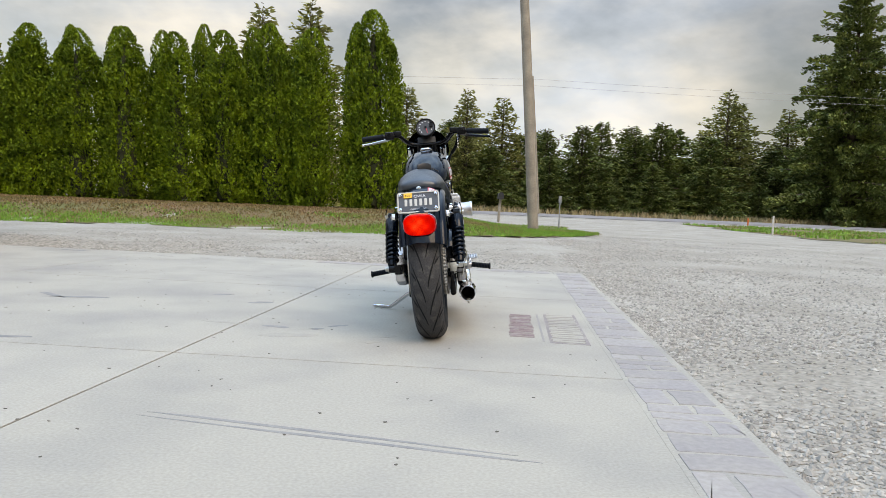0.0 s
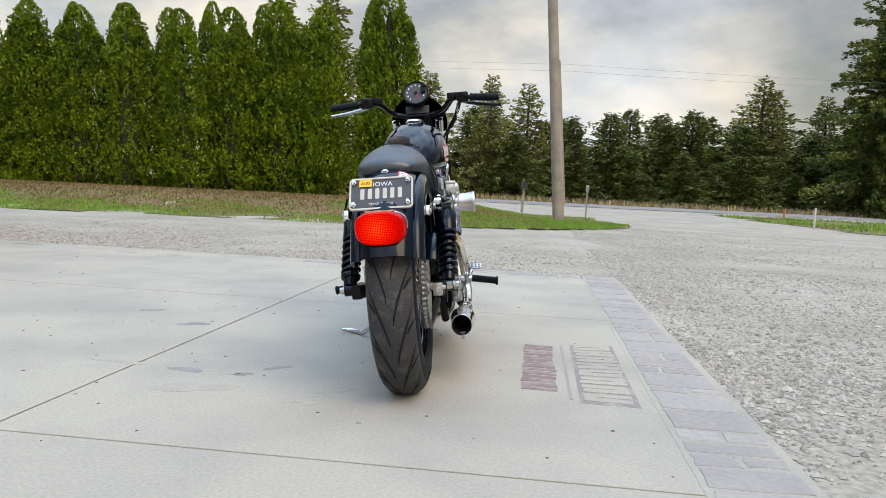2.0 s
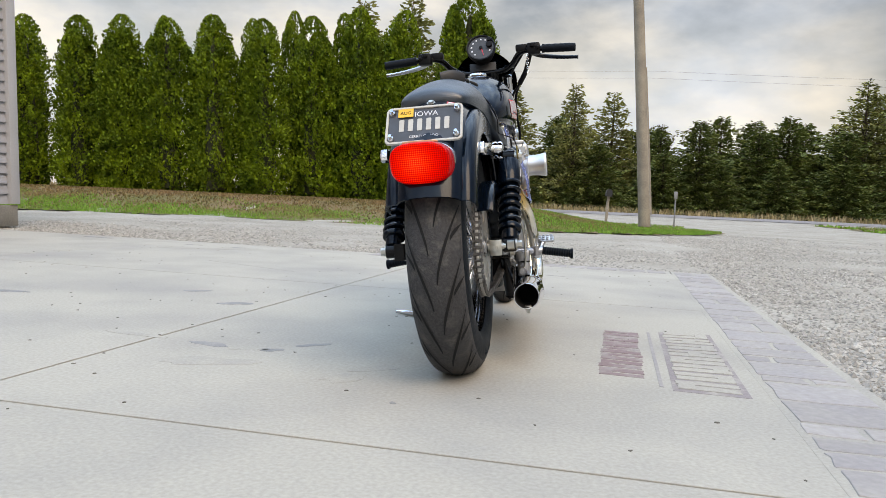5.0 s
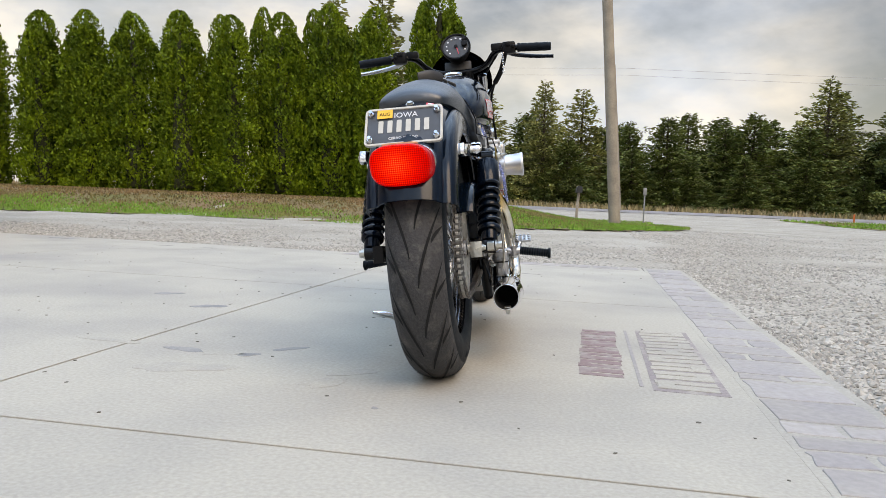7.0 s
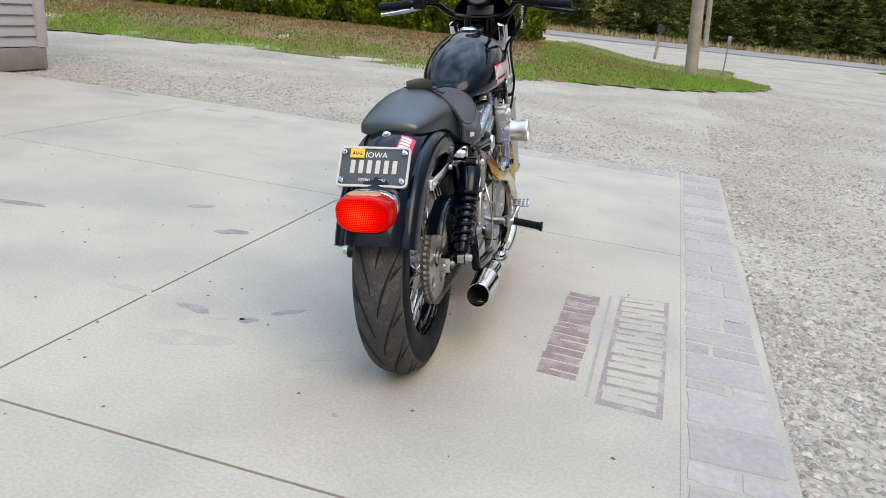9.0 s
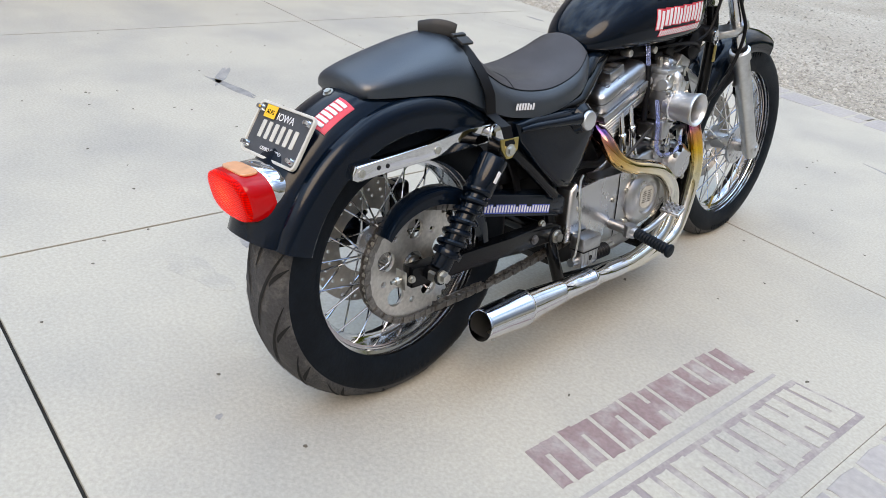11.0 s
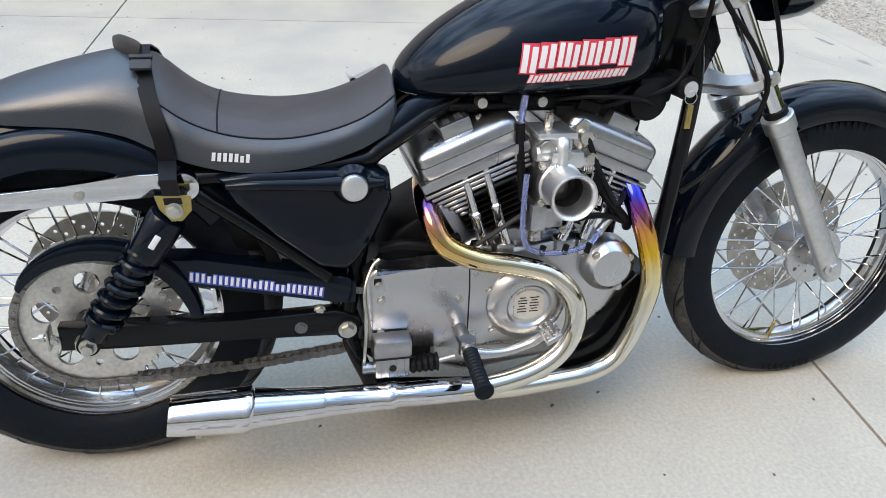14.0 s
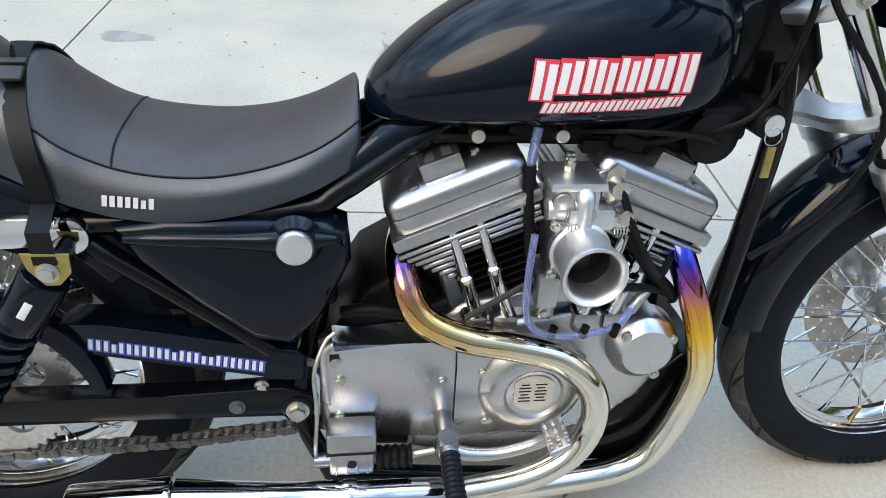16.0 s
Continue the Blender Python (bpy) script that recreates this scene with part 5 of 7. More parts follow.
def print_row(p0, p1, bars, h, grow, gap=0.16, fancy=True):
    """A row of plain slanting bars; bars gives how many stand in each block."""
    out = []
    n = len(bars)
    tot = sum(0.55 + 0.45 * b for b in bars)
    at = 0.0
    for k, b in enumerate(bars):
        f0 = at / tot
        at += 0.55 + 0.45 * b
        f1 = at / tot - gap / n
        y0, y1 = p0[0] + (p1[0] - p0[0]) * f0, p0[0] + (p1[0] - p0[0]) * f1
        z0 = p0[1] + (p1[1] - p0[1]) * f0
        drop = 0.16 * h if fancy and k in (0, n - 1) else 0.0
        if grow:
            out.append([(y0 - grow, z0 - grow - drop), (y1 + grow, z0 - grow - drop), (y1 + grow + 0.005, z0 + h + grow), (y0 - grow + 0.005, z0 + h + grow)])
            continue
        w = (y1 - y0) / (b + (b - 1) * 0.45)
        for i in range(b):
            a = y0 + i * w * 1.45
            hh = h * (0.92 if (k + i) % 3 == 1 else 1.0)
            out.append([(a, z0 - drop), (a + w, z0 - drop), (a + w + 0.005, z0 + hh), (a + 0.005, z0 + hh)])
    return out


BIG, SMALL = (2, 2, 3, 3, 2, 2), (2, 2, 2, 2, 2, 2, 3, 2, 2, 1, 2)
D = P("tank_print", lambda bm: (on_tank(bm, print_row((0.752, 0.770), (0.957, 0.785), BIG, 0.040, 0.0022), 0.0012), on_tank(bm, print_row((0.766, 0.747), (0.945, 0.759), SMALL, 0.0135, 0.0015, fancy=False), 0.0012)), M_REDPRINT, TANK, "red-edged white block print on the tank")
D["kind"] = "stuff"
D = P("tank_print", lambda bm: (on_tank(bm, print_row((0.752, 0.770), (0.957, 0.785), BIG, 0.040, 0), 0.0021), on_tank(bm, print_row((0.766, 0.747), (0.945, 0.759), SMALL, 0.0135, 0, fancy=False), 0.0021)), M_WHITEPAINT, TANK)
D["kind"] = "stuff"
P("filler_cap", lambda bm: lathe(bm, [(0.0, 0.034), (0.006, 0.036), (0.012, 0.033), (0.016, 0.024), (0.017, 0.0005)], (0, 0.93, 0.929), "Z", 32), M_CHROME, TANK, "chrome fuel cap")

# ----- frame -----
def tubes(bm, lists, r=0.016):
    for pts in lists:
        sweep(bm, [V(*p) for p in pts], r, 12, smooth=5)


P("frame", lambda bm: (tubes(bm, [[(s * 0.09, 1.10, 0.80), (s * 0.10, 1.105, 0.70), (s * 0.105, 1.085, 0.46), (s * 0.11, 1.06, 0.22), (s * 0.11, 1.0, 0.125), (s * 0.11, 0.8, 0.11), (s * 0.11, 0.5, 0.14)] for s in (1, -1)]),
                       tubes(bm, [[(s * 0.03, 1.08, 0.80), (s * 0.03, 0.9, 0.742), (s * 0.035, 0.72, 0.722), (s * 0.068, 0.625, 0.688), (s * 0.105, 0.52, 0.632), (s * 0.115, 0.46, 0.610), (s * 0.115, 0.2, 0.595)] for s in (1, -1)]),
                       tubes(bm, [[(s * 0.05, 0.49, 0.65), (s * 0.055, 0.49, 0.45), (s * 0.10, 0.455, 0.28), (s * 0.11, 0.5, 0.14)] for s in (1, -1)]),
                       tubes(bm, [[(s * 0.125, 0.19, 0.585), (s * 0.128, 0.30, 0.50), (s * 0.125, 0.42, 0.40)] for s in (1, -1)], 0.013),
                       cyl(bm, (0, 1.055, 0.94), (0, 1.155, 0.755), 0.034, n=24, bevel=0.004),
                       box(bm, (0, 1.08, 0.80), (0.10, 0.12, 0.10), 0.012)), M_FRAME, label="black tubular steel frame")
for sx in (1, -1):
    P("frame_side_cover", lambda bm, sx=sx: sweep(bm, [(sx * 0.098, 0.36, 0.608), (sx * 0.096, 0.46, 0.622), (sx * 0.084, 0.54, 0.654), (sx * 0.066, 0.60, 0.690), (sx * 0.050, 0.68, 0.704), (sx * 0.042, 0.78, 0.712)], [0.012, 0.020, 0.027, 0.026, 0.018, 0.010], 16, smooth=6, flat=0.7), M_BLACK, label="gloss black cover over the frame backbone")
# black box added to keep the gap under the tank dark
P("wiring_tray", lambda bm: box(bm, (0, 0.81, 0.694), (0.125, 0.40, 0.036), 0.010), M_PLASTIC)
P("wiring_loom", lambda bm: (sweep(bm, [(0.066, 0.62, 0.690), (0.075, 0.72, 0.694), (0.070, 0.84, 0.690), (0.080, 0.93, 0.700), (0.070, 1.02, 0.735)], 0.008, 10, smooth=6), sweep(bm, [(0.060, 0.86, 0.700), (0.085, 0.93, 0.690), (0.095, 0.985, 0.705), (0.085, 1.04, 0.70)], 0.0055, 8, smooth=6)), M_PLASTIC)
P("neck_gusset", lambda bm: slab_profile(bm, [(0.99, 0.79), (1.05, 0.87), (1.13, 0.90), (1.175, 0.80), (1.15, 0.735), (1.10, 0.71), (1.03, 0.73)], -0.06, 0.06, 0.010), M_FRAME)
bolt((0.089, 1.014, 0.784), bike, 0.013, h=0.008)
IG = P("ignition_switch", lambda bm: (cyl(bm, (0.05, 1.075, 0.73), (0.118, 1.085, 0.727), 0.022, n=24, bevel=0.003), box(bm, (0.07, 1.03, 0.72), (0.06, 0.07, 0.05), 0.01)), M_PLASTIC, label="black ignition switch with a hanging key")
P("key_ring", lambda bm: lathe(bm, [(0.124 + 0.001 * math.cos(t), 0.012 + 0.001 * math.sin(t)) for t in [k * math.pi / 4 for k in range(8)]], (0, 1.088, 0.712), "X", 20, closed=True), M_CHROME, IG)
P("lock", lambda bm: cyl(bm, (0.116, 1.085, 0.727), (0.124, 1.086, 0.727), 0.015, n=20), M_CHROME, IG)
P("key_tag", lambda bm: box(bm, (0.124, 1.09, 0.676), (0.004, 0.012, 0.045), 0.001), M_BRASS, IG)

# ----- side cover / oil tank -----
def side_cover(bm):
    outline = [(0.240, 0.604), (0.30, 0.612), (0.42, 0.610), (0.50, 0.604), (0.530, 0.592), (0.534, 0.545), (0.50, 0.470), (0.455, 0.415), (0.405, 0.425), (0.33, 0.490), (0.262, 0.560)]
    c = V(0.0, 0.40, 0.53)
    rs = []
    for x, k in ((0.085, 1.0), (0.128, 1.0), (0.140, 0.97), (0.146, 0.90), (0.149, 0.75), (0.150, 0.3)):
        rs.append([V(x, c.y + (y - c.y) * k, c.z + (z - c.z) * k) for y, z in outline])
    rings(bm, rs)


SC = P("oil_tank", side_cover, M_BLACK, label="gloss black triangular oil tank side cover", angle=50)
P("cover_rib", lambda bm: sweep(bm, [(0.145, 0.258, 0.588), (0.154, 0.30, 0.592), (0.157, 0.39, 0.590), (0.156, 0.46, 0.588), (0.152, 0.515, 0.586)], [0.006, 0.009, 0.011, 0.016, 0.007], 10, smooth=4), M_BLACK, SC)
P("oil_cap", lambda bm: (cyl(bm, (0.146, 0.464, 0.584), (0.166, 0.464, 0.584), 0.036, 0.028, n=32, bevel=0.004), ), M_BLACK, SC)
P("cap_disc", lambda bm: cyl(bm, (0.160, 0.464, 0.584), (0.176, 0.464, 0.584), 0.0235, n=28, bevel=0.006), M_BELL, SC, "round bright cap")
P("battery_box", lambda bm: box(bm, (-0.02, 0.38, 0.52), (0.20, 0.27, 0.17), 0.012), M_PLASTIC)
P("inner_fender", lambda bm: fender(bm, RA, 0.345, [(0.085, -0.02), (0.08, 0.0), (0, 0.004), (-0.08, 0.0), (-0.085, -0.02)], 62, 8, 14), M_PLASTIC)

# ----- engine -----
CRANK = V(0, 0.812, 0.325)


def cylinder(sgn):
    """One air-cooled cylinder; sgn is -1 for the rear one, which leans back."""
    ax = V(0, sgn * math.sin(radians(22.5)), math.cos(radians(22.5)))
    uu = V(0, math.cos(radians(22.5)), -sgn * math.sin(radians(22.5)))
    rot = Matrix((V(1, 0, 0), uu, ax)).transposed()
    body = P("rear_cylinder" if sgn < 0 else "front_cylinder", lambda bm: cyl(bm, CRANK + ax * 0.08, CRANK + ax * 0.27, 0.052, n=28), M_CYLBLK, label="black finned cylinder with a bare alloy head")
    for k in range(9):
        h = 0.118 + 0.0125 * k
        P("cooling_fin", lambda bm, h=h: box(bm, CRANK + ax * h, (0.132, 0.122, 0.0035), 0.0, rot), M_CYLBLK, body)

    def at(w, h):
        q = CRANK + ax * (h - 0.009) + uu * (sgn * w)
        return (q.y, q.z)

    # exhaust side: broad bare fins that taper inwards; valve side: fins set back behind the tubes
    for k in range(7):
        h = 0.2795 - 0.0108 * k
        w1, w0 = 0.117 - 0.0080 * k, (-0.086 if k < 3 else 0.034 + 0.003 * k)
        P("head_fin", lambda bm, h=h, w0=w0, w1=w1: box(bm, CRANK + ax * h + uu * (sgn * (w0 + w1) / 2), (0.250 - 0.006 * k, w1 - w0, 0.0078), 0.0022, rot, 1), M_CAST, body)
        if k < 5:
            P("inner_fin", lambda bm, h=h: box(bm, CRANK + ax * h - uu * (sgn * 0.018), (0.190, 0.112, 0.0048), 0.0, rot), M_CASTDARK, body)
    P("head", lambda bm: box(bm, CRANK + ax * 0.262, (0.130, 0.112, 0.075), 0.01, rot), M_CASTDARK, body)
    P("rocker_base", lambda bm: slab_profile(bm, [at(-0.090, 0.297), at(0.114, 0.297), at(0.117, 0.302), at(0.116, 0.316), at(-0.092, 0.316), at(-0.093, 0.302)][::sgn], -0.12, 0.1275, 0.003), M_CAST, body)
    P("gasket", lambda bm: slab_profile(bm, [at(-0.084, 0.3161), at(0.107, 0.3161), at(0.107, 0.3172), at(-0.084, 0.3172)][::sgn], -0.115, 0.1205), M_CASTDARK, body)
    def cover(bm, levels):
        rs = []
        for h, d in levels:
            w0, w1, x0, x1, r = -0.088 + d, 0.111 - d, -0.118 + d, 0.1225 - d, max(0.022 - d * 0.3, 0.008)
            ring = []
            for cx, cw, a0 in ((x1 - r, w1 - r, 0), (x0 + r, w1 - r, 90), (x0 + r, w0 + r, 180), (x1 - r, w0 + r, 270)):
                for q in range(5):
                    a = radians(a0 + 22.5 * q)
                    ring.append(CRANK + ax * (h - 0.009) + uu * (sgn * (cw + r * math.sin(a))) + V(cx + r * math.cos(a), 0, 0))
            rs.append(ring)
        rings(bm, rs)
    RC = P("rocker_cover", lambda bm: cover(bm, ((0.3173, 0.001), (0.3185, 0.0), (0.3405, 0.0), (0.3411, 0.0018), (0.3421, 0.0018), (0.3427, 0.0), (0.355, 0.0008), (0.361, 0.004), (0.366, 0.010), (0.370, 0.020), (0.374, 0.034))), M_CAST, body, "bare alloy rocker cover", angle=50)
    P("cover_pad", lambda bm: (box(bm, CRANK + ax * 0.369 + uu * (sgn * 0.018) + V(0.062, 0, 0), (0.086, 0.058, 0.032), 0.004, rot), box(bm, CRANK + ax * 0.352 + uu * (sgn * 0.062) + V(0.094, 0, 0), (0.030, 0.016, 0.024), 0.005, rot)), M_CAST, RC)
    # dark bars on the pad top paint the shade of two slots
    for q in (-1, 1):
        P("pad_recess", lambda bm, q=q: box(bm, CRANK + ax * 0.3846 + uu * (sgn * (0.018 + q * 0.012)) + V(0.066, 0, 0), (0.060, 0.013, 0.002), 0.0, rot), M_CASTDARK, RC)
    for dx, w in ((0.092, 0.085), (0.075, -0.030), (-0.092, 0.080), (0.0, -0.050)):
        q = CRANK + ax * (0.350 if w > 0.06 else 0.362) + uu * (sgn * w) + V(dx, 0, 0)
        bolt(q, RC, 0.0065, ax, 0.008)
    for w0, w1 in ((0.036, 0.051), (-0.004, 0.008)):
        a, b = CRANK + ax * 0.296 + uu * (sgn * w0) + V(0.116, 0, 0), CRANK + ax * 0.128 + uu * (sgn * w1) + V(0.118, 0, 0)
        P("pushrod_tube", lambda bm, a=a, b=b: sweep(bm, [a, a + (b - a) * 0.48, a + (b - a) * 0.5, a + (b - a) * 0.54, a + (b - a) * 0.56, b], [0.0080, 0.0080, 0.0118, 0.0118, 0.0100, 0.0100], 16), M_CHROME, body, "chrome pushrod tube")
    for w, h, r in ((-0.070, 0.286, 0.011), (-0.064, 0.262, 0.008)):
        q = CRANK + ax * h + uu * (sgn * w)
        P("head_nut", lambda bm, q=q, r=r: (cyl(bm, q + V(0.07, 0, 0), q + V(0.122, 0, 0), r * 0.7, n=12), cyl(bm, q + V(0.108, 0, 0), q + V(0.124, 0, 0), r, n=6, bevel=0.0012)), M_ZINC, body)
    return body


cylinder(-1)
cylinder(1)
CASE = P("crankcase", lambda bm: (slab_profile(bm, [(0.62, 0.16), (0.64, 0.40), (0.70, 0.44), (0.78, 0.452), (0.86, 0.452), (0.96, 0.43), (1.03, 0.37), (1.03, 0.24), (0.95, 0.16), (0.70, 0.13)], -0.12, 0.085, 0.014, 3),), M_CAST, label="alloy V-twin crankcase")
for y in (0.708, 0.752, 0.872, 0.916):
    P("tappet_block", lambda bm, y=y: box(bm, (0.112, y, 0.425), (0.036, 0.038, 0.036), 0.008), M_CAST, CASE)
P("cam_cover", lambda bm: (slab_profile(bm, [(0.70, 0.255), (0.70, 0.40), (0.76, 0.428), (0.86, 0.436), (0.95, 0.440), (1.01, 0.410), (1.015, 0.33), (0.985, 0.275), (0.93, 0.225), (0.85, 0.20), (0.75, 0.21)], 0.07, 0.118, 0.012, 3),), M_ALLOY, CASE, "polished cam gear cover")
P("ignition_cover", lambda bm: lathe(bm, [(0.10, 0.056), (0.134, 0.0545), (0.138, 0.0525), (0.150, 0.0400), (0.1515, 0.0385), (0.152, 0.0005)], (0, 0.966, 0.384), "X", 40), M_ALLOY, CASE, "round polished nose cover")
for y, z in ((0.932, 0.412), (1.002, 0.404), (0.985, 0.342)):
    bolt((0.147, y, z), CASE, 0.006, h=0.004)


def drive_cover(bm):
    slab_profile(bm, [(0.487, 0.255), (0.485, 0.395), (0.505, 0.412), (0.60, 0.392), (0.68, 0.405), (0.78, 0.405), (0.84, 0.395), (0.885, 0.36), (0.895, 0.31), (0.875, 0.262), (0.82, 0.228), (0.75, 0.218), (0.66, 0.228), (0.56, 0.240)], 0.08, 0.134, 0.014, 3)


DC = P("sprocket_cover", drive_cover, M_ALLOY, label="brushed alloy sprocket and primary cover")
P("cover_joint", lambda bm: sweep(bm, [(0.1345, 0.682, 0.403), (0.1352, 0.684, 0.36), (0.1352, 0.684, 0.26), (0.134, 0.684, 0.228)], 0.0013, 6), M_HOLE, DC)
P("clutch_dome", lambda bm: lathe(bm, [(0.12, 0.082), (0.140, 0.080), (0.150, 0.070), (0.154, 0.058), (0.155, 0.046), (0.151, 0.041), (0.151, 0.0005)], (0, 0.800, 0.318), "X", 48), M_ALLOY, DC)
DP = P("data_plate", lambda bm: slab_profile(bm, [(0.800 + max(-0.030, min(0.030, 0.036 * math.cos(math.pi * k / 20))), 0.320 + 0.032 * math.sin(math.pi * k / 20)) for k in range(40)], 0.1515, 0.1535), M_WHITE, DC, "small printed plate on the cover")
P("printed_line", lambda bm: [box(bm, (0.1539, 0.786 + 0.024 * (k % 2), 0.337 - 0.006 * (k // 2)), (0.0006, 0.018 if k % 3 else 0.012, 0.0020)) for k in range(12)], M_HOLE, DP)["kind"] = "stuff"
for y, z in ((0.51, 0.378), (0.515, 0.345), (0.665, 0.335), (0.725, 0.348), (0.745, 0.385), (0.735, 0.258), (0.513, 0.275)):
    bolt((0.136, y, z), DC, 0.006, h=0.004)
P("cover_badge", lambda bm: box(bm, (0.1345, 0.508, 0.385), (0.003, 0.014, 0.014), 0.001), M_HOLE, DC)
P("primary_cover", lambda bm: slab_profile(bm, [(0.46, 0.22), (0.46, 0.36), (0.60, 0.41), (0.85, 0.42), (0.97, 0.38), (0.99, 0.29), (0.93, 0.21), (0.75, 0.18), (0.55, 0.19)], -0.19, -0.125, 0.02, 3), M_ALLOY, CASE)
# black block added to fill the dark space behind the rear header
P("gearbox", lambda bm: slab_profile(bm, [(0.48, 0.20), (0.50, 0.38), (0.55, 0.46), (0.62, 0.50), (0.67, 0.44), (0.67, 0.15), (0.52, 0.16)], -0.12, 0.076, 0.014, 3), M_PLASTIC, CASE, "black block filling the dark space behind the engine")
P("breather_hose", lambda bm: sweep(bm, [(0.085, 0.52, 0.43), (0.095, 0.56, 0.44), (0.10, 0.62, 0.435), (0.09, 0.67, 0.445)], 0.010, 10, smooth=5), M_PLASTIC, CASE)
P("front_engine_mount", lambda bm: slab_profile(bm, [(0.90, 0.12), (0.92, 0.22), (0.98, 0.27), (1.05, 0.34), (1.09, 0.34), (1.08, 0.20), (1.03, 0.115)], -0.1, 0.098, 0.008), M_FRAME, CASE)
P("oil_filter", lambda bm: cyl(bm, (0.0, 1.04, 0.24), (0.0, 1.11, 0.25), 0.038, n=24, bevel=0.006), M_PLASTIC, CASE)

# rear brake master cylinder, pedal, pegs
MC = P("brake_master_cylinder", lambda bm: (box(bm, (0.158, 0.530, 0.262), (0.044, 0.072, 0.036), 0.004), box(bm, (0.158, 0.530, 0.222), (0.038, 0.066, 0.046), 0.005), cyl(bm, (0.158, 0.475, 0.215), (0.158, 0.50, 0.215), 0.011, n=14)), M_CAST, label="cast rear brake master cylinder")
P("cover_seam", lambda bm: box(bm, (0.158, 0.530, 0.2445), (0.0455, 0.0735, 0.003)), M_HOLE, MC)
# a black disc paints the dark of the port opening
P("port", lambda bm: cyl(bm, (0.176, 0.530, 0.222), (0.1785, 0.530, 0.222), 0.007, n=14), M_HOLE, MC)
for k in range(4):
    P("rib", lambda bm, k=k: box(bm, (0.177, 0.507 + 0.0155 * k, 0.222), (0.003, 0.003, 0.04), 0.001), M_CAST, MC)
P("boot", lambda bm: sweep(bm, [V(0.158, 0.566 + 0.006 * k, 0.215) for k in range(10)], [0.019 if k % 2 else 0.015 for k in range(10)], 16), M_PLASTIC, MC)
P("push_rod", lambda bm: cyl(bm, (0.158, 0.618, 0.215), (0.158, 0.655, 0.222), 0.006, n=10), M_ZINC, MC)
P("brake_line", lambda bm: sweep(bm, [(0.158, 0.478, 0.215), (0.168, 0.478, 0.25), (0.168, 0.482, 0.32), (0.160, 0.480, 0.38), (0.145, 0.495, 0.42), (0.140, 0.51, 0.435)], 0.0032, 8, smooth=5), M_ZINC, MC, "thin steel brake line")


def peg(sx, y, z, x0, x1, drop):
    root = P("foot_peg", lambda bm: sweep(bm, [V(sx * (x0 + (x1 - x0) * k / 24), y, z - drop * k / 24) for k in range(25)], [0.0152 if k % 2 else 0.0128 for k in range(25)], 16), M_RUBBER, label="ribbed black rubber foot peg")
    P("peg_mount", lambda bm: (cyl(bm, (sx * 0.11, y, z), (sx * (x0 + 0.004), y, z), 0.014, n=16, bevel=0.003), cyl(bm, (sx * (x0 - 0.02), y, z - 0.016), (sx * (x0 - 0.02), y, z + 0.016), 0.016, n=14)), M_CAST, root)
    P("peg_end", lambda bm: cyl(bm, (sx * (x1 - 0.004), y, z - drop), (sx * (x1 + 0.006), y, z - drop * 1.05), 0.018, n=16, bevel=0.003), M_RUBBER, root)


peg(1, 0.668, 0.268, 0.215, 0.315, 0.016)
peg(-1, 0.668, 0.264, 0.225, 0.335, 0.014)
BP = P("brake_pedal", lambda bm: sweep(bm, [(0.185, 0.665, 0.262), (0.195, 0.69, 0.250), (0.20, 0.74, 0.250), (0.205, 0.79, 0.268), (0.215, 0.815, 0.292)], [0.012, 0.011, 0.009, 0.009, 0.009], 12, smooth=5), M_ALLOY, label="polished rear brake pedal")
PAD = P("pedal_pad", lambda bm: box(bm, (0.225, 0.818, 0.300), (0.058, 0.034, 0.010), 0.003, Matrix.Rotation(0.5, 3, "X")), M_ALLOY, BP)
P("pad_studs", lambda bm: [box(bm, (0.203 + 0.0145 * i, 0.806 + 0.011 * j, 0.301 + 0.006 * j), (0.008, 0.006, 0.008), 0.001, Matrix.Rotation(0.5, 3, "X"), 1) for i in range(4) for j in range(3)], M_CAST, BP)["kind"] = "stuff"

# ----- carburettor -----
CB = P("carburettor", lambda bm: (box(bm, (0.135, 0.822, 0.575), (0.074, 0.060, 0.085), 0.008), cyl(bm, (0.02, 0.822, 0.575), (0.12, 0.822, 0.575), 0.030, n=24)), M_CAST, label="bare cast carburettor with an open intake bell")
P("float_bowl", lambda bm: (box(bm, (0.130, 0.818, 0.505), (0.066, 0.062, 0.042), 0.008), box(bm, (0.130, 0.818, 0.522), (0.072, 0.070, 0.008), 0.002), cyl(bm, (0.130, 0.828, 0.490), (0.130, 0.828, 0.476), 0.014, n=6)), M_CAST, CB)
P("centre_web", lambda bm: sweep(bm, [(0.150, 0.829, 0.650), (0.166, 0.829, 0.646), (0.170, 0.829, 0.625), (0.166, 0.829, 0.600)], [0.012, 0.013, 0.012, 0.016], 12, smooth=4), M_BELL, CB)
P("linkage_drum", lambda bm: lathe(bm, [(-0.020, 0.0005), (-0.020, 0.013), (-0.016, 0.015), (0.012, 0.015), (0.016, 0.012), (0.016, 0.0005)], (0.158, 0.802, 0.628), "Y", 20), M_BELL, CB)
for k in range(5):
    P("spring_coil", lambda bm, k=k: lathe(bm, [(0.0012 * math.cos(t), 0.0158 + 0.0012 * math.sin(t)) for t in [q * math.pi / 3 for q in range(6)]], (0.158, 0.806 + 0.0034 * k, 0.628), "Y", 18, closed=True), M_ZINC, CB)
P("cable_bracket", lambda bm: slab_profile(bm, [(0.858, 0.640), (0.862, 0.672), (0.874, 0.684), (0.886, 0.676), (0.884, 0.632), (0.870, 0.622)], 0.140, 0.144, 0.001), M_ZINC, CB)
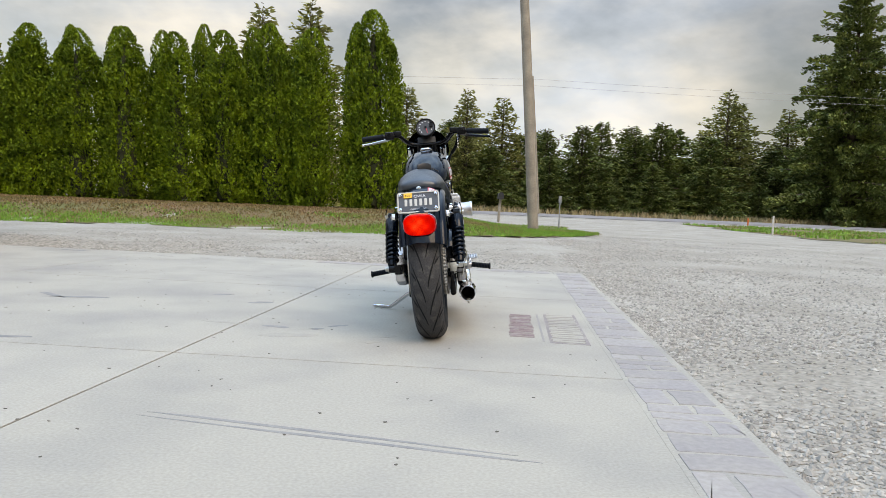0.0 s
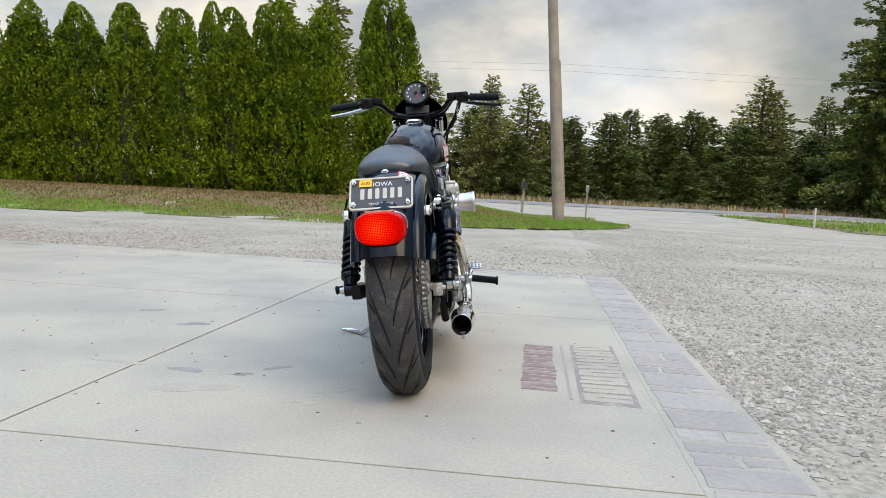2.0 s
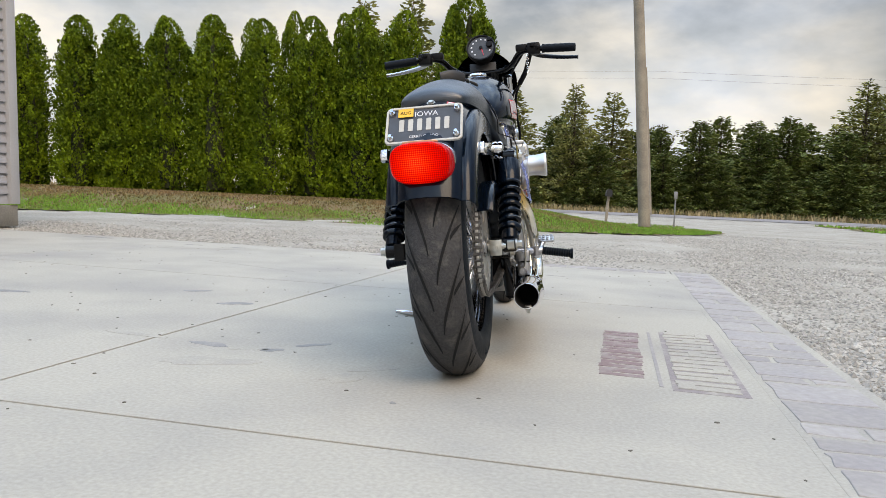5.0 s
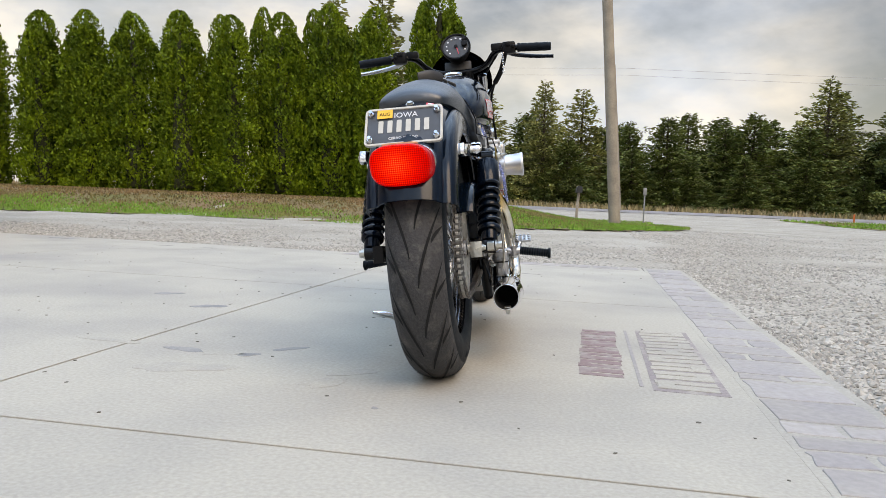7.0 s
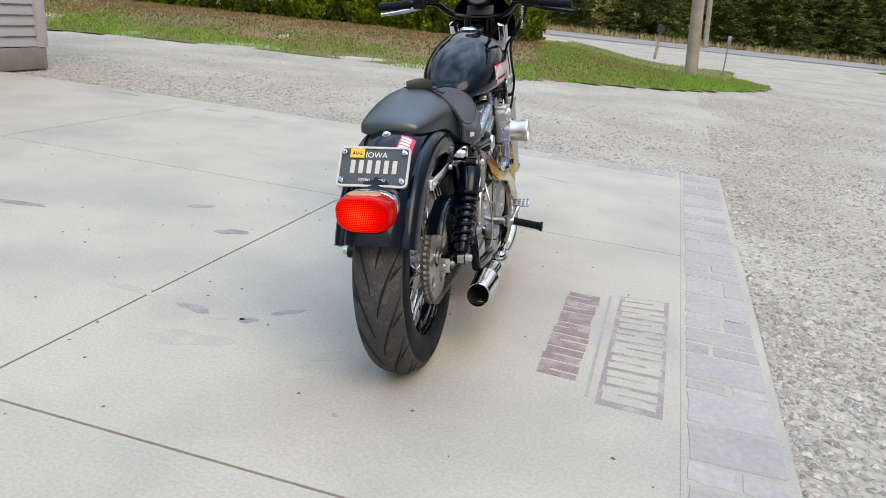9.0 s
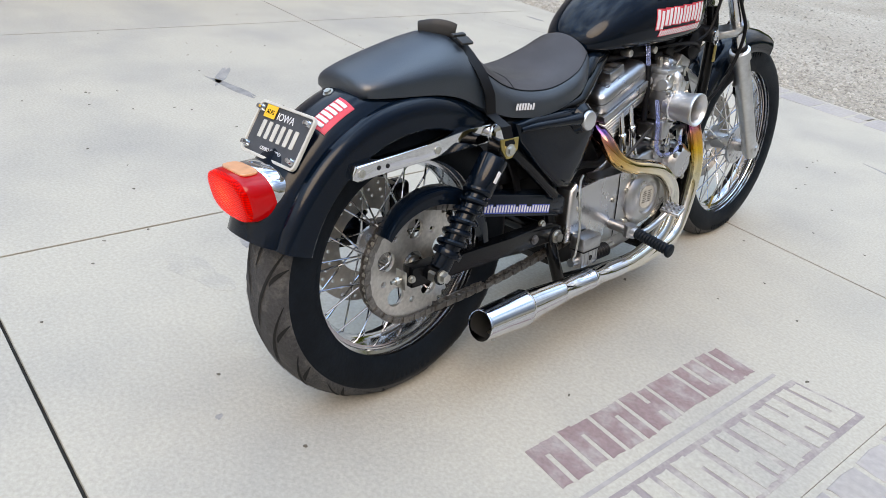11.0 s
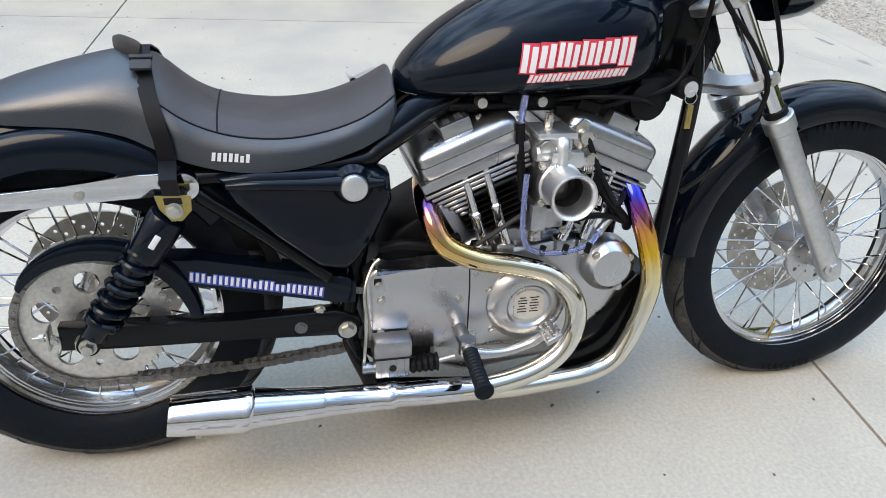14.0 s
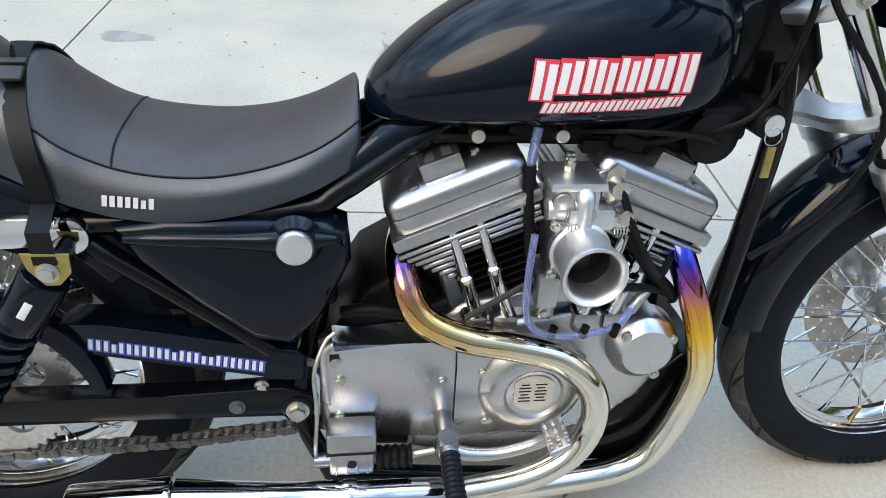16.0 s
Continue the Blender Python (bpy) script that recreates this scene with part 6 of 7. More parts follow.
P("fuel_union", lambda bm: (cyl(bm, (0.150, 0.886, 0.618), (0.172, 0.886, 0.618), 0.012, n=6, bevel=0.001), cyl(bm, (0.158, 0.878, 0.614), (0.158, 0.900, 0.600), 0.008, n=12)), M_ZINC, CB)
P("slide_housing", lambda bm: box(bm, (0.132, 0.820, 0.632), (0.062, 0.062, 0.050), 0.006), M_BELL, CB)
P("top_cover", lambda bm: box(bm, (0.128, 0.820, 0.660), (0.078, 0.074, 0.012), 0.003), M_BELL, CB)
P("intake_bell", lambda bm: lathe(bm, [(0.155, 0.034), (0.160, 0.040), (0.176, 0.041), (0.179, 0.0375), (0.20, 0.0372), (0.222, 0.0392), (0.234, 0.0418), (0.240, 0.0428), (0.2435, 0.0418), (0.2445, 0.0395), (0.241, 0.0355), (0.233, 0.0328), (0.21, 0.0305), (0.165, 0.030)], (0, 0.829, 0.574), "X", 48), M_BELL, CB, "polished bell-mouthed intake stack")
P("throat", lambda bm: lathe(bm, [(0.205, 0.0300), (0.19, 0.0297), (0.172, 0.0292), (0.171, 0.0005)], (0, 0.829, 0.574), "X", 32), M_DARK, CB)
P("throttle_wheel", lambda bm: lathe(bm, [(0.124, 0.0005), (0.124, 0.020), (0.127, 0.021), (0.129, 0.017), (0.132, 0.021), (0.135, 0.020), (0.136, 0.008), (0.142, 0.007), (0.142, 0.0005)], (0, 0.868, 0.648), "X", 28), M_BELL, CB, "grooved throttle cable wheel")
P("carburettor_arm", lambda bm: (box(bm, (0.165, 0.838, 0.618), (0.022, 0.062, 0.030), 0.005), box(bm, (0.158, 0.872, 0.612), (0.022, 0.030, 0.018), 0.004), cyl(bm, (0.150, 0.878, 0.600), (0.150, 0.900, 0.600), 0.009, n=6)), M_BELL, CB)
P("return_spring", lambda bm: sweep(bm, [V(0.172 + 0.010 * math.cos(k * 0.9), 0.806 + 0.0007 * k, 0.606 + 0.010 * math.sin(k * 0.9)) for k in range(40)], 0.0011, 6), M_ZINC, CB, "coiled return spring")
P("link_spring", lambda bm: sweep(bm, [V(0.166 + 0.008 * math.cos(k * 0.9), 0.872 + 0.0006 * k, 0.598 + 0.008 * math.sin(k * 0.9)) for k in range(34)], 0.0010, 6), M_ZINC, CB)
P("link_rod", lambda bm: cyl(bm, (0.168, 0.893, 0.592), (0.172, 0.884, 0.555), 0.002, n=8), M_ZINC, CB)
P("top_nut", lambda bm: (cyl(bm, (0.12, 0.817, 0.664), (0.12, 0.817, 0.684), 0.008, n=6, bevel=0.001), cyl(bm, (0.12, 0.817, 0.684), (0.12, 0.817, 0.690), 0.006, n=12)), M_ZINC, CB)
P("heater_hose", lambda bm: sweep(bm, [(0.135, 0.888, 0.604), (0.138, 0.903, 0.584), (0.135, 0.945, 0.526), (0.125, 0.991, 0.477), (0.11, 1.005, 0.455)], 0.0095, 12, smooth=6), M_PLASTIC, CB, "thick black hose")
P("plug_lead", lambda bm: sweep(bm, [(0.150, 0.875, 0.492), (0.145, 0.905, 0.497), (0.14, 0.95, 0.492), (0.12, 0.992, 0.47)], 0.006, 10, smooth=6), M_PLASTIC, CB)
for k in range(3):
    P("hose_clip", lambda bm, k=k: cyl(bm, (0.172 + 0.001 * k, 0.806 + 0.045 * k, 0.436), (0.1725 + 0.001 * k, 0.810 + 0.045 * k, 0.454), 0.0060, n=10), M_PLASTIC, CB)
P("hose_nozzle", lambda bm: cyl(bm, (0.150, 0.925, 0.462), (0.132, 0.955, 0.487), 0.0085, n=14, bevel=0.001), M_ZINC, CB)
P("throttle_pulley", lambda bm: cyl(bm, (0.09, 0.875, 0.655), (0.165, 0.875, 0.655), 0.012, n=16), M_ZINC, CB)
P("vent_cap", lambda bm: cyl(bm, (0.160, 0.80, 0.640), (0.172, 0.80, 0.640), 0.014, n=16, bevel=0.002), M_ZINC, CB)
P("idle_screw", lambda bm: cyl(bm, (0.160, 0.835, 0.628), (0.180, 0.835, 0.628), 0.008, n=8), M_ZINC, CB)
for y, z in ((0.792, 0.61), (0.848, 0.535), (0.795, 0.54), (0.79, 0.48), (0.845, 0.485), (0.812, 0.684)):
    bolt((0.172 if z < 0.68 else 0.14, y, z), CB, 0.005, V(1, 0, 0) if z < 0.68 else V(0, 0, 1), 0.008)
P("accelerator_pump", lambda bm: (box(bm, (0.165, 0.793, 0.512), (0.03, 0.03, 0.05), 0.006), cyl(bm, (0.15, 0.80, 0.46), (0.15, 0.80, 0.48), 0.013, n=12)), M_CAST, CB)
P("drain_hose", lambda bm: sweep(bm, [(0.155, 0.772, 0.59), (0.172, 0.765, 0.53), (0.176, 0.768, 0.475), (0.178, 0.79, 0.448), (0.176, 0.84, 0.440), (0.168, 0.90, 0.448), (0.15, 0.93, 0.47)], 0.0052, 10, smooth=6), M_HOSE, CB, "clear blue-tinted hose")
P("fuel_hose", lambda bm: sweep(bm, [(0.118, 0.766, 0.672), (0.122, 0.768, 0.62), (0.122, 0.774, 0.57), (0.120, 0.780, 0.53)], 0.0080, 12, smooth=6), M_PLASTIC, CB)
P("fuel_line", lambda bm: sweep(bm, [(0.105, 0.775, 0.718), (0.112, 0.770, 0.695), (0.118, 0.766, 0.668)], 0.0062, 10, smooth=4), M_HOSE, CB)
P("throttle_cable", lambda bm: sweep(bm, [(0.16, 0.878, 0.655), (0.17, 0.90, 0.60), (0.17, 0.93, 0.55), (0.15, 0.96, 0.52), (0.10, 1.0, 0.54)], 0.0055, 8, smooth=6), M_PLASTIC, CB)
P("support_rod", lambda bm: cyl(bm, (0.138, 0.692, 0.450), (0.142, 0.789, 0.516), 0.0045, n=8), M_DARK, CB)
P("horn_cover", lambda bm: (lathe(bm, [(-0.05, 0.0005), (-0.05, 0.034), (0.02, 0.040), (0.045, 0.036), (0.052, 0.022), (0.053, 0.0005)], (0.055, 1.018, 0.700), "X", 24), box(bm, (0.045, 0.955, 0.694), (0.07, 0.11, 0.056), 0.014)), M_PLASTIC)
P("connector", lambda bm: (box(bm, (0.080, 0.905, 0.692), (0.030, 0.045, 0.022), 0.005, Matrix.Rotation(-0.3, 3, "X")), box(bm, (0.075, 0.86, 0.684), (0.028, 0.036, 0.020), 0.004)), M_PLASTIC)
P("coil", lambda bm: (box(bm, (0.02, 0.80, 0.70), (0.12, 0.12, 0.03), 0.01), cyl(bm, (0.06, 0.87, 0.70), (0.06, 0.94, 0.672), 0.006)), M_PLASTIC)
P("spark_plug_lead", lambda bm: sweep(bm, [(0.07, 0.83, 0.70), (0.11, 0.90, 0.715), (0.12, 0.98, 0.712), (0.10, 1.04, 0.69)], 0.0045, 8, smooth=6), M_PLASTIC)
for y in (0.697, 0.808):
    P("tank_mount", lambda bm, y=y: cyl(bm, (0.080, y, 0.706), (0.108, y, 0.706), 0.0095, n=16, bevel=0.002), M_ZINC)

# ----- exhaust -----
EX = P("exhaust_rear_header", lambda bm: sweep(bm, [(0.02, 0.612, 0.535), (0.085, 0.602, 0.530), (0.128, 0.606, 0.500), (0.150, 0.630, 0.458), (0.160, 0.688, 0.430), (0.163, 0.76, 0.414), (0.166, 0.825, 0.393), (0.172, 0.872, 0.353), (0.178, 0.889, 0.308), (0.183, 0.880, 0.258), (0.187, 0.848, 0.216), (0.190, 0.79, 0.186), (0.190, 0.70, 0.167), (0.190, 0.64, 0.166)],
                                               0.0208, 28, smooth=6), M_PIPE_R, label="chrome rear exhaust header, heat-tinted at the port")
P("exhaust_front_header", lambda bm: sweep(bm, [(0.03, 0.985, 0.565), (0.09, 0.995, 0.552), (0.130, 1.012, 0.500), (0.143, 1.038, 0.43), (0.146, 1.056, 0.355), (0.146, 1.052, 0.300), (0.147, 1.030, 0.228), (0.149, 0.998, 0.172), (0.152, 0.945, 0.147), (0.16, 0.87, 0.143), (0.175, 0.76, 0.148), (0.188, 0.66, 0.162)],
                                           0.0208, 28, smooth=6), M_PIPE_F, label="chrome front exhaust header with blue and gold heat tint")


def muffler(bm):
    pr = [(0.66, 0.0235), (0.60, 0.0240), (0.535, 0.0235), (0.53, 0.0265), (0.515, 0.0265), (0.51, 0.0240), (0.40, 0.0290), (0.396, 0.0305), (0.392, 0.0300), (0.27, 0.0375), (0.266, 0.0425), (0.262, 0.0440), (0.256, 0.0432), (0.20, 0.0405), (0.130, 0.0365), (0.126, 0.0360), (0.124, 0.0350), (0.124, 0.0338), (0.15, 0.0345), (0.24, 0.032)]
    rs = []
    for y, r in pr:
        f = (0.66 - y) / 0.54
        c = V(0.190 - 0.004 * f, y, 0.166 + 0.008 * f)
        rs.append([c + V(r * math.cos(2 * math.pi * k / 40), r * math.sin(2 * math.pi * k / 40) * 0.17, r * math.sin(2 * math.pi * k / 40)) for k in range(40)])
    rings(bm, rs, cap=False)


MU = P("exhaust_megaphone", muffler, M_CHROME, label="chrome megaphone exhaust with an open end")
P("bore", lambda bm: rings(bm, [[V(0.187, y, 0.173) + V(r * math.cos(2 * math.pi * k / 32), 0.17 * r * math.sin(2 * math.pi * k / 32), r * math.sin(2 * math.pi * k / 32)) for k in range(32)] for y, r in ((0.1285, 0.0342), (0.25, 0.031), (0.26, 0.001))], cap=False), M_HOLE, MU)
bolt((0.186, 0.17, 0.134), MU, 0.006, V(0, 0, -1), 0.014)
P("pipe_clamp", lambda bm: box(bm, (0.186, 0.17, 0.137), (0.02, 0.024, 0.012), 0.003), M_ZINC, MU)

# ----- fork and front end -----
fd = V(0, 0.53, -0.848).normalized()
fb = V(0, 1.510, 0.322)


def fork(sx):
    x = 0.098 * sx
    low = V(x, 1.528, 0.296)
    top = low - fd * 0.78
    root = P("fork_leg", lambda bm: (sweep(bm, [low, low - fd * 0.02, low - fd * 0.06, low - fd * 0.40, low - fd * 0.405, low - fd * 0.435, low - fd * 0.44], [0.020, 0.026, 0.0235, 0.026, 0.031, 0.031, 0.024], 28)), M_FORK, label="alloy telescopic fork leg")
    P("fork_tube", lambda bm: cyl(bm, low - fd * 0.43, top, 0.0195, n=24), M_CHROME, root)
    P("axle_clamp", lambda bm: (cyl(bm, V(x - 0.022, FA.y, FA.z), V(x + 0.022 * 1.0, FA.y, FA.z), 0.021, n=20, bevel=0.003), cyl(bm, V(x + sx * 0.02, FA.y, FA.z), V(x + sx * 0.028, FA.y, FA.z), 0.012, n=6)), M_FORK, root)
    P("dust_seal", lambda bm: cyl(bm, low - fd * 0.44, low - fd * 0.452, 0.0235, n=20), M_PLASTIC, root)
    bolt(low - fd * 0.30 + V(-sx * 0.028, 0, 0), root, 0.007, V(sx, 0, 0))
    return top


tr, tl = fork(1), fork(-1)
for s, nm in ((0.70, "upper_triple_tree"), (0.525, "lower_triple_tree")):
    def tree(bm, s=s):
        c0 = V(0, 1.528, 0.296) - fd * s
        back = V(0, -0.055, -0.034) * (1.0 if s > 0.6 else 0.9)
        rs = []
        for x, w in ((-0.126, 0.018), (-0.11, 0.030), (-0.075, 0.026), (-0.04, 0.02), (0, 0.028), (0.04, 0.02), (0.075, 0.026), (0.11, 0.030), (0.126, 0.018)):
            cc = c0 + back * (1 - (x / 0.128) ** 2)
            n = fd.cross(V(1, 0, 0))
            rs.append([cc + V(x, 0, 0) + n * a * w + fd * b * 0.012 for a, b in ((1, 0.6), (0.8, 1), (-0.8, 1), (-1, 0.6), (-1, -0.6), (-0.8, -1), (0.8, -1), (1, -0.6))])
        rings(bm, rs)
    TT = P(nm, tree, M_FORK, label="polished alloy triple clamp")
    bolt(V(0.126, 1.528, 0.296) - fd * s, TT, 0.009, h=0.006)
half_f = [(0.060, -0.046), (0.062, -0.022), (0.057, -0.004), (0.042, 0.010), (0.022, 0.018)]
sec_f = half_f + [(0, 0.020)] + [(-x, d) for x, d in reversed(half_f)]
FF = P("front_fender", lambda bm: fender(bm, FA, 0.346, sec_f, 72, 176, 36, lambda f: 0.010 + 0.012 * math.sin(math.pi * f)), M_BLACK, label="gloss black front fender")
for sx in (1, -1):
    P("fender_bracket", lambda bm, sx=sx: slab_profile(bm, [(1.355, 0.62), (1.40, 0.62), (1.42, 0.53), (1.40, 0.50), (1.37, 0.52)], sx * 0.066, sx * 0.074, 0.002), M_FRAME, FF)
P("front_caliper", lambda bm: box(bm, (-0.075, 1.41, 0.40), (0.05, 0.06, 0.10), 0.012, Matrix.Rotation(0.5, 3, "X")), M_CAST)
P("rear_caliper", lambda bm: box(bm, (-0.085, 0.10, 0.40), (0.045, 0.06, 0.09), 0.012), M_FRAME)

# headlamp fairing
def cowl(bm):
    rs = []
    for k in range(9):
        f = k / 8
        w = math.cos(f * math.pi / 2 * 0.93)
        y = 1.235 + 0.16 * math.sin(f * math.pi / 2)
        rs.append([V(0.132 * w * math.cos(a), y - 0.05 * math.sin(a), 0.955 + 0.125 * w * math.sin(a)) for a in [2 * math.pi * j / 32 for j in range(32)]])
    inner = [[(p - V(0, 1.24, 0.955)) * 0.96 + V(0, 1.238, 0.955) for p in r] for r in reversed(rs)]
    rings(bm, rs + inner, cap=False)


FR = P("headlamp_fairing", cowl, M_BLACK, label="small black bowl fairing round the headlamp", angle=60)
P("headlamp", lambda bm: lathe(bm, [(0, 0.02), (0.02, 0.06), (0.07, 0.085), (0.10, 0.086), (0.102, 0.0005)], (0, 1.262, 0.95), "Y", 32), M_FRAME, FR)
P("instrument_plate", lambda bm: box(bm, (0, 1.155, 1.005), (0.11, 0.006, 0.05), 0.004, Matrix.Rotation(-0.35, 3, "X")), M_DARK, FR)
# tachometer: its face looks back and up
ga = V(0, -0.93, 0.36).normalized()
GM = Matrix.Translation((0, 1.125, 1.083)) @ Matrix((V(1, 0, 0), ga.cross(V(1, 0, 0)), ga)).transposed().to_4x4()


def gauge_ring(bm, prof, n=40):
    rings(bm, [[GM @ V(r * math.cos(2 * math.pi * k / n), r * math.sin(2 * math.pi * k / n), h) for k in range(n)] for h, r in prof], cap=False)


TA = P("tachometer", lambda bm: gauge_ring(bm, [(-0.055, 0.001), (-0.055, 0.045), (-0.02, 0.058), (0.002, 0.060), (0.005, 0.058), (0.004, 0.053), (-0.002, 0.052)]), M_PLASTIC, label="round black tachometer with a red needle")
P("dial", lambda bm: gauge_ring(bm, [(-0.001, 0.0525), (-0.001, 0.001)]), M_FACE, TA)


def ticks(bm):
    for k in range(10):
        a = radians(230 - 28 * k)
        for r0, r1, w in ((0.036, 0.042, 0.0032),):
            q = [GM @ V(r * math.cos(a) - s * w * math.sin(a), r * math.sin(a) + s * w * math.cos(a), 0.0002) for r, s in ((r0, -1), (r1, -1), (r1, 1), (r0, 1))]
            bm.faces.new([bm.verts.new(p) for p in q])


P("dial_marks", ticks, M_WHITEPAINT, TA)["kind"] = "stuff"
P("needle", lambda bm: bm.faces.new([bm.verts.new(GM @ V(*p)) for p in ((-0.002, 0.004, 0.002), (0.002, 0.004, 0.002), (0.012, -0.037, 0.002), (0.010, -0.037, 0.002))]), M_REDPRINT, TA)
P("needle_hub", lambda bm: cyl(bm, GM @ V(0, 0, 0.0), GM @ V(0, 0, 0.005), 0.007, n=16), M_PLASTIC, TA)
P("shift_light", lambda bm: (cyl(bm, GM @ V(0.034, 0.030, 0.0), GM @ V(0.034, 0.030, 0.016), 0.008, n=14), cyl(bm, GM @ V(0.034, 0.008, 0.0), GM @ V(0.034, 0.008, 0.014), 0.012, n=14)), M_PLASTIC, TA)

# handlebar
HB = P("handlebar", lambda bm: (sweep(bm, [(-0.365, 1.0, 1.022), (-0.24, 1.02, 1.034), (-0.165, 1.06, 1.036), (-0.125, 1.115, 1.005), (-0.08, 1.14, 0.985), (0, 1.14, 0.98), (0.08, 1.14, 0.985), (0.125, 1.115, 1.005), (0.165, 1.06, 1.036), (0.24, 1.02, 1.034), (0.365, 1.0, 1.022)], 0.0115, 16, smooth=6),
                                cyl(bm, (-0.045, 1.14, 0.98), (-0.045, 1.15, 0.93), 0.018), cyl(bm, (0.045, 1.14, 0.98), (0.045, 1.15, 0.93), 0.018)), M_FRAME, label="black drag-style handlebar")
for sx in (1, -1):
    P("grip", lambda bm, sx=sx: sweep(bm, [(sx * (0.250 + 0.0125 * k), 1.018 - 0.0019 * k, 1.033 - 0.0011 * k) for k in range(11)], [0.0175] + [0.0160 + 0.0006 * (k % 2) for k in range(9)] + [0.0150], 18), M_RUBBER, HB, "black rubber grip")
    P("switch_housing", lambda bm, sx=sx: (box(bm, (sx * 0.215, 1.026, 1.036), (0.052, 0.042, 0.046), 0.008), box(bm, (sx * 0.212, 1.005, 1.048), (0.018, 0.02, 0.016), 0.003), box(bm, (sx * 0.232, 1.005, 1.038), (0.012, 0.02, 0.012), 0.003), box(bm, (sx * 0.17, 1.05, 1.048), (0.05, 0.036, 0.028), 0.006)), M_PLASTIC, HB)
    P("lever", lambda bm, sx=sx: sweep(bm, [(sx * 0.205, 1.055, 1.030), (sx * 0.24, 1.075, 1.018), (sx * 0.31, 1.075, 1.005), (sx * 0.375, 1.06, 0.996), (sx * 0.385, 1.058, 0.995)], [0.011, 0.009, 0.008, 0.007, 0.009], 10, smooth=5), M_SATIN if sx > 0 else M_ALLOY, HB, "brake or clutch lever")
P("throttle_cable", lambda bm: (sweep(bm, [(0.205, 1.03, 1.02), (0.185, 1.045, 0.965), (0.145, 1.08, 0.91), (0.118, 1.10, 0.87), (0.112, 1.09, 0.80), (0.11, 1.06, 0.735), (0.10, 0.98, 0.70)], 0.0048, 8, smooth=6),
                                sweep(bm, [(0.195, 1.03, 1.02), (0.175, 1.05, 0.96), (0.132, 1.12, 0.88), (0.125, 1.20, 0.80), (0.13, 1.24, 0.72), (0.12, 1.20, 0.60), (0.11, 1.11, 0.52)], 0.0050, 8, smooth=6)), M_PLASTIC, HB, "black control cables")
P("cable_sleeve", lambda bm: sweep(bm, [(0.178, 1.05, 0.955), (0.165, 1.062, 0.935), (0.150, 1.076, 0.915)], 0.010, 10, smooth=4), M_PLASTIC, HB)
P("tether_chain", lambda bm: [lathe(bm, [(0.0008 * math.cos(t), 0.0045 + 0.001 * math.sin(t)) for t in [k * math.pi / 3 for k in range(6)]], (0.19 + 0.0, 1.0 + 0.004 * (k % 2), 1.012 - 0.0085 * k), "X" if k % 2 else "Y", 10, closed=True) for k in range(9)], M_CHROME, HB, "small hanging steel chain")
P("brake_hose", lambda bm: sweep(bm, [(0.17, 1.065, 1.03), (0.10, 1.20, 0.95), (0.085, 1.28, 0.80), (0.02, 1.34, 0.72), (-0.06, 1.38, 0.55), (-0.08, 1.41, 0.44)], 0.0045, 8, smooth=6), M_PLASTIC, HB)

# side stand, on the left
KS = P("side_stand", lambda bm: sweep(bm, [(-0.10, 0.70, 0.15), (-0.16, 0.73, 0.115), (-0.225, 0.77, 0.070), (-0.268, 0.797, 0.044)], [0.012, 0.011, 0.010, 0.009], 12, smooth=4), M_CHROME, label="chrome side stand")
P("stand_foot", lambda bm: sweep(bm, [(-0.262, 0.793, 0.046), (-0.300, 0.840, 0.046), (-0.335, 0.862, 0.049), (-0.366, 0.853, 0.054)], [0.009, 0.010, 0.009, 0.006], 10, smooth=4), M_CHROME, KS)

# ---------- slabs and border stones of the pad ----------
for a0, a1 in zip(a_lines, a_lines[1:]):
    for b0, b1 in zip(b_lines, b_lines[1:]):
        flat_piece("slab", [pad(b0 + GAP, a0 + GAP), pad(b1 - (0 if b1 == B_IN else GAP), a0 + GAP), pad(b1 - (0 if b1 == B_IN else GAP), a1 - GAP), pad(b0 + GAP, a1 - GAP)], -0.05, 0.0, M_CONC, 0.001)
flat_piece("border_bed", [pad(B_IN + 0.001, -9), pad(B_OUT, -9), pad(B_OUT, A_FAR), pad(B_IN + 0.001, A_FAR)], -0.09, -0.0014, M_CONC, 0.008)
flat_piece("border_bed", [pad(-11.5, A_IN + 0.001), pad(B_IN - 0.001, A_IN + 0.001), pad(B_IN - 0.001, A_FAR), pad(-11.5, A_FAR)], -0.09, -0.0014, M_CONC, 0.008)


def flag(u0, u1, v0, v1, place, rng):
    """One stamped stone with a wavering outline."""
    pts = []
    for (ua, va), (ub, vb) in (((u0, v0), (u1, v0)), ((u1, v0), (u1, v1)), ((u1, v1), (u0, v1)), ((u0, v1), (u0, v0))):
        pts += [(ua * 0.975 + ub * 0.025, va * 0.975 + vb * 0.025), (ua * 0.6 + ub * 0.4, va * 0.6 + vb * 0.4)]
        pts += [(ua * 0.025 + ub * 0.975, va * 0.025 + vb * 0.975)]
    poly = [place(u + rng.uniform(-0.005, 0.005), v + rng.uniform(-0.007, 0.007)) for u, v in pts]
    flat_piece("flagstone", poly, -0.02, 0.0005 + rng.uniform(-0.0004, 0.0006), M_FLAG, 0.0015)


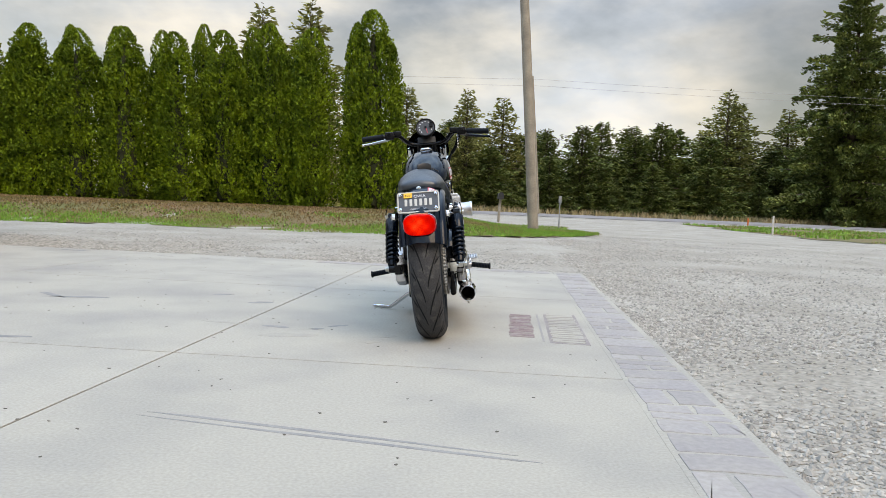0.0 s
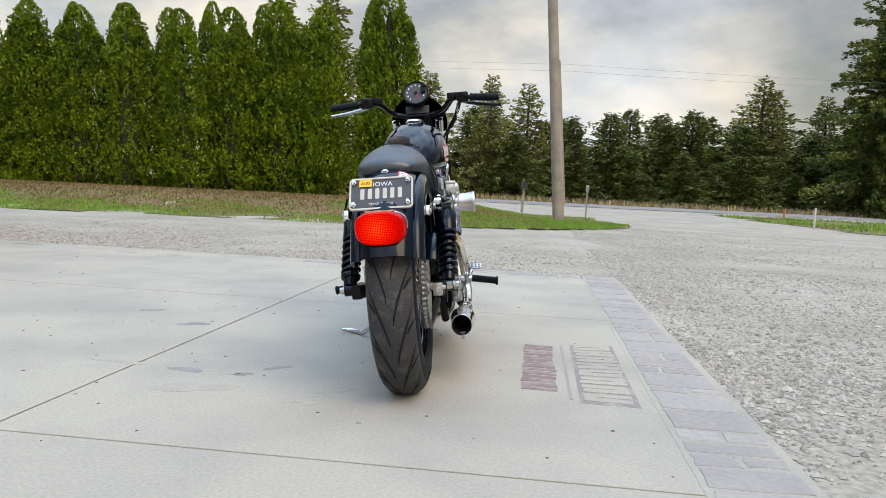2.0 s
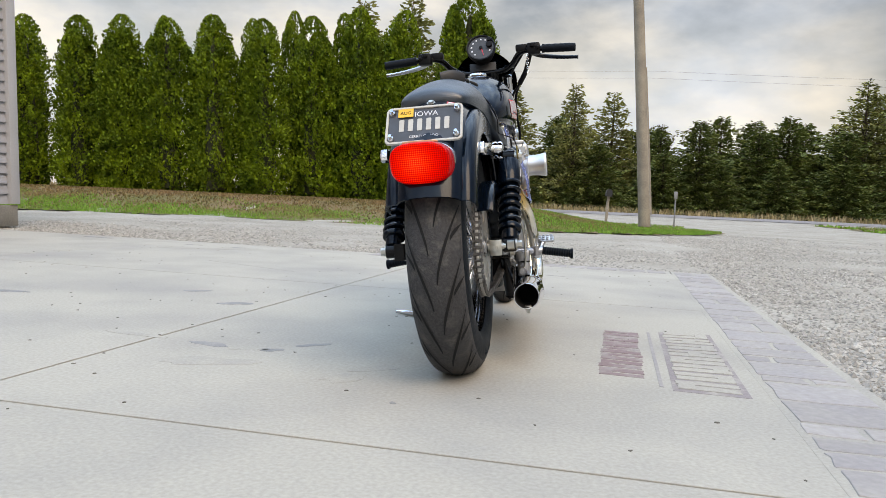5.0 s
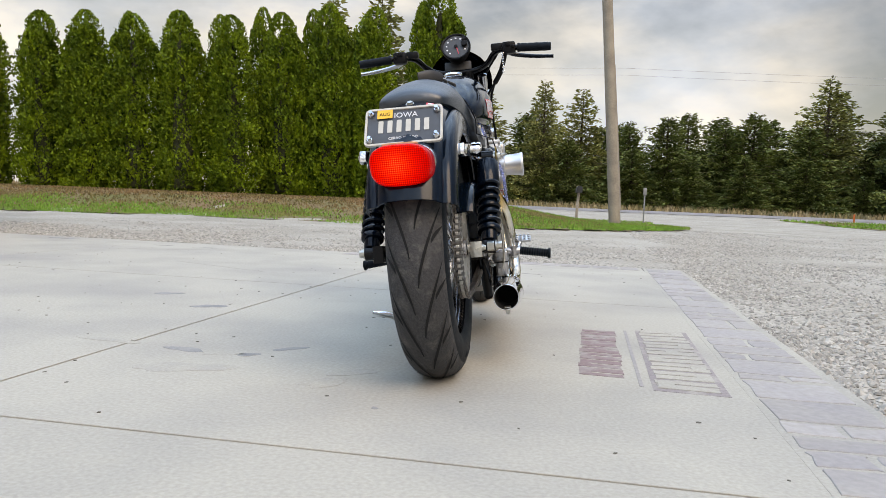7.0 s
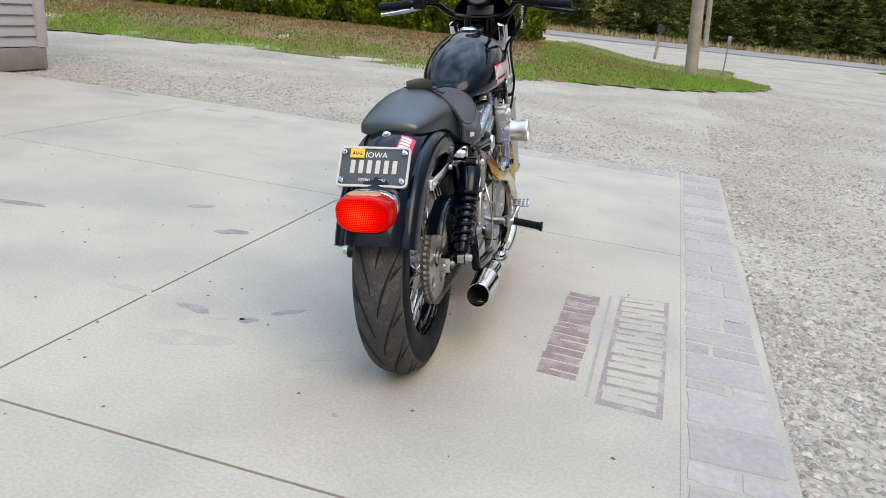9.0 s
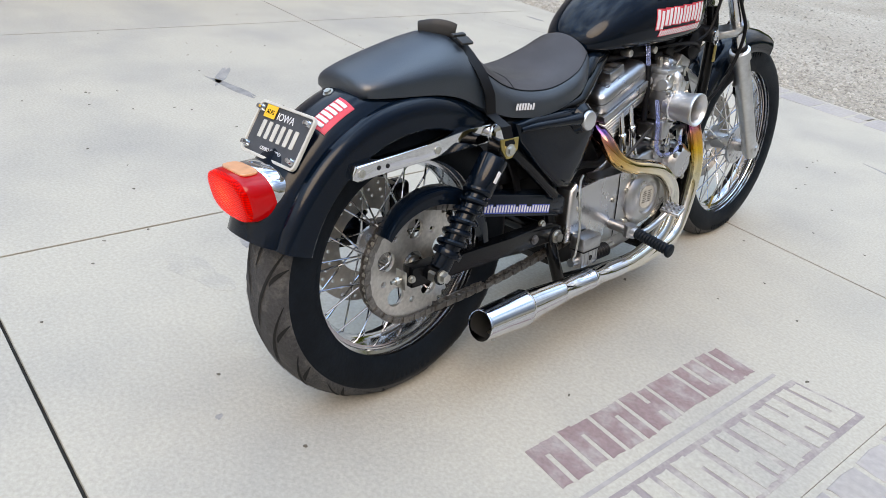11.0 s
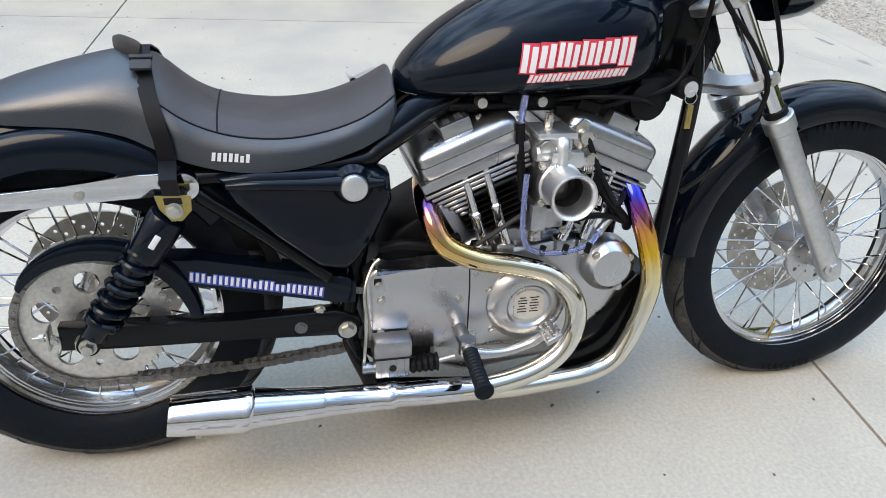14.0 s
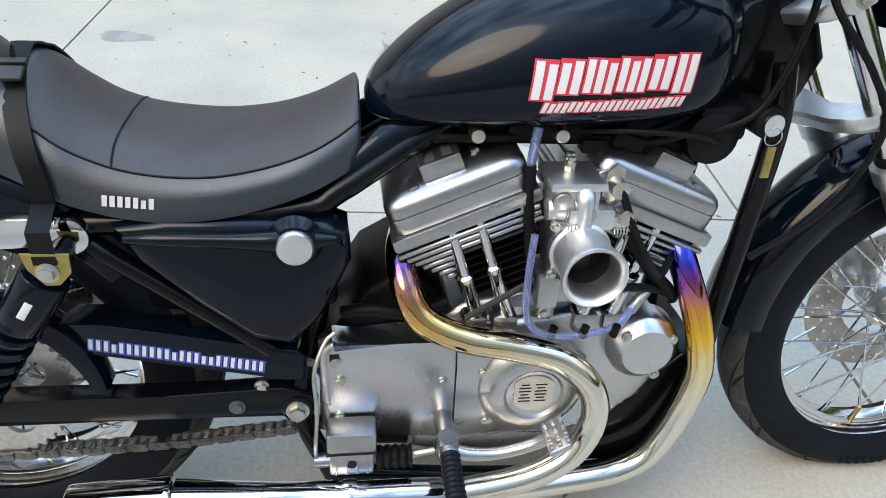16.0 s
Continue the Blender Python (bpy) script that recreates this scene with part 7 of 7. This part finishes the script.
def border(v_start, v_end, u0, u1, place, seed):
    rng = random.Random(seed)
    v = v_start
    while v < v_end - 0.08:
        h = min(rng.choice((0.08, 0.10, 0.14, 0.17, 0.2, 0.23)), v_end - v)
        cut = rng.random()
        g = 0.0085
        if cut < 0.45:
            m = u0 + (u1 - u0) * rng.uniform(0.35, 0.65)
            k = rng.uniform(-0.02, 0.02)
            flag(u0 + g, m - g, v + g, v + h - g, place, rng)
            flag(m + g, u1 - g, v + g + max(0, k), v + h - g, place, rng)
        else:
            flag(u0 + g, u1 - g, v + g, v + h - g, place, rng)
        v += h


border(-4.2, A_FAR, B_IN + 0.012, B_OUT - 0.02, lambda u, v: pad(u, v), 11)
border(-1.5, B_IN, A_IN + 0.012, A_FAR - 0.02, lambda u, v: pad(v, u), 12)

# faded stamp of two rows of block shapes, set into the slab
def decal(name, polys, z, material, thick=0.0012):
    vs, fs = [], []
    for poly in polys:
        k = len(vs)
        m = len(poly)
        vs += [(p[0], p[1], z) for p in poly] + [(p[0], p[1], z - thick) for p in poly]
        fs.append(tuple(range(k, k + m)))
        for i in range(m):
            j = (i + 1) % m
            fs.append((k + m + i, k + m + j, k + j, k + i))
    return raw(name, vs, fs, material, base)


def quad_at(c00, c10, c11, c01):
    """A place in a four-cornered field: s along the row, t across it."""
    def f(s, t):
        x = (c00[0] * (1 - s) + c10[0] * s) * (1 - t) + (c01[0] * (1 - s) + c11[0] * s) * t
        y = (c00[1] * (1 - s) + c10[1] * s) * (1 - t) + (c01[1] * (1 - s) + c11[1] * s) * t
        return x, y
    return f


def bar_blocks(f, bars, gap=0.10, slit=0.2, seed=1):
    """Blocks of plain upright bars in a row, uneven with wear; bars gives how many stand in each block."""
    rng = random.Random(seed)
    out = []
    n = len(bars)
    for i, b in enumerate(bars):
        s0, s1 = (i + gap / 2) / n, (i + 1 - gap / 2) / n
        ws = [rng.uniform(0.7, 1.3) for _ in range(b)]
        unit_w = (s1 - s0) / (sum(ws) + (b - 1) * slit)
        a = s0
        for w in ws:
            t0, t1 = rng.uniform(0.0, 0.06), rng.uniform(0.92, 1.0)
            e = a + w * unit_w
            out.append([f(a, t0), f(a, t1), f((a + e) / 2, t1 - 0.02), f(e, t1), f(e, t0), f((a + e) / 2, t0 + 0.015)])
            a = e + slit * unit_w
    return out


def cross_pieces(f, n, gap, seed):
    """One short cross piece over each block."""
    rng = random.Random(seed)
    out = []
    for i in range(n):
        s0, s1 = (i + gap / 2) / n + 0.006, (i + 1 - gap / 2) / n - 0.006
        t0 = rng.choice((0.05, 0.40, 0.70))
        out.append([f(s0, t0), f(s0, t0 + 0.24), f(s1, t0 + 0.24), f(s1, t0)])
    return out


row1 = quad_at((0.368, 0.076), (0.440, 0.822), (0.566, 0.812), (0.500, 0.056))
row2 = quad_at((0.559, -0.035), (0.648, 0.856), (0.818, 0.868), (0.728, -0.056))
decal("stamped_row", bar_blocks(row1, (2, 2, 2, 2, 1, 2, 2), 0.12, 0.35), 0.0012, M_STAMP)
M_FIELD = shade("worn_stain_field", (0.238, 0.200, 0.192), 0.75, col2=(0.335, 0.305, 0.270), stain=13, grain=90, mixup=0.2, bump=0.3, bump_scale=90, sharp=(0.46, 0.62))
decal("stamped_row", [[row2(-0.02, -0.05), row2(-0.02, 1.04), row2(1.0, 1.04), row2(1.0, -0.05)]], 0.0008, M_FIELD)
decal("stamped_row", bar_blocks(row2, (2, 2, 2, 2, 2, 2, 2, 2), 0.18, 0.3, 4), 0.0022, M_CONC)
decal("stamped_row", cross_pieces(row1, 7, 0.12, 2), 0.0017, M_STAMP, 0.0004)
decal("stamped_row", cross_pieces(row2, 8, 0.18, 3), 0.0027, M_CONC, 0.0004)
rule = quad_at((0.520, -0.02), (0.596, 0.84), (0.606, 0.84), (0.530, -0.02))
decal("stamped_rule", [[rule(0, 0), rule(0, 1), rule(1, 1), rule(1, 0)]], 0.001, M_FLAG)

# dark smears, a damp spot and specks on the slabs
def blot(c, rx, ry, ang, seed):
    rng = random.Random(seed)
    pts = []
    ph = [rng.uniform(0, 6.3) for _ in range(4)]
    for k in range(32):
        a = -2 * math.pi * k / 32
        r = 1 + 0.16 * math.sin(2 * a + ph[0]) + 0.12 * math.sin(3 * a + ph[1]) + 0.08 * math.sin(5 * a + ph[2]) + 0.05 * math.sin(9 * a + ph[3])
        x, y = rx * r * math.cos(a), ry * r * math.sin(a)
        pts.append((c[0] + x * math.cos(ang) - y * math.sin(ang), c[1] + x * math.sin(ang) + y * math.cos(ang)))
    return pts


M_SPOT = shade("oil_spot", (0.14, 0.135, 0.13), 0.55, col2=(0.24, 0.23, 0.22), stain=18, mixup=0.2)
M_DIRT = shade("thin_dirt_film", (0.315, 0.294, 0.254), 0.75, col2=(0.365, 0.338, 0.286), stain=9, grain=120, mixup=0.2, sharp=(0.36, 0.6))
for c, rx, ry, ang, m in (((-1.0, 0.875), 0.062, 0.036, 0.3, M_SPOT), ((-1.305, 1.16), 0.06, 0.028, 0.6, M_SMEAR), ((-2.02, 0.80), 0.20, 0.022, 0.1, M_SPOT),
                          ((-0.74, 0.09), 0.07, 0.022, -0.35, M_SMEAR), ((-0.62, 0.06), 0.06, 0.016, 0.1, M_DIRT), ((-0.545, 0.07), 0.035, 0.018, 0.3, M_SMEAR), ((-0.457, 0.18), 0.05, 0.018, 0.7, M_SMEAR),
                          ((-0.26, -0.18), 0.07, 0.035, 0.9, M_DIRT), ((-0.21, -0.06), 0.06, 0.03, 0.6, M_DIRT), ((-0.65, -0.12), 0.12, 0.05, 0.3, M_DIRT), ((-1.0, 0.15), 0.10, 0.02, -0.2, M_DIRT), ((-0.10, -0.37), 0.008, 0.008, 0, M_SPOT),
                          ((-1.75, -0.40), 0.10, 0.022, 0.1, M_SPOT), ((-2.25, -0.27), 0.13, 0.05, 1.4, M_SMEAR), ((-2.2, 0.85), 0.16, 0.022, -0.7, M_SMEAR), ((0.25, 2.88), 0.10, 0.010, -0.3, M_SMEAR),
                          ((-0.32, -1.49), 0.45, 0.010, -0.25, M_SMEAR), ((-0.2, -1.56), 0.55, 0.008, -0.24, M_SMEAR), ((-1.6, 2.4), 0.35, 0.012, -0.5, M_DIRT), ((-2.4, 3.4), 0.3, 0.012, 0.3, M_DIRT),
                          ((-3.6, 4.0), 0.16, 0.02, -0.2, M_SPOT), ((-2.6, 3.75), 0.07, 0.02, 0, M_SPOT), ((-2.2, 3.7), 0.06, 0.018, 0, M_SPOT)):
    decal("smear", [blot(c, rx, ry, ang, int(abs(c[0] * 100)))], 0.0007, m)
rng = random.Random(21)
M_SPECK = shade("speck", (0.10, 0.085, 0.065), 0.9)
specks = []
for k in range(260):
    b, a = rng.uniform(-3.5, 0.75), rng.uniform(-2.6, 3.4)
    p = pad(b, a)
    specks.append(blot((p.x, p.y), rng.uniform(0.002, 0.006), rng.uniform(0.002, 0.005), rng.uniform(0, 3), k))
tagged(decal("specks", specks, 0.0014, M_SPECK), kind="stuff")

# loose stones
def stone_field(count, seed):
    rng = np.random.default_rng(seed)
    ico = np.array([(1, 0, 0), (0, 1, 0), (-1, 0, 0), (0, -1, 0), (0.2, 0.1, 0.9), (-0.1, 0.2, -0.9)])
    tri = np.array([(0, 1, 4), (1, 2, 4), (2, 3, 4), (3, 0, 4), (1, 0, 5), (2, 1, 5), (3, 2, 5), (0, 3, 5)])
    vs, fs, k = [], [], 0
    while k < count:
        d = abs(rng.normal(0, 1.0)) ** 1.4 * 1.5
        if rng.random() < 0.72:
            p = pad(B_OUT + 0.012 + d * (1.6 if rng.random() < 0.4 else 1.0), -2.2 + 17 * rng.random() ** 1.7)
        else:
            p = pad(rng.uniform(-6.5, 1.2), A_FAR + 0.012 + d * 0.9)
        if in_island(p.x, p.y):
            continue
        if noise.noise((p.x * 0.8, p.y * 0.8, 2.0)) < rng.uniform(-0.55, 0.35):
            continue
        r = rng.uniform(0.0045, 0.0125) * (1.6 if rng.random() < 0.12 else 1)
        sc = rng.uniform(0.6, 1.3, 3) * r * np.array([1, 1, 0.7])
        a = rng.uniform(0, 6.3)
        rot = np.array([[math.cos(a), -math.sin(a), 0], [math.sin(a), math.cos(a), 0], [0, 0, 1]])
        pts = (ico * rng.uniform(0.75, 1.2, (6, 1)) * sc) @ rot.T + np.array([p.x, p.y, -0.02 + r * 0.15])
        vs.append(pts)
        fs.append(tri + 6 * k)
        k += 1
    return np.concatenate(vs), np.concatenate(fs)


sv, sf = stone_field(70000, 5)
mesh = bpy.data.meshes.new("gravel_stones")
mesh.from_pydata(sv.tolist(), [], sf.tolist())
tagged(link("gravel_stones", mesh, M_STONE), "loose pale limestone chips beside the concrete", "gravel", kind="stuff")
